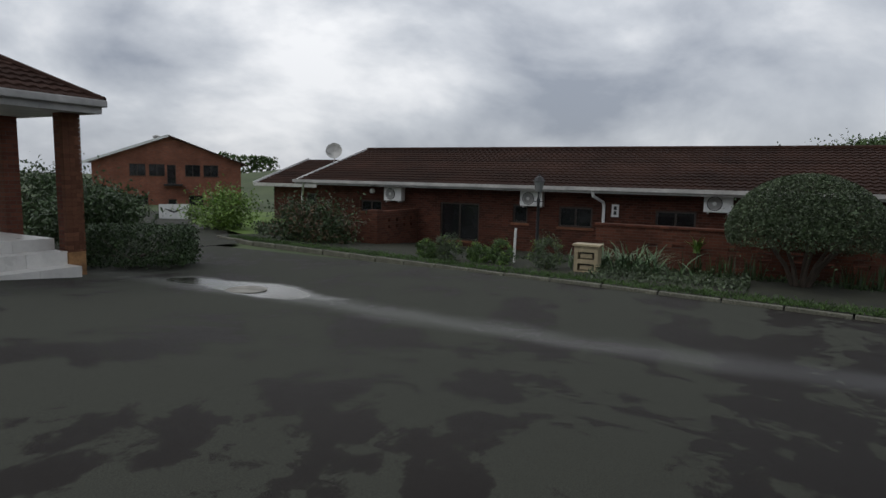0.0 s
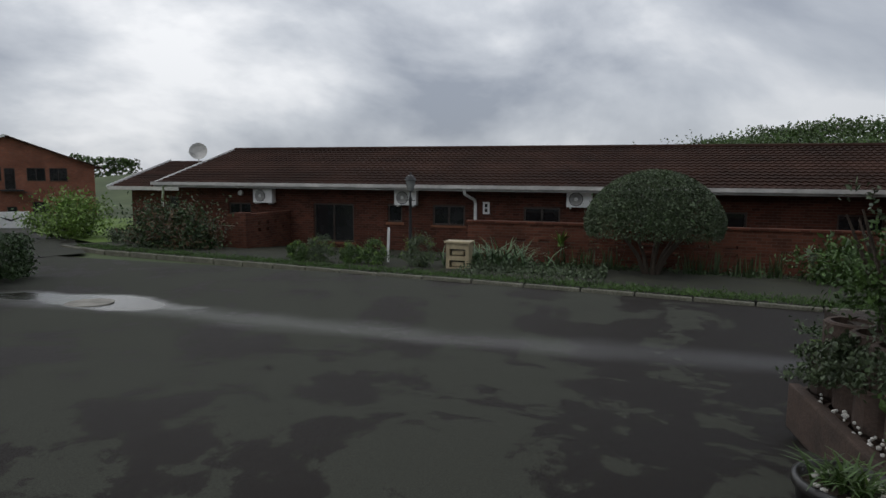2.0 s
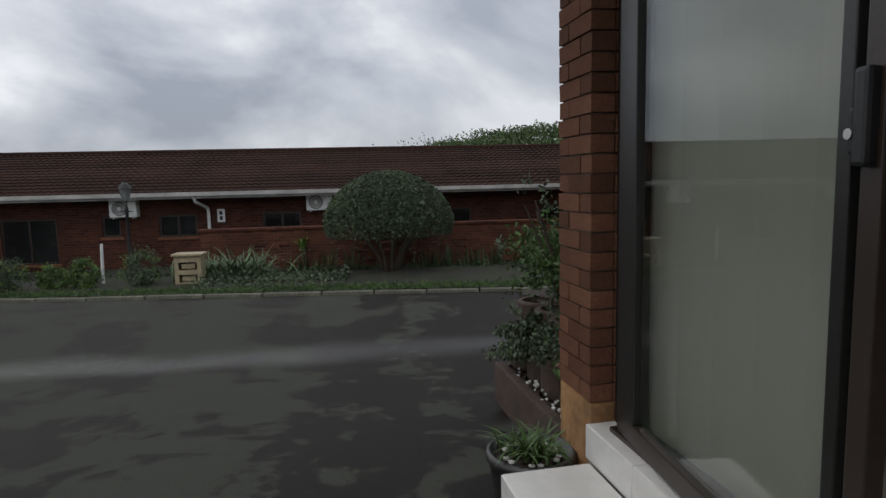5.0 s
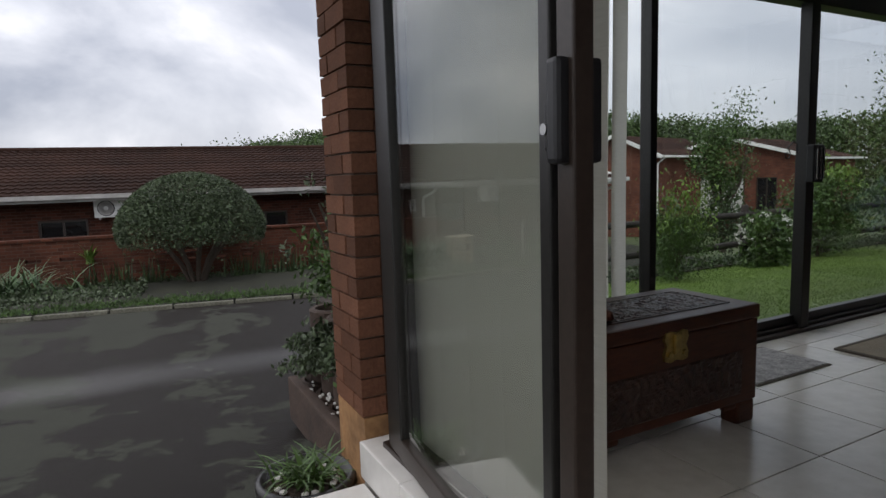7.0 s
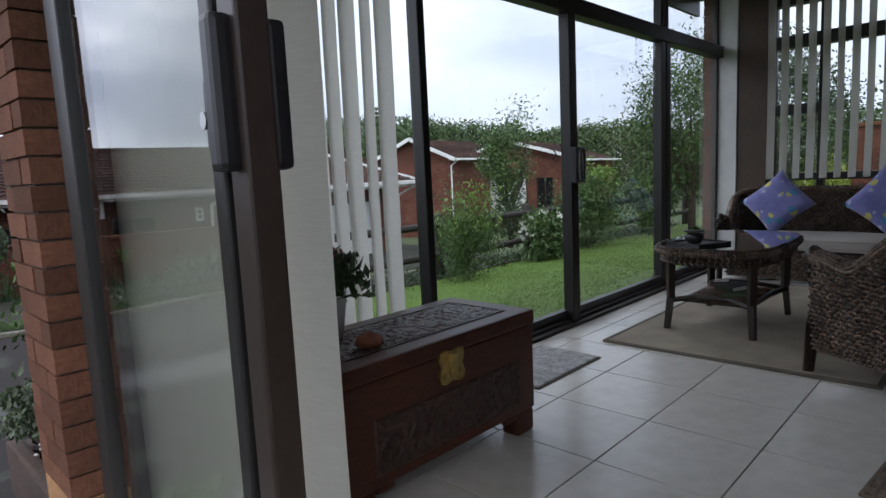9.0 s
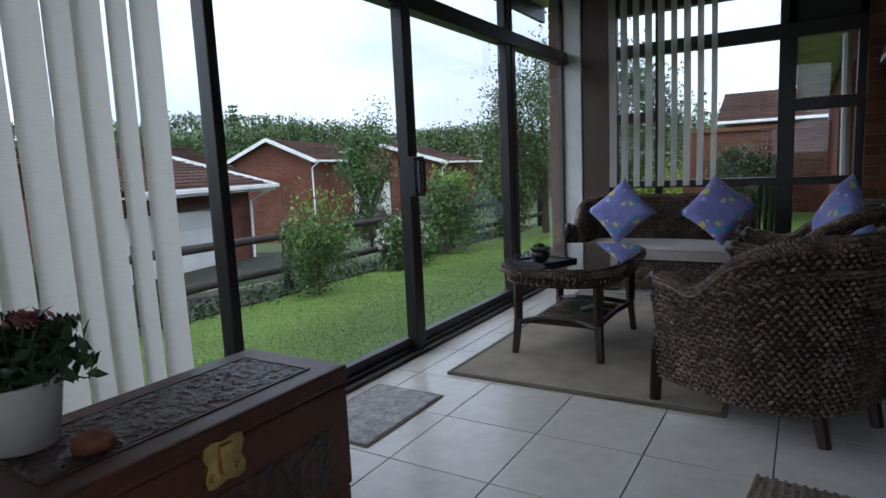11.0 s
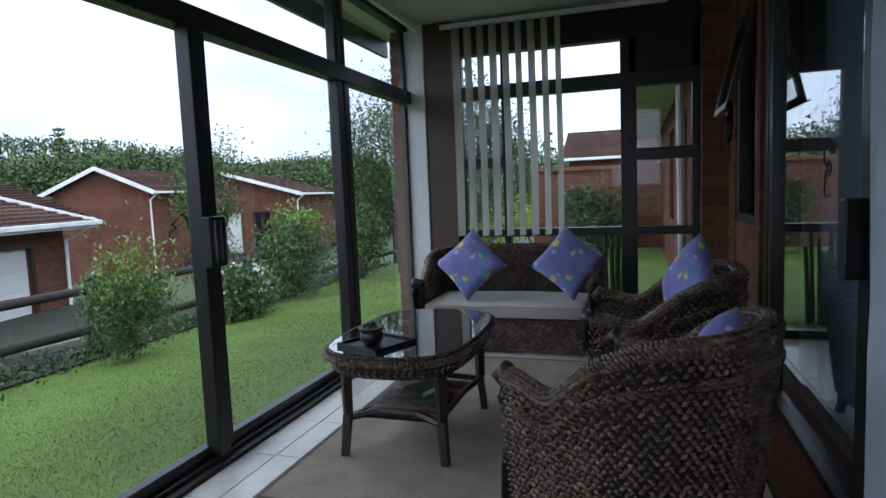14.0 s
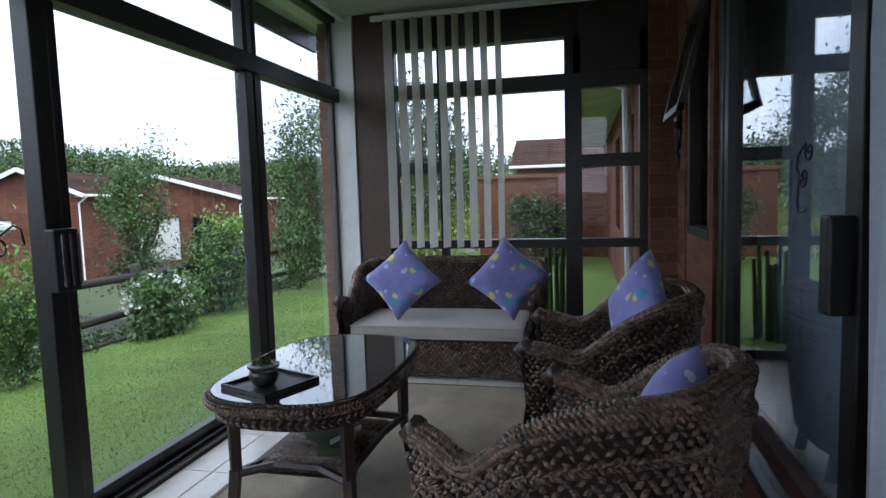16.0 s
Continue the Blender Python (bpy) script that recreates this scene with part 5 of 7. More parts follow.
ol = rounded(octo)
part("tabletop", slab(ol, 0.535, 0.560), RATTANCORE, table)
gl = part("glass_top", slab([p * 0.965 for p in ol], 0.561, 0.569), surface("dark_table_glass", (0.010, 0.010, 0.010), (0.016, 0.016, 0.016), fine=4, rough=0.03, bump=0, spec=1.0, rough_vary=0.01), table, "dark reflecting glass top")
gl.data.materials[0].node_tree.nodes["Principled BSDF"].inputs["Coat Weight"].default_value = 1.0
P, U, V_, N = [], [], [], []
for i in range(len(ol)):
    a, b = ol[i], ol[(i + 1) % len(ol)]
    t_ = (b - a).normalized()
    nn = Vector((t_.y, -t_.x, 0))
    k = max(1, int((b - a).length / 0.014))
    for j in range(k):
        q = a.lerp(b, (j + 0.5) / k)
        for lev in range(4):
            P.append(q + Vector((0, 0, 0.562 - 0.012 * lev)) - nn * (0.012 if lev == 0 else 0) + nn * (0.006 if lev in (1, 2) else 0))
            U.append(t_ * 0.011 + Vector((0, 0, 0.006 * (1 if lev % 2 else -1))))
            V_.append(Vector((0, 0, 0.007)))
            N.append((nn + Vector((0, 0, 0.8 if lev < 2 else 0))).normalized())
surf_bumps("rim_weave", P, U, V_, N, 0.010, RATTAN, table, "braided rattan edge")
ap = [p * 0.93 for p in ol]
P, U, V_, N = [], [], [], []
for i in range(len(ap)):
    a, b = ap[i], ap[(i + 1) % len(ap)]
    t_ = (b - a).normalized()
    nn = Vector((t_.y, -t_.x, 0))
    k = max(1, int((b - a).length / 0.022))
    for j in range(k):
        for lev in range(3):
            P.append(a.lerp(b, (j + 0.5) / k) + Vector((0, 0, 0.51 - 0.02 * lev)))
            U.append(t_ * 0.014 + Vector((0, 0, 0.008 * (1 if (j + lev) % 2 else -1))))
            V_.append(Vector((0, 0, 0.009)))
            N.append(nn)
surf_bumps("apron_weave", P, U, V_, N, 0.011, RATTAN, table)
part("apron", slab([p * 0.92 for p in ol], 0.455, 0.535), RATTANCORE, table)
for sx in (-1, 1):
    for sy in (-1, 1):
        x, y = sx * 0.36, sy * 0.245
        lg = None
        for (xa, ya, za), (xb, yb, zb), w0, w1 in (((x, y, 0.5), (x, y, 0.22), 0.032, 0.028), ((x, y, 0.22), (x * 1.06, y * 1.07, 0.0), 0.028, 0.024)):
            lg = tube([(xa, ya, za), (xb, yb, zb)], [w0, w1], 4, lg)
        part("leg", lg, DARKWOOD, table)
for sy in (-1, 1):
    part("stretcher", tube([(-0.36, sy * 0.245, 0.20), (-0.18, sy * 0.20, 0.185), (0.18, sy * 0.20, 0.185), (0.36, sy * 0.245, 0.20)], 0.018, 6), DARKWOOD, table)
for sx in (-1, 1):
    part("stretcher", tube([(sx * 0.36, -0.245, 0.20), (sx * 0.31, -0.1, 0.225), (sx * 0.31, 0.1, 0.225), (sx * 0.36, 0.245, 0.20)], 0.018, 6), DARKWOOD, table)
shelf = part("shelf", box(-0.31, -0.2, 0.186, 0.31, 0.2, 0.191), RATTANCORE, table, "slatted rattan lower shelf")
for i in range(26):
    part("slat", tube([(-0.29 + 0.023 * i, -0.19, 0.20), (-0.29 + 0.023 * i, 0.19, 0.20)], 0.009, 5), RATTAN, shelf)
book = thing("book", "pale green and white paper book", "book", pose(5.80, 1.80, 0.212, 0, 0, 14))
part("cover", box(-0.10, -0.07, 0.0, 0.10, 0.07, 0.03, 0.003), LEAF_GREY, book)
part("pages", box(-0.097, -0.073, 0.004, 0.102, 0.067, 0.026), POTWHITE, book)
book2 = copy_thing(book, pose(5.84, 1.83, 0.243, 0, 0, -20))
tray = thing("tray", "square black tray on the coffee table", "tray", pose(5.53, 1.95, 0.57, 0, 0, -22))
tb = box(-0.13, -0.13, 0, 0.13, 0.13, 0.006)
for s in (-1, 1):
    box(s * 0.13 - 0.005, -0.135, 0.0, s * 0.13 + 0.005, 0.135, 0.018, bm=tb)
    box(-0.135, s * 0.13 - 0.005, 0.0, 0.135, s * 0.13 + 0.005, 0.018, bm=tb)
part("plate", tb, BLACK, tray)
cup = thing("cup_planter", "small black bowl with a succulent plant", "planter", pose(5.50, 1.96, 0.577))
part("bowl", lathe([(0.028, 0.0), (0.045, 0.01), (0.056, 0.035), (0.056, 0.06), (0.05, 0.062), (0.046, 0.05)], 20), POTBLACK, cup, "", True)
part("rim", lathe([(0.05, 0.072), (0.062, 0.074), (0.062, 0.084), (0.05, 0.086)], 20), POTBLACK, cup)
leaves("succulent", blob(60, (0, 0, 0.085), (0.035, 0.035, 0.018)), 0.03, LEAF_MID, cup, up=1.0)

# chest
chest = thing("carved_chest", "carved dark camphor wood chest with brass lock", "chest", pose(2.72, 1.935, 0))
cw, cd, chh = 0.985, 0.455, 0.517
part("body", box(0.0, 0.0, 0.10, cw, cd, 0.455, 0.008), CHESTWOOD, chest)
lid = part("lid", box(-0.006, -0.006, 0.457, cw + 0.006, cd + 0.006, chh, 0.010), CHESTWOOD, chest, "lid with a carved sunk panel")
fr = bmesh.new()
for a in ((0.085, 0.075, cw - 0.085, 0.083), (0.085, cd - 0.083, cw - 0.085, cd - 0.075), (0.085, 0.083, 0.093, cd - 0.083), (cw - 0.093, 0.083, cw - 0.085, cd - 0.083)):
    box(a[0], a[1], chh - 0.001, a[2], a[3], chh + 0.004, bm=fr)
part("panel_border", fr, CARVING, lid)


def carved(x0, y0, x1, y1, n, z):
    """A low relief of scrolls and figures as a height field."""
    nx, ny = n, max(4, int(n * (y1 - y0) / (x1 - x0)))
    verts, faces = [], []
    for j in range(ny + 1):
        for i in range(nx + 1):
            x, y = x0 + (x1 - x0) * i / nx, y0 + (y1 - y0) * j / ny
            q = Vector((x * 24, y * 24, 3))
            h = abs(noise.noise(q)) * 1.2 + 0.5 * abs(noise.noise(q * 2.3))
            e = min(i, nx - i, j, ny - j)
            verts.append((x, y, z + (0.012 * (0.75 - min(h, 0.75)) if e > 0 else 0.0)))
    for j in range(ny):
        for i in range(nx):
            a = j * (nx + 1) + i
            faces.append((a, a + 1, a + nx + 2, a + nx + 1))
    return verts, faces


v, f = carved(0.095, 0.085, cw - 0.095, cd - 0.085, 110, chh - 0.002)
mesh_part("carving", v, f, CARVING, lid, "carved relief of figures and foliage")
v, f = carved(0.12, 0.14, cw - 0.1, 0.33, 100, 0.0)
mesh_part("carving", [(x, -z - 0.001, y) for x, y, z in v], f, CARVING, chest, "carved front relief")
v, f = carved(0.07, 0.14, cd - 0.07, 0.34, 50, 0.0)
mesh_part("carving", [(-z - 0.001, x, y) for x, y, z in v], [q[::-1] for q in f], CARVING, chest)
for x in (0.0, cw - 0.12):
    for y in (0.0, cd - 0.09):
        part("foot", box(x + 0.003, y + 0.003, 0.0, x + 0.117, y + 0.087, 0.10, 0.015), CHESTWOOD, chest)
for x in (0.12, cw - 0.2):
    part("bracket", box(x, 0.003, 0.075, x + 0.08, 0.03, 0.102, 0.012), CHESTWOOD, chest)
lock = part("lock_plate", prism([(0.42, 0.36), (0.445, 0.352), (0.48, 0.362), (0.515, 0.352), (0.54, 0.36), (0.545, 0.385), (0.532, 0.415), (0.545, 0.445), (0.54, 0.47), (0.515, 0.476), (0.48, 0.468), (0.445, 0.476), (0.42, 0.47), (0.415, 0.445), (0.428, 0.415), (0.415, 0.385)], -0.012, 0.0), BRASS, chest, "square aged brass lock plate")
part("hasp", box(0.462, -0.024, 0.385, 0.498, -0.012, 0.462, 0.004), BRASS, lock)
for x in (0.44, 0.52):
    part("lock_stud", tube([(x, -0.012, 0.385), (x, -0.022, 0.385)], 0.012, 10), BRASS, lock)

potted = thing("flower_pot", "white pot of dusty pink chrysanthemums on the chest", "potted plant", pose(2.89, 2.26, 0.519))
part("pot", lathe([(0.06, 0.0), (0.075, 0.006), (0.10, 0.165), (0.103, 0.17), (0.095, 0.172), (0.09, 0.15)], 28), POTWHITE, potted, "tapered white ceramic pot", True)
st = None
for i in range(16):
    a = i * 2.4
    st = tube([(0.02 * math.cos(a), 0.02 * math.sin(a), 0.14), (0.06 * math.cos(a), 0.06 * math.sin(a), 0.22), (0.11 * math.cos(a), 0.11 * math.sin(a), 0.26 + 0.02 * (i % 4))], 0.003, 5, st)
part("woody_stem", st, LEAF_DARK, potted)
leaves("foliage", blob(700, (0, 0, 0.22), (0.13, 0.13, 0.075), 20, 0.3, 0.4), 0.05, LEAF_DARK, potted, "toothed dark green leaves")
for i, (bx, by, bz, pm_) in enumerate(((-0.06, 0.05, 0.31, PETAL_PINK), (0.03, -0.02, 0.31, PETAL_PINK), (-0.13, -0.02, 0.245, PETAL_PINK), (-0.01, 0.10, 0.29, PETAL_PINK), (0.10, -0.06, 0.285, LEAF_GREY), (0.13, 0.02, 0.27, LEAF_GREY), (0.06, 0.09, 0.29, LEAF_GREY))):
    leaves("bloom", blob(110, (bx, by, bz), (0.032, 0.032, 0.02), 6, 0.4, 0.3), 0.022, pm_, potted, "", up=1.2, aspect=0.5)
shell = part("clay_ornament", lathe([(0.02, 0.0), (0.05, 0.008), (0.045, 0.03), (0.02, 0.045), (0.004, 0.05)], 14), surface("terracotta", (0.16, 0.05, 0.03), (0.26, 0.09, 0.05), fine=30, rough=0.8, bump=0.4), None, "", True)
shell.matrix_world = pose(2.96, 2.08, 0.519)
tagged(shell, "small reddish clay ornament on the chest lid", "ornament")

# rugs and mats
rug = thing("rug", "beige woven wool rug under the coffee table", "rug", pose(0, 0, 0))
rb_ = box(5.02, 0.93, 0.001, 7.30, 2.31, 0.014, 0.004)
part("mat_surface", rb_, RUG, rug)
eb = bmesh.new()
for a in ((5.0, 0.91, 7.32, 0.935), (5.0, 2.305, 7.32, 2.33), (5.0, 0.935, 5.025, 2.305), (7.295, 0.935, 7.32, 2.305)):
    box(a[0], a[1], 0.001, a[2], a[3], 0.016, 0.003, bm=eb)
part("binding", eb, RUGEDGE, rug)
mat1 = thing("door_mat", "grey speckled door mat with dark edge", "mat")
part("mat_surface", box(4.10, 2.195, 0.001, 4.70, 2.575, 0.010, 0.003), MAT, mat1)
part("edge", box(4.085, 2.18, 0.0005, 4.715, 2.59, 0.006, 0.002), RUGEDGE, mat1)
mat2 = thing("woven_mat", "brown open-weave mat on the tiles", "mat", pose(4.18, 0.50, 0, 0, 0, -6))
mw = bmesh.new()
for i in range(22):
    tube([(-0.30 + 0.0285 * i, -0.29, 0.006), (-0.30 + 0.0285 * i, 0.29, 0.006)], 0.008, 5, mw)
for j in range(21):
    tube([(-0.31, -0.29 + 0.029 * j, 0.009), (0.31, -0.29 + 0.029 * j, 0.009)], 0.008, 5, mw)
part("weave", mw, MATWEAVE, mat2)

# blinds
def slat(parent, x, y, z0, z1, yaw, w=0.105, bend=0.006):
    verts, faces = [], []
    n = 14
    for i in range(n + 1):
        z = z0 + (z1 - z0) * i / n
        wob = 0.004 * math.sin(3 * z + 5 * x)
        for u in (-0.5, 0.0, 0.5):
            verts.append((u * w, bend * (1 - 4 * u * u) + wob, z))
    for i in range(n):
        for k in (0, 1):
            a = 3 * i + k
            faces.append((a, a + 1, a + 4, a + 3))
    ob = mesh_part("slat", verts, faces, BLIND, parent, "", True)
    ob.matrix_basis = pose(x, y, 0, 0, 0, yaw)
    return ob


bw = thing("vertical_blind", "cream woven vertical blind drawn across the door panel", "blind")
for i in range(10):
    slat(bw, 2.325, 2.34 - 0.1 * i, 0.06, 2.60, 90 + (6 if i % 2 else 2), 0.127)
part("head_rail", box(2.305, 0.4, 2.60, 2.345, 2.39, 2.64, 0.004), WHITE, bw)
bn = thing("vertical_blind", "cream woven vertical blind slats half turned open", "blind")
for x, yw in ((2.98, 18), (3.07, 24), (3.18, 14), (3.28, 26), (3.37, 18), (3.47, 28), (3.57, 12)):
    slat(bn, x, YN - 0.15, 0.05, 2.72, yw, 0.127)
part("head_rail", box(2.6, YN - 0.17, 2.72, 8.1, YN - 0.13, 2.76, 0.004), WHITE, bn)
be = thing("vertical_blind", "cream vertical blind slats turned edge-on", "blind")
for i in range(9):
    slat(be, 8.17, 2.26 - 0.112 * i, 0.88, 2.72, 90 + 62 + 3 * (i % 3), 0.10)
part("head_rail", box(8.15, 0.5, 2.72, 8.19, 2.4, 2.76, 0.004), WHITE, be)

# curtain inside the sliding door
cu_v, cu_f = [], []
n = 60
for i in range(n + 1):
    x = 3.3 + 1.62 * i / n
    y = YS + 0.05 + 0.03 * math.sin(i * 1.05) + 0.012 * math.sin(i * 2.3)
    for z in (0.06, 0.8, 1.6, 2.2):
        cu_v.append((x + 0.01 * math.sin(z * 3 + i), y + 0.01 * math.sin(z * 2 + i * 0.7), z))
for i in range(n):
    for k in range(3):
        a = 4 * i + k
        cu_f.append((a, a + 4, a + 5, a + 1))
cur = thing("curtain", "white voile curtain hanging in folds by the door", "curtain")
mesh_part("fabric", cu_v, cu_f, CURTAIN, cur, "", True)
inner = thing("curtain", "pale blue voile curtain drawn behind the door glass", "curtain")
iv = [(5.25 + 1.4 * i / 56 + 0.01 * math.sin(z * 3 + i), YS - 0.30 + 0.035 * math.sin(i * 1.15) + 0.012 * math.sin(i * 2.6 + z), z) for i in range(57) for z in (0.02, 0.8, 1.6, 2.44)]
mesh_part("fabric", iv, [(4 * i + k, 4 * i + k + 4, 4 * i + k + 5, 4 * i + k + 1) for i in range(56) for k in range(3)], CURTAIN, inner, "", True)
part("curtain_rod", tube([(5.1, YS - 0.30, 2.45), (6.75, YS - 0.30, 2.45)], 0.012, 8), STEEL, inner)
part("curtain_rod", tube([(3.2, YS + 0.05, 2.22), (5.1, YS + 0.05, 2.22)], 0.012, 8), STEEL, cur)


def scroll(m):
    pts = []
    for i in range(26):
        a = i * 0.32
        r = 0.006 + 0.0012 * i
        pts.append((r * math.cos(a) - 0.05, 0, r * math.sin(a)))
    e = pts[-1]
    pts += [(e[0] + 0.03, 0, e[2] + 0.02), (e[0] + 0.07, 0, e[2] + 0.045), (e[0] + 0.10, 0, e[2] + 0.03), (e[0] + 0.11, 0, e[2] - 0.03)]
    s = part("iron_scroll", tube(pts, 0.004, 6), BLACK)
    s.matrix_world = m
    tagged(s, "black wrought iron scroll hook on the glass", "ornament", "iron scrolls")


scroll(pose(5.12, YN - 0.06, 1.16, 0, 0, 0))
scroll(pose(5.44, YS + 0.02, 1.36, 0, 60, 0))
scroll(pose(5.44, YS + 0.02, 1.28, 0, 110, 0))
gk = tube([(7.93 + 0.03 * math.sin(k * 0.7), YS + 0.03, 1.45 + 0.045 * k) for k in range(12)], [0.006, 0.012, 0.016, 0.02, 0.028, 0.034, 0.036, 0.034, 0.026, 0.016, 0.022, 0.012], 8)
for k, s in ((4, 1), (4, -1), (8, 1), (8, -1)):
    gk = tube([(7.93, YS + 0.03, 1.45 + 0.045 * k), (7.93 + s * 0.06, YS + 0.03, 1.47 + 0.045 * k), (7.93 + s * 0.07, YS + 0.03, 1.52 + 0.045 * k)], [0.012, 0.009, 0.006], 6, gk)
gk = part("wall_ornament", gk, BLACK)
tagged(gk, "dark carved lizard ornament hanging on the brick", "ornament")

# ---------- garden ----------
fence = thing("pole_fence", "dark creosoted two-rail pole fence", "fence")
posts = [(4.1, 7.2), (6.25, 7.15), (8.5, 7.1), (10.8, 7.05), (13.0, 6.95), (15.2, 6.85), (17.4, 6.75)]
for x, y in posts:
    part("post", tube([(x, y, lawn_z(x, y) - 0.2), (x, y, 0.42), (x, y, 0.45)], [0.075, 0.07, 0.05], 10), POLE, fence, "", True)
for (x0, y0), (x1, y1) in zip(posts, posts[1:]):
    for z in (0.28, -0.20):
        part("rail", tube([(x0 - 0.1, y0 - 0.06, z + random.uniform(-0.02, 0.02)), ((x0 + x1) / 2, (y0 + y1) / 2 - 0.05, z + random.uniform(-0.02, 0.02)), (x1 + 0.1, y1 - 0.06, z)], [0.06, 0.056, 0.05], 10), POLE, fence, "", True)


def shrub(name, label, x, y, z, r, h, n, size, material, clumps=24, category="shrub", group="", m=None, up=0.5, flowers=None, stems=5):
    s = thing(name, label, category, (m or Matrix()) @ pose(x, y, z), group)
    part("woody_stem", limbs((0, 0, -0.05), stems, h * 0.8, r * 0.55, 0.02 + 0.012 * h), BARK, s)
    leaves("crown", blob(n, (0, 0, h * 0.52), (r, r, h * 0.5), clumps, 0.27, 0.45), size, material, s, "", up=up)
    if flowers is not None:
        p = blob(380, (0, 0, h * 0.6), (r, r, h * 0.5), 44, 0.05, 0.9)
        leaves("flowers", p[p[:, 2] > h * 0.4], 0.05, flowers, s, "clusters of small white flowers", up=0.6, aspect=0.8)
    return s


def gz(x, y):
    return lawn_z(x, y)


a_ = shrub("shrub", "bushy feathery green shrub by the fence", 8.2, 6.25, gz(8.2, 6.25), 0.44, 1.0, 9500, 0.038, LEAF_MID, 34, up=1.4)
leaves("shoots", np.array([(RNG.normal() * 0.2, RNG.normal() * 0.2, 0.7 + abs(RNG.normal()) * 0.33) for _ in range(900)]), 0.06, LEAF_LIGHT, a_, up=1.8)
for k in range(7):
    x, y = RNG.normal() * 0.28, RNG.normal() * 0.25
    leaves("shoot", np.array([(x + 0.1 * f * k / 7, y, 0.8 + 0.55 * f) for f in np.linspace(0, 1, 26)]) + RNG.normal(size=(26, 3)) * 0.025, 0.06, LEAF_LIGHT, a_, up=1.5)
shrub("flowering_shrub", "green shrub covered in white flower heads", 10.35, 6.35, gz(10, 6.35), 0.47, 0.82, 3200, 0.08, LEAF_MID, 26, "shrub", flowers=PETAL_WHITE)
a_ = shrub("shrub", "spreading light green shrub beside the fence", 12.1, 6.55, gz(12, 6.55), 0.62, 1.3, 8500, 0.06, LEAF_MID, 30, up=1.0)
leaves("shoots", blob(700, (0.3, 0, 1.25), (0.55, 0.5, 0.4), 9, 0.2, 0.6), 0.08, LEAF_LIGHT, a_, up=1.2)
shrub("shrub", "loose green shrub near the lawn's far end", 14.4, 6.3, gz(14, 6.3), 0.6, 1.5, 2600, 0.085, LEAF_MID, 20, up=1.0)
shrub("shrub", "low dark shrub behind the fence", 5.2, 7.6, gz(5, 7.6) - 0.2, 0.5, 0.5, 1400, 0.07, LEAF_DARK, 14)
cover = thing("ground_cover", "low mixed bedding plants along the fence", "plants", kind="stuff")
pts = np.stack([RNG.uniform(3.4, 17, 9000), RNG.normal(7.25, 0.28, 9000), np.zeros(9000)], 1)
pts[:, 2] = -0.1 - 0.11 * (pts[:, 1] - 2.8) + np.abs(RNG.normal(0, 0.07, 9000))
leaves("foliage", pts, 0.06, LEAF_DARK, cover, up=0.8)
leaves("pale_foliage", pts[::9] + np.array([0.03, 0, 0.06]), 0.07, LEAF_GREY, cover, up=0.8)


def tree(name, label, x, y, z, h, trunk_h, r, n, size, material, clumps=26, m=None, group="", squash=1.0):
    t = thing(name, label, "tree", (m or Matrix()) @ pose(x, y, z), group)
    part("trunk", limbs((0, 0, -0.2), 7, h * 0.85, r * 0.7, 0.025 * h), BARK, t)
    cz = (h + trunk_h) / 2
    leaves("crown", blob(n, (0, 0, cz), (r, r, (h - trunk_h) / 2 * squash), clumps, 0.22, 0.5), size, material, t)
    return t


tree("young_tree", "slender young tree beyond the fence", 17.6, 12.6, -1.3, 4.2, 1.5, 1.0, 6500, 0.10, LEAF_MID, 24)
shrub("shrub", "rounded dark shrub beneath the young tree", 17.1, 12.2, -1.3, 0.75, 1.6, 2400, 0.11, LEAF_DARK, 18)
tree("garden_tree", "leafy garden tree at the lawn's edge", 14.9, 5.6, -0.45, 4.0, 0.6, 1.35, 17000, 0.08, LEAF_MID, 48)
tree("garden_tree", "tall thin-leaved tree behind the house end", 17.5, 4.6, -0.4, 4.4, 0.8, 1.5, 10000, 0.10, LEAF_DARK, 30)


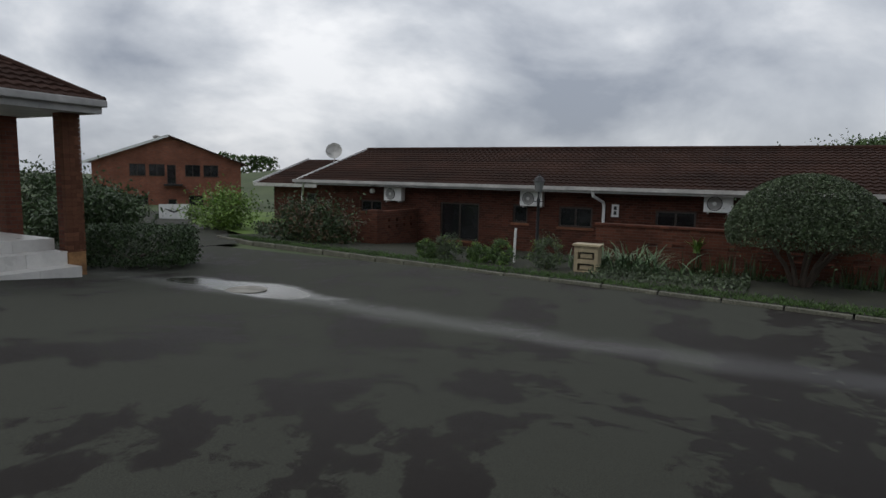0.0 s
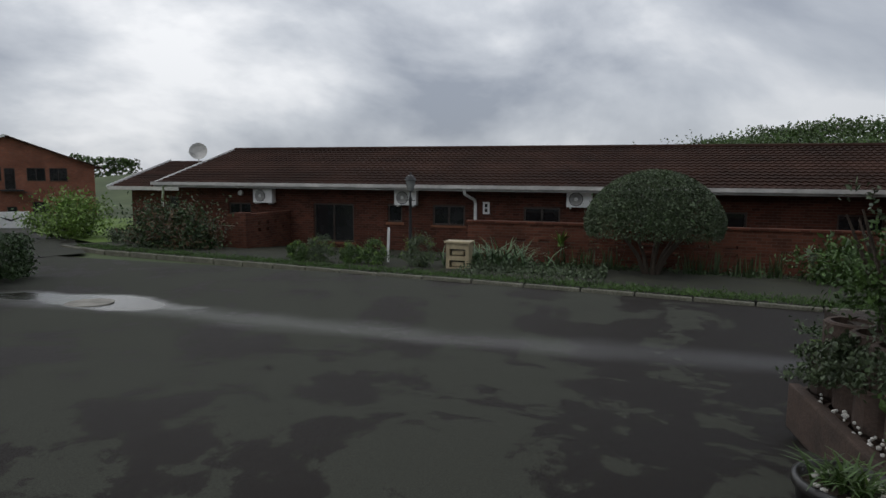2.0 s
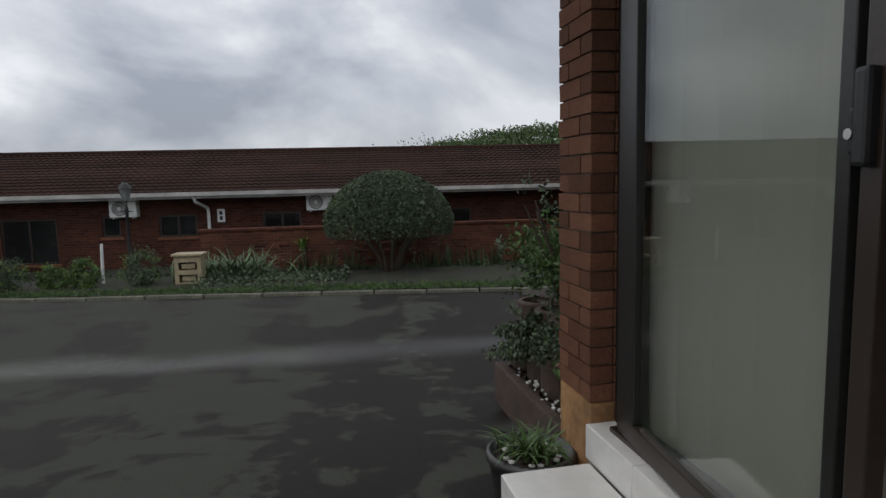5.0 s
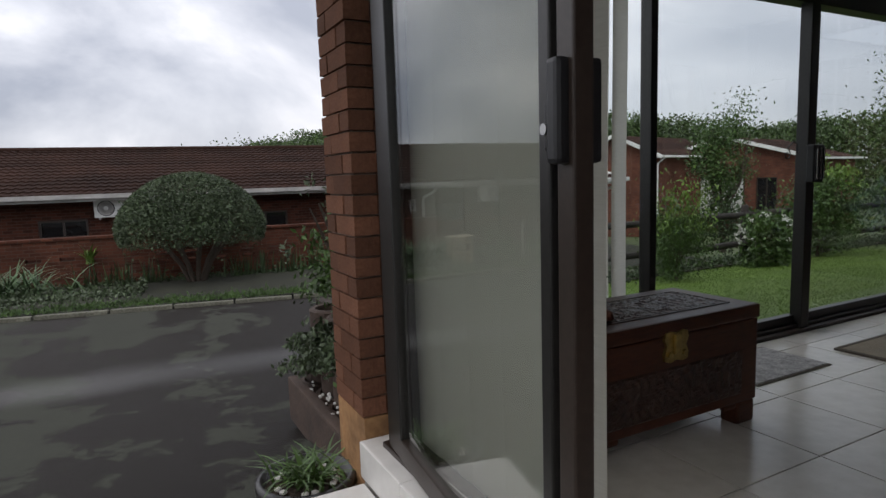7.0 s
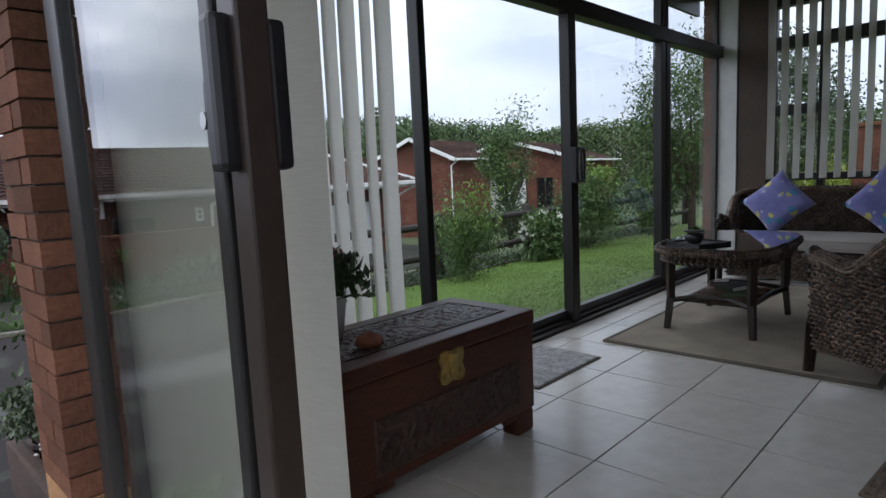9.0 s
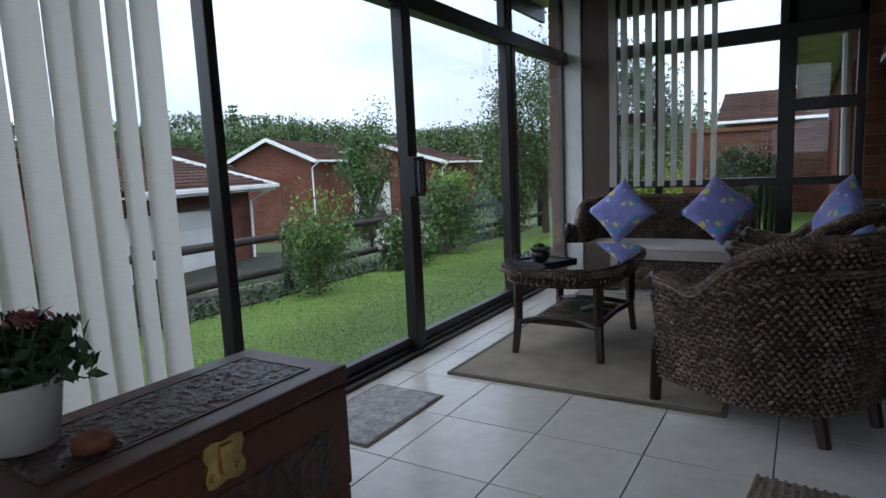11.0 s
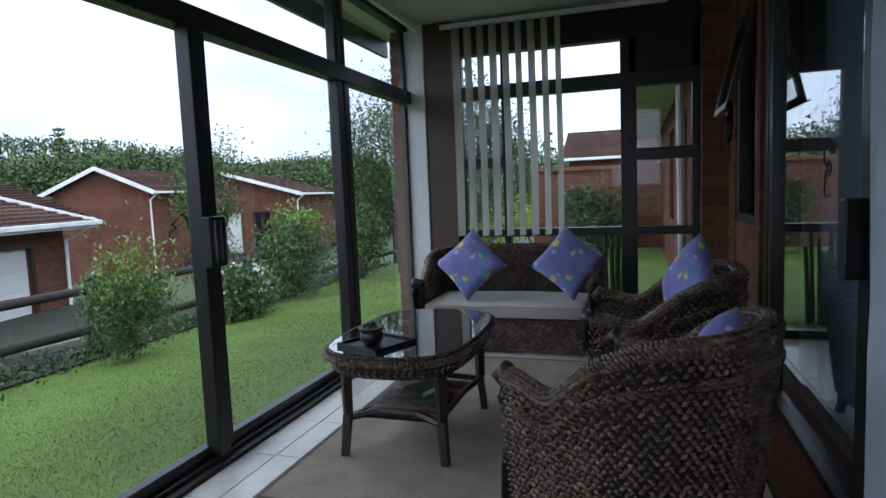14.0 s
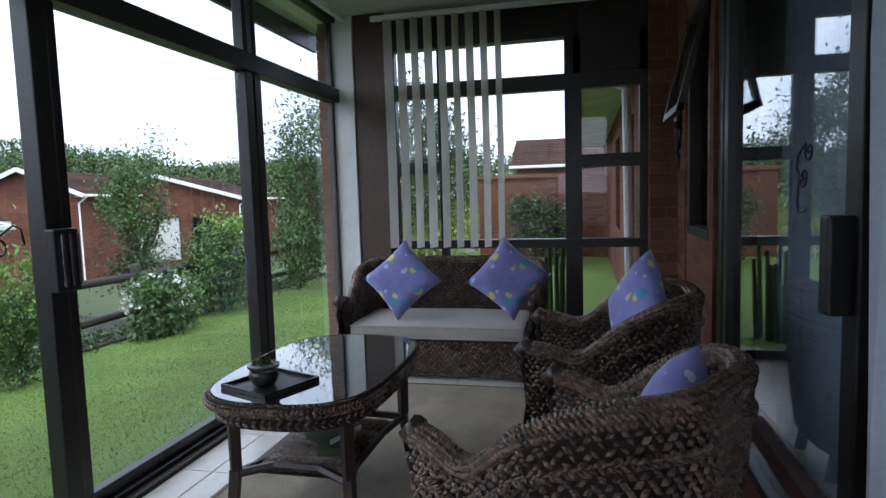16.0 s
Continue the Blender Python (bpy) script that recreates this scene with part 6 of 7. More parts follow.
def house(name, label, m, w, depth, eave, rise, doors=(), wins_=(), hip=False):
    """A brick house with its gable to the front (y = 0)."""
    h = thing(name, label, "house", m)
    holes_ = [(a, 0.0, b, c) for a, b, c in doors] + [tuple(q) for q in wins_]
    part("wall", wall_with_holes(0, w, -1.0, eave, 0, 0.22, holes_), BRICK_NEAR, h)
    part("wall", box(0, 0.22, -1, 0.22, depth, eave), BRICK_NEAR, h)
    part("wall", box(w - 0.22, 0.22, -1, w, depth, eave), BRICK_NEAR, h)
    part("wall", box(0.22, depth - 0.22, -1, w - 0.22, depth, eave), BRICK_NEAR, h)
    part("gable", prism([(0, eave), (w, eave), (w / 2, eave + rise)], 0, 0.22), BRICK_NEAR, h)
    for s, (xa, xb) in enumerate(((-0.5, w / 2), (w + 0.5, w / 2))):
        k = rise / (w / 2)
        ze = eave - 0.5 * k + 0.06
        bm = bmesh.new()
        nn = 16
        ya, yb = -0.35, depth + 0.3
        wv = int((yb - ya) / 0.15)
        for j in range(nn):
            f0, f1 = j / nn, (j + 1.06) / nn
            x0_, x1_ = xa + (xb - xa) * f0, xa + (xb - xa) * f1
            z0_, z1_ = ze + (eave + rise + 0.06 - ze) * f0, ze + (eave + rise + 0.06 - ze) * f1
            r0 = [bm.verts.new((x0_, ya + (yb - ya) * i / wv, z0_ + 0.05 + (0.02 if i % 2 else -0.01))) for i in range(wv + 1)]
            r1 = [bm.verts.new((x1_, ya + (yb - ya) * i / wv, z1_ + (0.02 if i % 2 else -0.01))) for i in range(wv + 1)]
            r2 = [bm.verts.new((x0_, ya + (yb - ya) * i / wv, z0_ - 0.02)) for i in range(wv + 1)]
            for i in range(wv):
                bm.faces.new((r0[i], r0[i + 1], r1[i + 1], r1[i]))
                bm.faces.new((r2[i], r2[i + 1], r0[i + 1], r0[i]))
        part("roof", bm, ROOF_RED, h, "red-brown concrete roof tiles")["kind"] = "stuff"
        bar("barge_board", (xa, -0.38, ze), (xb, -0.38, eave + rise + 0.06), 0.06, 0.20, WHITE, h, "white barge board")
        sx = -1 if s == 0 else 1
        part("gutter", box(min(xa, xa + sx * 0.12), ya, ze - 0.04, max(xa, xa + sx * 0.12), yb, ze + 0.08, 0.02), WHITE, h)
        part("soffit", box(min(xa, xa - sx * 0.5), ya + 0.1, ze - 0.03, max(xa, xa - sx * 0.5), yb, ze), SOFFIT, h)
        part("downpipe", tube([(xa, 0.0, ze), (xa - sx * 0.42, -0.06, ze - 0.35), (xa - sx * 0.42, -0.06, -0.8)], 0.045, 8), WHITE, h)
    for a, b, c in doors:
        d = part("garage_door", box(a, 0.10, -0.9, b, 0.14, c), GARAGE, h, "white sectional garage door")
        for k in range(5):
            part("door_panel", box(a + 0.03, 0.085, -0.02 + c * k / 5 + 0.02, b - 0.03, 0.10, c * (k + 1) / 5 - 0.03, 0.005), GARAGE, d)
        part("door_frame", wall_with_holes(a - 0.08, b + 0.08, -0.9, c + 0.08, -0.01, 0.06, [(a, -0.9, b, c)]), BROWNFRAME, h)
    for q in wins_:
        window_unit(h, *q, 0.08, 2)
    return h


# the three garage houses across the drive
gh = thing("garage_house", "brick garage with white door and tiled roof", "house", pose(7.63, 12.72, -1.65, 0, 0, 15.6))
part("wall", wall_with_holes(2.05, 7.1, -1.0, 2.5, 0, 0.22, [(2.2, -1.0, 5.9, 2.0)]), BRICK_NEAR, gh)
part("wall", box(2.05, 0.22, -1, 2.2, 3.2, 2.5), BRICK_NEAR, gh)
part("wall", box(6.88, 0.22, -1, 7.1, 3.2, 2.5), BRICK_NEAR, gh)
part("wall", box(2.2, 2.98, -1, 6.88, 3.2, 3.3), BRICK_NEAR, gh)
gd = part("garage_door", box(2.2, 0.12, -0.9, 5.9, 0.16, 2.0), GARAGE, gh, "white sectional garage door")
for k in range(4):
    part("door_panel", box(2.23, 0.10, 0.02 + 0.5 * k, 5.87, 0.12, 0.48 + 0.5 * k, 0.006), GARAGE, gd)
part("door_frame", wall_with_holes(2.12, 6.0, -0.9, 2.1, -0.01, 0.06, [(2.2, -0.9, 5.9, 2.0)]), BROWNFRAME, gh)
roof_slab("roof", 2.0, 7.55, -0.6, 2.5, 3.1, 3.45, ROOF_RED, gh)
rb3 = bmesh.new()
rb3.faces.new([rb3.verts.new(q) for q in ((2.0, 3.1, 3.5), (7.55, 3.1, 3.5), (7.55, 3.5, 3.4), (2.0, 3.5, 3.4))])
part("roof_slope", rb3, ROOF_RED, gh)
gg = bmesh.new()
gg.faces.new([gg.verts.new(q) for q in ((7.09, 0, 2.5), (7.09, 3.2, 2.5), (7.09, 3.2, 3.4))])
part("gable", gg, BRICK_NEAR, gh)
part("soffit", box(2.0, -0.58, 2.42, 7.55, 0.0, 2.46), SOFFIT, gh)
part("fascia", box(2.0, -0.64, 2.38, 7.55, -0.58, 2.54), WHITE, gh)
part("gutter", box(2.0, -0.75, 2.44, 7.6, -0.64, 2.56, 0.02), WHITE, gh)
bar("barge_board", (7.57, -0.62, 2.52), (7.57, 3.1, 3.52), 0.05, 0.12, WHITE, gh, "white verge board")
part("downpipe", tube([(7.2, -0.65, 2.4), (7.0, -0.12, 2.1), (7.0, -0.08, -0.9)], 0.045, 8), WHITE, gh)
house("gable_house", "brick house with white-edged gable towards the drive", pose(26.13, 29.05, -1.9, 0, 0, -75), 5.0, 8.0, 3.85, 1.1, [], [])
house("gable_house", "brick garage house with white-edged gable roof", pose(31.84, 28.58, -1.9, 0, 0, -75), 9.0, 9.0, 3.43, 1.3, [(0.9, 5.6, 2.4)], [(6.3, 0.05, 7.4, 2.4)])
# house and yard wall past the end window
house("neighbour_house", "neighbouring brick house with grey-brown roof", pose(31.0, -4.5, -0.4), 5.6, 8.2, 3.0, 1.25, [], [(2.6, 1.0, 4.0, 2.1)])
yard = thing("yard_wall", "tall brick yard wall beyond the lawn", "wall", kind="structure")
part("wall", box(16.6, -0.2, -0.5, 16.85, 3.0, 1.62, 0.01), BRICK_NEAR, yard)
part("coping", box(16.55, -0.2, 1.62, 16.9, 3.05, 1.70, 0.01), BRICK, yard)
shrub("shrub", "glossy dark shrub against the yard wall", 15.2, 1.7, -0.1, 0.75, 1.35, 3200, 0.09, LEAF_DARK, 22)
shrub("shrub", "yellow-green shrub beyond the end window", 17.4, 4.2, -0.2, 0.9, 1.2, 2200, 0.10, LEAF_LIME, 16)
shrub("shrub", "yellow-green shrub in the side garden", 19.5, 3.6, -0.2, 0.9, 1.1, 1800, 0.10, LEAF_LIME, 16)
cact = thing("cactus_clump", "clump of thin upright cactus stems", "cactus", pose(9.3, 0.95, -0.1))
for i in range(12):
    a = i * 2.4
    r = 0.05 + 0.14 * ((i * 7) % 12) / 12
    part("stem", tube([(r * math.cos(a), r * math.sin(a), 0), (1.2 * r * math.cos(a), 1.2 * r * math.sin(a), 0.7 + 0.3 * ((i * 5) % 7) / 7)], [0.025, 0.018], 7), LEAF_DARK, cact)

# ---------- planting outside ----------
hmat = TURN
dome = thing("topiary_dome", "large clipped dome tree with silvery leaves", "tree", hmat @ pose(1.42, 15.9, -1.25))
for i in range(9):
    a = i * 0.7
    part("stem", tube([(0.1 * math.cos(a), 0.1 * math.sin(a), -0.1), (0.35 * math.cos(a), 0.35 * math.sin(a), 0.5), (0.9 * math.cos(a), 0.9 * math.sin(a), 1.2)], [0.06, 0.045, 0.025], 7), BARK, dome)
nd = 30000
u = RNG.normal(size=(nd, 3))
u[:, 2] = np.abs(u[:, 2]) - 0.05
u /= np.linalg.norm(u, axis=1, keepdims=True)
dp = u * (1 - np.abs(RNG.normal(0, 0.045, (nd, 1)))) * np.array([1.72, 1.64, 1.58]) + np.array([0, 0, 1.06])
dp[:, :2] *= (0.9 + 0.1 * np.clip((dp[:, 2:3] - 0.8) / 0.6, 0, 1)) * 1.0
leaves("crown", dp, 0.062, LEAF_GREY, dome, "dense clipped silvery crown", up=0.2)
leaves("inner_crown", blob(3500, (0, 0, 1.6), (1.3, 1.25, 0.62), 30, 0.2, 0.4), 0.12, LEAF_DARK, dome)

for i, (x, r) in enumerate(((-7.6, 0.30), (-6.92, 0.38), (-6.02, 0.32), (-5.4, 0.36), (-4.17, 0.45))):
    s = thing("ball_shrub", "small rounded variegated shrub by the wall", "shrub", hmat @ pose(x, 14.35, -1.18), "ball shrubs")
    part("woody_stem", limbs((0, 0, -0.1), 4, r, r * 0.5, 0.025), BARK, s)
    leaves("crown", blob(2600, (0, 0, r * 1.02), (r, r, r), 46, 0.15, 0.62), 0.055, LEAF_GREY if i in (1, 4) else LEAF_MID, s)
    leaves("pale_tips", blob(420, (0, 0, r * 1.05), (r, r, r), 40, 0.1, 0.85), 0.045, LEAF_LIGHT, s, "pale yellow-green leaf tips")
vg = thing("verge_grass", "short damp grass along the kerb", "grass", hmat, kind="stuff")
kx = RNG.uniform(-16, 13.5, 15000)
kv = np.interp(kx, [k[0] for k in KERB], [k[1] for k in KERB]) + 0.1 + np.abs(RNG.normal(0, 0.45, 15000))
leaves("blades", np.stack([kx, kv, np.array([road_z(x, v) for x, v in zip(kx, kv)]) + 0.08], 1), 0.085, LEAF_MID, vg, up=2.0, aspect=0.2)
rb2 = thing("red_leaf_bush", "large bush of dark green and reddish leaves", "bush", hmat @ pose(-13.2, 16.2, -1.6))
part("woody_stem", limbs((0, 0, -0.1), 7, 1.6, 1.0, 0.05), BARK, rb2)
leaves("crown", blob(6000, (0, 0, 0.95), (1.75, 1.0, 0.98), 40, 0.22, 0.5), 0.12, LEAF_DARK, rb2)
leaves("red_foliage", blob(1500, (0.2, -0.2, 1.05), (1.7, 1.0, 0.85), 26, 0.18, 0.7), 0.11, LEAF_RED, rb2, "reddish young leaves")
ag = thing("strap_plant", "clump of arching strap leaves by the kerb", "plant", hmat @ pose(-2.2, 15.3, -1.2), "strap plants")
blades("leaves", [(RNG.normal() * 0.45, RNG.normal() * 0.3, 0) for _ in range(170)], 1.0, 0.05, LEAF_STRAP, ag, 0.75)
copy_thing(ag, hmat @ pose(-3.2, 15.5, -1.2, 0, 0, 70) @ Matrix.Scale(0.8, 4))
lc = thing("low_cover", "pale low ground cover along the kerb", "plants", hmat, kind="stuff")
pts = np.stack([RNG.uniform(-3.0, 0.4, 3200), RNG.normal(14.2, 0.5, 3200), -1.15 + np.abs(RNG.normal(0, 0.12, 3200))], 1)
leaves("foliage", pts, 0.09, LEAF_GREY, lc, up=0.8)
pts = np.stack([RNG.uniform(-9, 9, 5000), RNG.uniform(16.2, 17.2, 5000), -1.35 + np.abs(RNG.normal(0, 0.12, 5000))], 1)
leaves("dark_foliage", pts, 0.10, LEAF_DARK, lc, up=0.8)
for i, x in enumerate((-0.9, -0.3, 0.4, 2.4, 3.0, 3.6, 4.3, 5.2)):
    s = thing("upright_plant", "stiff upright dark leaves against the brick wall", "plant", hmat @ pose(x, 16.6 - 0.2 * (i % 2), -1.35), "upright plants")
    blades("leaves", [(RNG.normal() * 0.16, RNG.normal() * 0.1, 0) for _ in range(26)], 0.75, 0.045, LEAF_DARK, s, 0.18)
shrub("shrub", "soft green shrub in front of the garden wall", 5.4, 15.6, -1.25, 0.9, 1.0, 2600, 0.11, LEAF_MID, 20, m=hmat)
shrub("shrub", "feathery green shrub in front of the garden wall", 7.0, 15.4, -1.25, 0.8, 0.9, 2000, 0.11, LEAF_MID, 18, m=hmat)
fern = thing("fern", "pale fern growing on the wall top", "fern", hmat @ pose(-0.95, 17.3, -0.75))
blades("fronds", [(RNG.normal() * 0.03, RNG.normal() * 0.03, 0.0) for _ in range(16)], 0.62, 0.09, LEAF_LIGHT, fern, 0.6)

# meter box, standpipe, street lamp
mb = thing("meter_box", "cream metal service box with two louvred openings", "service box", hmat @ pose(-3.45, 14.3, -1.18) @ Matrix.Scale(0.88, 4))
part("cabinet", wall_with_holes(0, 0.66, 0, 0.82, 0, 0.42, [(0.10, 0.14, 0.56, 0.34), (0.10, 0.46, 0.56, 0.66)]), BOXPAINT, mb)
part("lid", box(-0.05, -0.06, 0.82, 0.71, 0.46, 0.88, 0.012), BOXPAINT, mb)
part("backing", box(0.02, 0.2, 0.02, 0.64, 0.4, 0.8), BLACK, mb)
for z in (0.17, 0.49):
    part("drawer", box(0.16, 0.05, z, 0.5, 0.15, z + 0.12, 0.01), BOXPAINT, mb)
sp_ = thing("standpipe", "white plastic standpipe with tap on the verge", "standpipe", hmat @ pose(-5.35, 15.2, -1.35))
part("pipe", tube([(0, 0, 0), (0, 0, 0.55), (0.02, 0, 1.15)], [0.05, 0.04, 0.035], 8), WHITE, sp_)
part("valve", box(-0.08, -0.07, 0.02, 0.08, 0.07, 0.2, 0.02), WHITE, sp_)
sl = thing("street_lamp", "dark post lamp with glazed lantern head", "street lamp", hmat @ pose(-4.86, 15.6, -1.42))
part("post", lathe([(0.09, 0), (0.09, 0.25), (0.05, 0.32), (0.04, 1.9), (0.055, 1.95), (0.03, 2.05), (0.03, 2.2)], 12), BLACK, sl, "", True)
part("cross_bar", tube([(-0.14, 0, 1.95), (0.14, 0, 1.95)], 0.012, 6), BLACK, sl)
part("lantern", lathe([(0.08, 2.2), (0.15, 2.48), (0.15, 2.5), (0.08, 2.52)], 6), surface("lantern_glass", (0.16, 0.17, 0.165), (0.22, 0.23, 0.225), fine=8, rough=0.2, bump=0), sl, "pale lantern panes")
part("cap", lathe([(0.18, 2.5), (0.1, 2.6), (0.03, 2.64), (0.02, 2.7)], 8), BLACK, sl)

# hedge and shrubs by the porch
hd = thing("hedge", "clipped dark green hedge by the porch", "hedge", pose(-11.0, 9.5, -1.0, 0, 0, 31))
part("woody_stem", limbs((0, 0, -0.1), 8, 0.7, 0.9, 0.04), BARK, hd)
hp_ = RNG.uniform(-1, 1, (11000, 3))
hp_ /= np.maximum(1e-3, np.max(np.abs(hp_), axis=1, keepdims=True)) ** 0.75
hp_ = hp_ / (1 + 0.16 * (np.abs(hp_[:, [1]]) > 0.75) * (np.abs(hp_[:, [0]]) > 0.75))
leaves("crown", hp_ * np.array([1.22, 0.72, 0.40]) * (1 + 0.05 * RNG.normal(size=(11000, 1))) + np.array([0, 0, 0.5]), 0.075, LEAF_DARK, hd)
for x, v, r, h, mt, lab in ((-15.3, 9.6, 1.0, 1.5, LEAF_DARK, "large dark shrub behind the hedge"), (-18.2, 11.6, 1.3, 1.7, LEAF_DARK, "tall dark shrub by the drive"), (-18.8, 12.4, 0.9, 1.5, LEAF_MID, "green shrub by the drive"), (-20.6, 11.4, 1.5, 2.3, LEAF_DARK, "dense dark tree beside the drive"), (-24.6, 16.2, 1.1, 1.5, LEAF_MID, "green shrub along the drive")):
    shrub("shrub", lab, x, v, road_z(x, v) - 0.1, r, h, 7500, 0.14, mt, 40, m=hmat)
lt = shrub("light_green_tree", "small spreading light green tree by the road", -19.6, 17.9, -1.45, 1.35, 1.75, 4200, 0.14, LEAF_LIGHT, 30, "tree", m=hmat)
for x, v in ((-21, 19.4), (-20, 18.6), (-17, 17.8), (-15.8, 17), (-22.3, 20.2)):
    shrub("low_shrub", "low grey-green shrub on the road bank", x, v, road_z(x, v) - 0.05, 0.6, 0.55, 900, 0.11, LEAF_GREY, 12, m=hmat, group="bank shrubs")
bank = tagged(mesh_part("grass_bank", [(-36, 31, -1.9), (-24, 20, -1.3), (-14.5, 15.4, -1.15), (-14.2, 24, -1.3), (-30, 36, -1.7)], [(0, 1, 2, 3, 4)], GRASS), "grassy bank beside the road", "ground", kind="structure")
bank.matrix_world = hmat
banner = thing("sign_board", "white sign board with dark emblem on posts", "sign", hmat @ pose(-27.9, 22.1, -1.9, 0, 0, 50))
part("board", box(-0.75, -0.03, 0.35, 0.75, 0.03, 1.25, 0.01), WHITE, banner)
part("emblem", prism([(-0.5, 1.02), (-0.1, 0.92), (0.0, 0.86), (0.1, 0.92), (0.5, 1.02), (0.2, 0.86), (0.0, 0.78), (-0.2, 0.86)], -0.045, -0.03), BLACK, banner, "dark bird-like shape")
for x in (-0.6, 0.6):
    part("post", tube([(x, 0.06, -0.3), (x, 0.06, 1.2)], 0.05, 8), WHITE, banner)
for x, v in ((-24.6, 22.8), (-27.6, 26.6)):
    bl = part("bollard", tube([(0, 0, -0.2), (0, 0, 0.9)], 0.08, 8), BLACK)
    bl.matrix_world = hmat @ pose(x, v, road_z(x, v))
    tagged(bl, "short dark wooden bollard by the road", "bollard")
mh = thing("manhole_cover", "round iron manhole cover set in the asphalt", "manhole cover", hmat @ pose(-7.6, 7.75, road_z(-7.6, 7.75) + 0.006, -1))
part("cover", lathe([(0.30, 0.0), (0.30, 0.012), (0.02, 0.012)], 28), PLANTER, mh)
part("ring", lathe([(0.31, 0.0), (0.36, 0.0), (0.36, 0.014), (0.31, 0.014)], 28), CONCRETE, mh)

# planters by the door pier
bp_ = thing("block_planter", "stacked brown cast-concrete planter blocks", "planter")
for i in range(3):
    for k in range(5):
        x, y, z = 2.56 + 0.04 * i + 0.02 * (k % 2), 3.28 + 0.33 * k - 0.05 * i, -0.62 + 0.27 * i
        b = lathe([(0.155, 0.0), (0.165, 0.02), (0.165, 0.25), (0.15, 0.262), (0.125, 0.262), (0.12, 0.18)], 14)
        bmesh.ops.translate(b, verts=b.verts, vec=(x, y, z))
        part("block", b, PLANTER, bp_)
part("soil", box(2.66, 3.1, -0.6, 3.4, 5.0, 0.16), SOIL, bp_)
part("border", box(2.31, 3.0, -0.62, 2.39, 4.6, -0.30, 0.02), PLANTER, bp_)
suc = thing("succulents", "grey-green succulents spilling over the blocks", "plants", kind="stuff")
for x, y, z, r, n in ((2.44, 3.5, 0.06, 0.19, 1100), (2.46, 3.95, 0.05, 0.22, 1200), (2.40, 3.25, -0.06, 0.16, 700), (2.44, 4.4, -0.1, 0.24, 1200), (2.35, 3.15, 0.1, 0.14, 260)):
    leaves("rosettes", blob(n, (x, y, z), (r, r, 0.17), 22, 0.16, 0.5), 0.036, LEAF_GREY if n > 700 else LEAF_MID, suc, up=1.0, aspect=0.55)
leaves("red_rosettes", blob(160, (2.34, 3.12, 0.16), (0.12, 0.12, 0.05), 10, 0.3, 0.3), 0.035, PETAL_PINK, suc, up=1.0)
sb = thing("planter_shrub", "loose glossy shrub growing behind the pier", "shrub", pose(2.8, 4.15, 0.0))
stm = None
for i in range(9):
    a = i * 0.7
    stm = tube([(0.05 * math.cos(a), 0.05 * math.sin(a), 0), (0.16 * math.cos(a), 0.16 * math.sin(a), 0.4), (0.32 * math.cos(a) - 0.05, 0.3 * math.sin(a), 0.75 + 0.04 * i)], [0.03, 0.02, 0.006], 6, stm)
part("woody_stem", stm, BARK, sb)
leaves("crown", blob(5200, (0.02, 0, 0.55), (0.46, 0.5, 0.52), 60, 0.13, 0.35), 0.046, LEAF_MID, sb, up=0.4)
leaves("loose_foliage", blob(260, (-0.2, -0.1, 0.55), (0.42, 0.4, 0.62), 14, 0.07, 0.95), 0.045, LEAF_GREY, sb)
leaves("yellow_top", blob(320, (0.14, 0, 1.05), (0.14, 0.14, 0.14), 8, 0.25, 0.4), 0.05, LEAF_LIME, sb)
pot = thing("pot_plant", "dark glazed pot with spiky plant and pebbles", "potted plant", pose(1.97, 2.83, -0.52))
part("pot", lathe([(0.13, 0.0), (0.15, 0.02), (0.185, 0.2), (0.20, 0.30), (0.215, 0.31), (0.215, 0.345), (0.19, 0.35), (0.18, 0.30)], 32), POTBLACK, pot, "dark ribbed pot", True)
part("soil", lathe([(0.18, 0.28), (0.182, 0.30), (0.02, 0.315)], 20), SOIL, pot)
blades("leaves", [(RNG.normal() * 0.05, RNG.normal() * 0.05, 0.30) for _ in range(110)], 0.20, 0.014, LEAF_MID, pot, 0.95)
for i in range(14):
    a = i * 1.1
    pb_ = bmesh.new()
    bmesh.ops.create_icosphere(pb_, subdivisions=1, radius=0.018)
    for vv in pb_.verts:
        vv.co.z *= 0.6
    bmesh.ops.translate(pb_, verts=pb_.verts, vec=(0.13 * math.cos(a), 0.13 * math.sin(a), 0.325))
    part("pebble", pb_, PEBBLE, pot)
pbl = thing("pebbles", "white pebbles between the planter blocks", "pebbles", kind="stuff")
pbm = bmesh.new()
for i in range(34):
    k = bmesh.new()
    bmesh.ops.create_icosphere(k, subdivisions=1, radius=random.uniform(0.008, 0.016))
    bmesh.ops.translate(k, verts=k.verts, vec=(2.42 + random.uniform(-0.05, 0.06), random.uniform(3.0, 4.4), -0.30 + random.uniform(-0.01, 0.02)))
    join(pbm, k)
part("stones", pbm, PEBBLE, pbl)

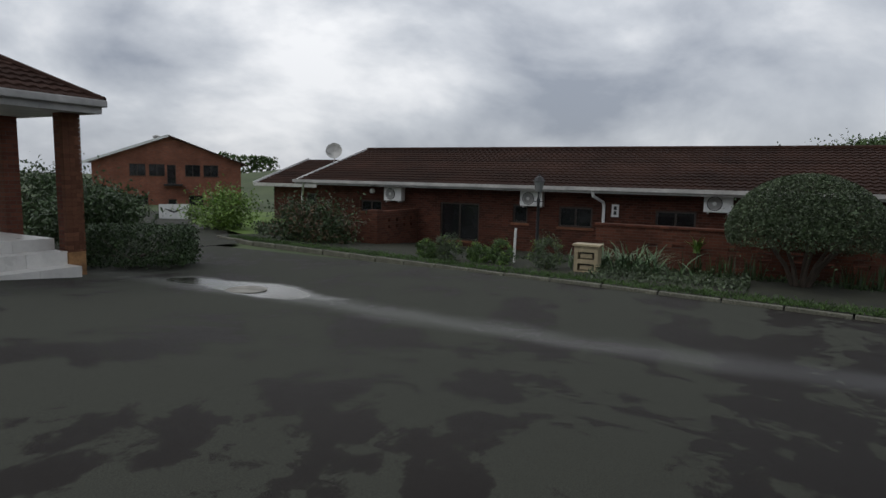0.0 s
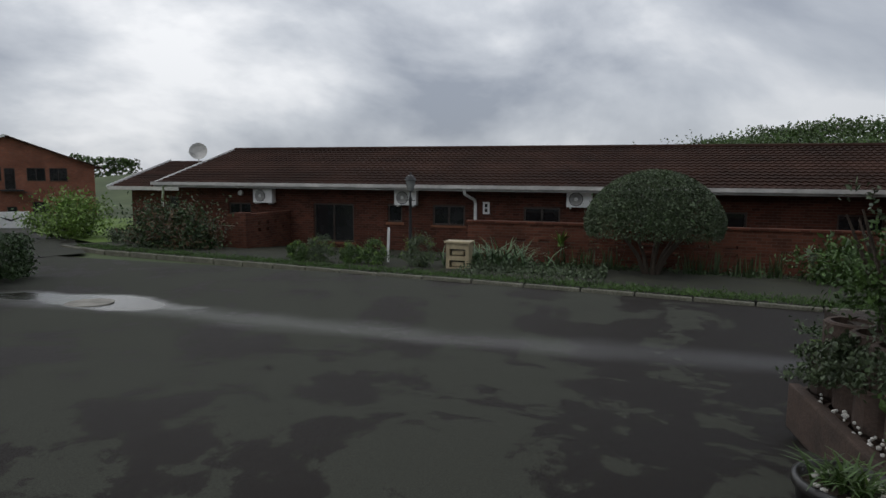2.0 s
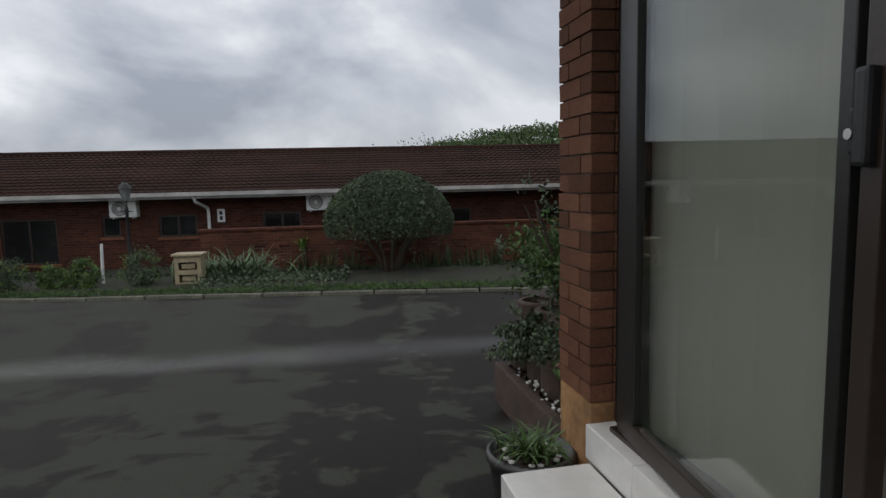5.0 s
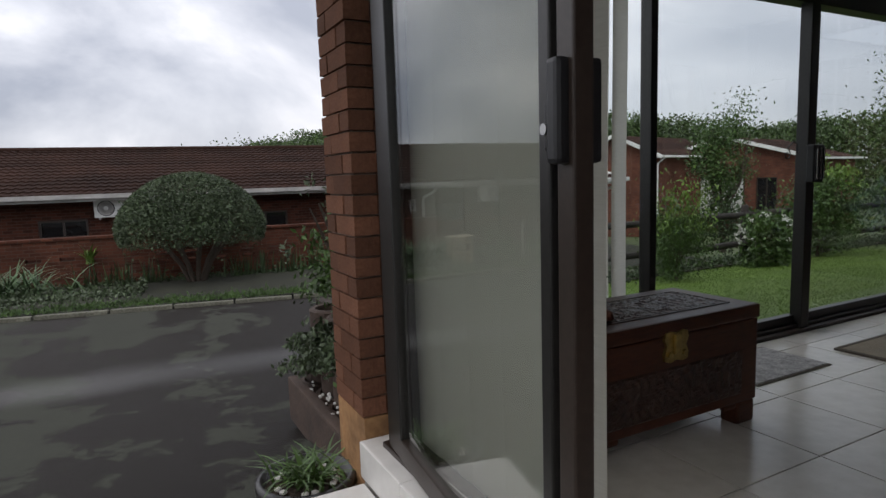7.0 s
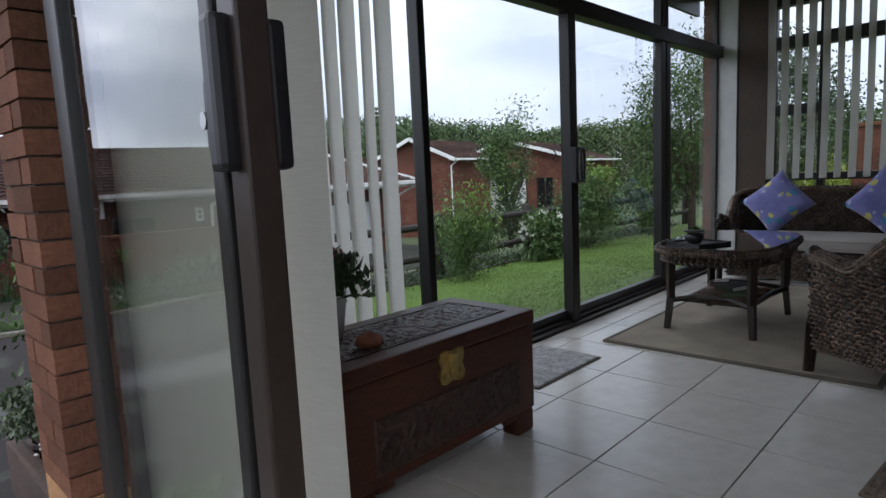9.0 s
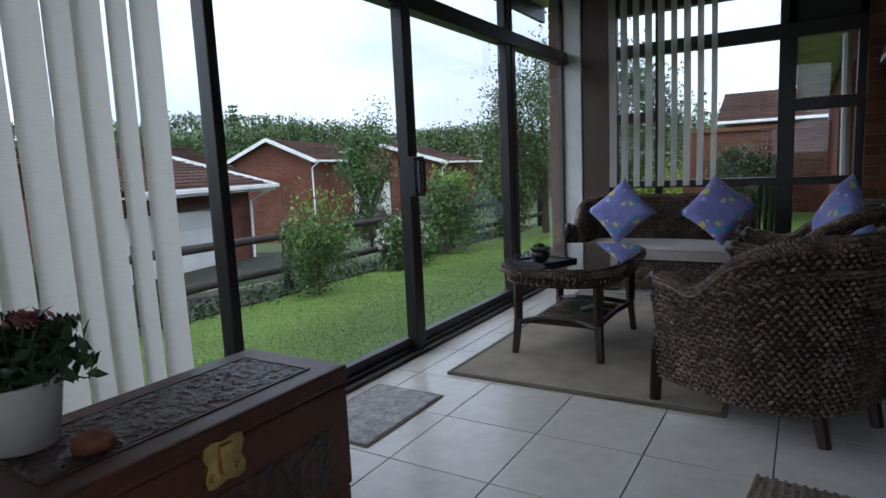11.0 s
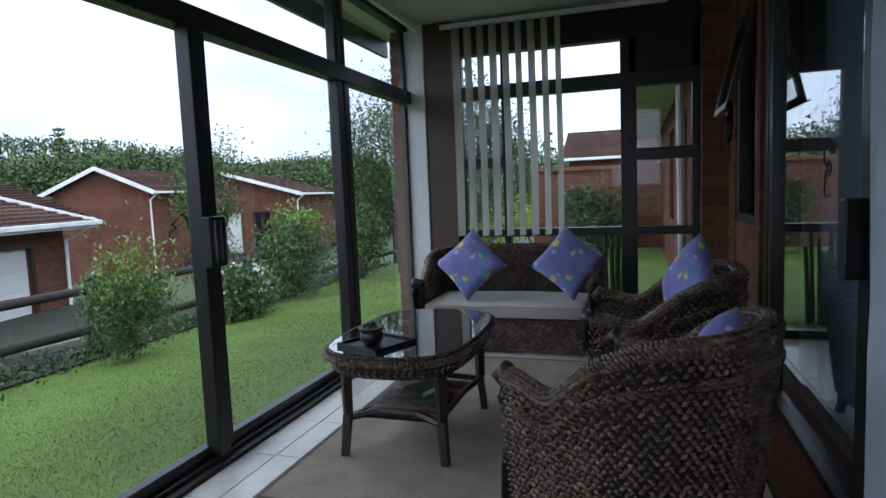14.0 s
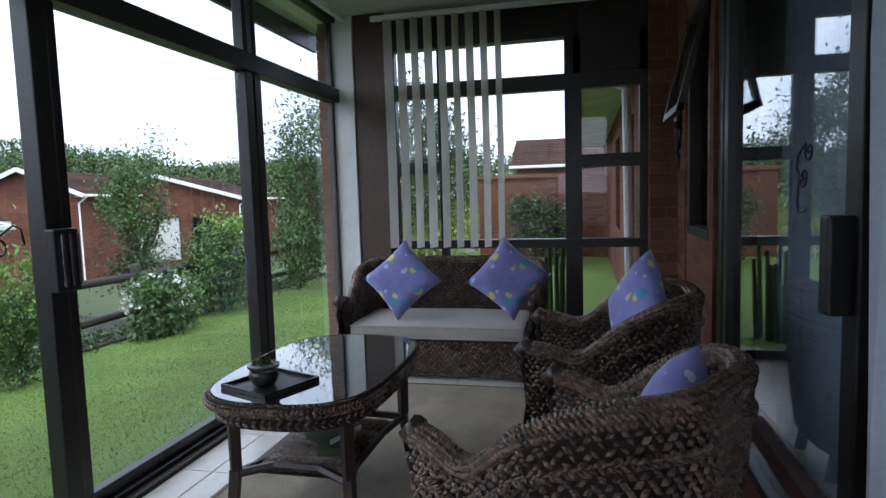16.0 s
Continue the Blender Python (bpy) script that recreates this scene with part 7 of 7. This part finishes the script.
# ---------- woods and hills in the distance ----------
def woods(name, label, line, top, n, size, depth=10, material=None):
    w = thing(name, label, "woodland", kind="stuff")
    pts = []
    for _ in range(n):
        i = RNG.integers(0, len(line) - 1)
        f = RNG.uniform()
        x = line[i][0] * (1 - f) + line[i + 1][0] * f
        y = line[i][1] * (1 - f) + line[i + 1][1] * f
        t = top[i] * (1 - f) + top[i + 1] * f
        t += 2.2 * noise.noise(Vector((x * 0.16, y * 0.16, 0))) + 0.9 * noise.noise(Vector((x * 0.45, y * 0.45, 2)))
        g = RNG.uniform() ** 0.55
        pts.append((x + RNG.normal() * depth * 0.3, y + RNG.normal() * depth * 0.3, -3.5 + (t + 3.5) * g))
    leaves("foliage", np.array(pts), size, material or LEAF_WOOD, w, up=0.4, aspect=0.7)
    # brighter copies, lifted and shifted: light on the treetops put into leaf colour
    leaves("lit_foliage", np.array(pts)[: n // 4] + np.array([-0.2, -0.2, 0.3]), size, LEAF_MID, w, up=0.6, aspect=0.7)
    return w


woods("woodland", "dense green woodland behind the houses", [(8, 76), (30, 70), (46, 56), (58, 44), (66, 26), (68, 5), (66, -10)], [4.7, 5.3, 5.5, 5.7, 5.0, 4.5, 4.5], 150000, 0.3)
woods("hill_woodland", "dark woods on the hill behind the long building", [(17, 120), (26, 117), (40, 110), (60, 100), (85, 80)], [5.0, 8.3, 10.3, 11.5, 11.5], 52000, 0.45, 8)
woods("far_trees", "few trees on the far hill crest", [(-160, 171), (-152, 178), (-146, 184)], [6.5, 7.5, 6.5], 1500, 1.0, 3)
pine = thing("norfolk_pine", "tall dark pine standing above the woods", "tree", pose(55, 62.5, -3))
part("trunk", tube([(0, 0, 0), (0, 0, 13.2)], [0.3, 0.04], 8), BARK, pine)
leaves("crown", np.array([(RNG.normal() * 0.22 * (1.5 - h / 14), RNG.normal() * 0.22 * (1.5 - h / 14), h) for h in np.repeat(np.arange(9, 13.2, 0.55), 60)]) + RNG.normal(size=(480, 3)) * np.array([0.3, 0.3, 0.08]), 0.4, LEAF_WOOD, pine)

# ---------- bricks and tiles, piece by piece ----------
def brick_mesh(l, w=0.106, h=0.073):
    bm = box(0, 0, 0, l, w, h)
    me = bpy.data.meshes.new("brick")
    for v in bm.verts:
        v.co += Vector((random.uniform(-1, 1), random.uniform(-1, 1), random.uniform(-1, 1))) * 0.0015
    bm.to_mesh(me)
    bm.free()
    me.materials.append(BRICK)
    return me


FULL, HALF = brick_mesh(0.222), brick_mesh(0.106)


def brick_face(parent, origin, yaw, length, z0, z1, flip=0):
    """Stretcher courses over a backing; origin at the face's left end, the face towards -y before the turn."""
    m = Matrix.Translation(origin) @ pose(0, 0, 0, 0, 0, yaw)
    n = int((z1 - z0) / 0.083)
    for c in range(n):
        x = 0.0
        short = (c + flip) % 2
        while x < length - 0.05:
            me = HALF if short or length - x < 0.2 else FULL
            short = 0
            b = new("brick", me)
            b.parent = parent
            b.matrix_basis = m @ pose(x, random.uniform(-0.002, 0.003), z0 + c * 0.083)
            x += (0.232 if me is FULL else 0.116)


pier = thing("brick_pier", "red-brown face brick pier beside the door", "pier", kind="structure")
part("core", box(2.175, 2.618, -0.1, 2.50, 2.93, 2.98), MORTAR, pier)
part("base", box(2.165, 2.60, -0.7, 2.50, 2.94, 0.112, 0.004), PLINTH, pier, "stained plastered pier base")
brick_face(pier, (2.16, 2.94, 0), -90, 0.348, 0.12, 2.9)
brick_face(pier, (2.272, 2.588, 0), 0, 0.23, 0.037, 2.9, 1)
pier2 = thing("corner_brick_pier", "brown brick pier outside the corner glazing", "pier", kind="structure")
part("core", box(8.35, 2.86, -0.4, 8.57, 2.95, 2.8), MORTAR, pier2)
brick_face(pier2, (8.33, 2.845, 0), 0, 0.248, 0.0, 2.75)
brick_face(pier2, (8.335, 2.96, 0), -90, 0.11, 0.0, 2.75, 1)
pier3 = thing("inner_brick_pier", "brown brick pier closing the end of the house wall", "pier", kind="structure")
part("core", box(8.13, 0.06, 0.0, 8.27, 0.235, 2.79), MORTAR, pier3)
brick_face(pier3, (8.12, 0.25, 0), -90, 0.2, 0.01, 2.75)
brick_face(pier3, (8.27, 0.25, 0), 180, 0.15, 0.01, 2.75, 1)
brick_face(porch, (PCX - 0.158, PCY - 0.158, 0), 0, 0.316, -0.36, 2.3)
brick_face(porch, (PCX + 0.158, PCY - 0.158, 0), 90, 0.316, -0.36, 2.3, 1)
ws = bpy.data.objects["wall_south"]
for x0, x1, za, zb in ((7.75, 8.1, 0.02, 2.75),):
    mm = Matrix.Translation((x1, YS + 0.012, 0)) @ pose(0, 0, 0, 0, 0, 180)
    for c in range(int((zb - za) / 0.083)):
        x = 0.0
        short = c % 2
        while x < x1 - x0 - 0.05:
            me = HALF if short or x1 - x0 - x < 0.2 else FULL
            short = 0
            b = new("brick", me)
            b.parent = ws
            b.matrix_basis = mm @ pose(x, random.uniform(-0.002, 0.003), za + c * 0.083)
            x += 0.232 if me is FULL else 0.116
tme = {}
xl = [2.46] + [4.06 + 0.455 * k for k in range(-3, 10)]
yl = [0.22] + [1.155 + 0.445 * k for k in range(-2, 4)] + [YN - 0.1]
xl = sorted(x for x in xl if 2.45 < x < 8.26) + [8.27]
yl = sorted(y for y in yl if 0.21 < y < YN - 0.05)
for xa, xb in zip(xl, xl[1:]):
    for ya, yb in zip(yl, yl[1:]):
        if xb - xa < 0.03 or yb - ya < 0.03:
            continue
        key = (round(xb - xa, 3), round(yb - ya, 3))
        if key not in tme:
            bm = box(0.003, 0.003, -0.008, key[0] - 0.003, key[1] - 0.003, 0.0, 0.0015)
            me = bpy.data.meshes.new("tile")
            bm.to_mesh(me)
            bm.free()
            me.materials.append(TILE)
            tme[key] = me
        t = new("tile", tme[key])
        t.parent = floor
        t.matrix_basis = pose(xa, ya, 0)
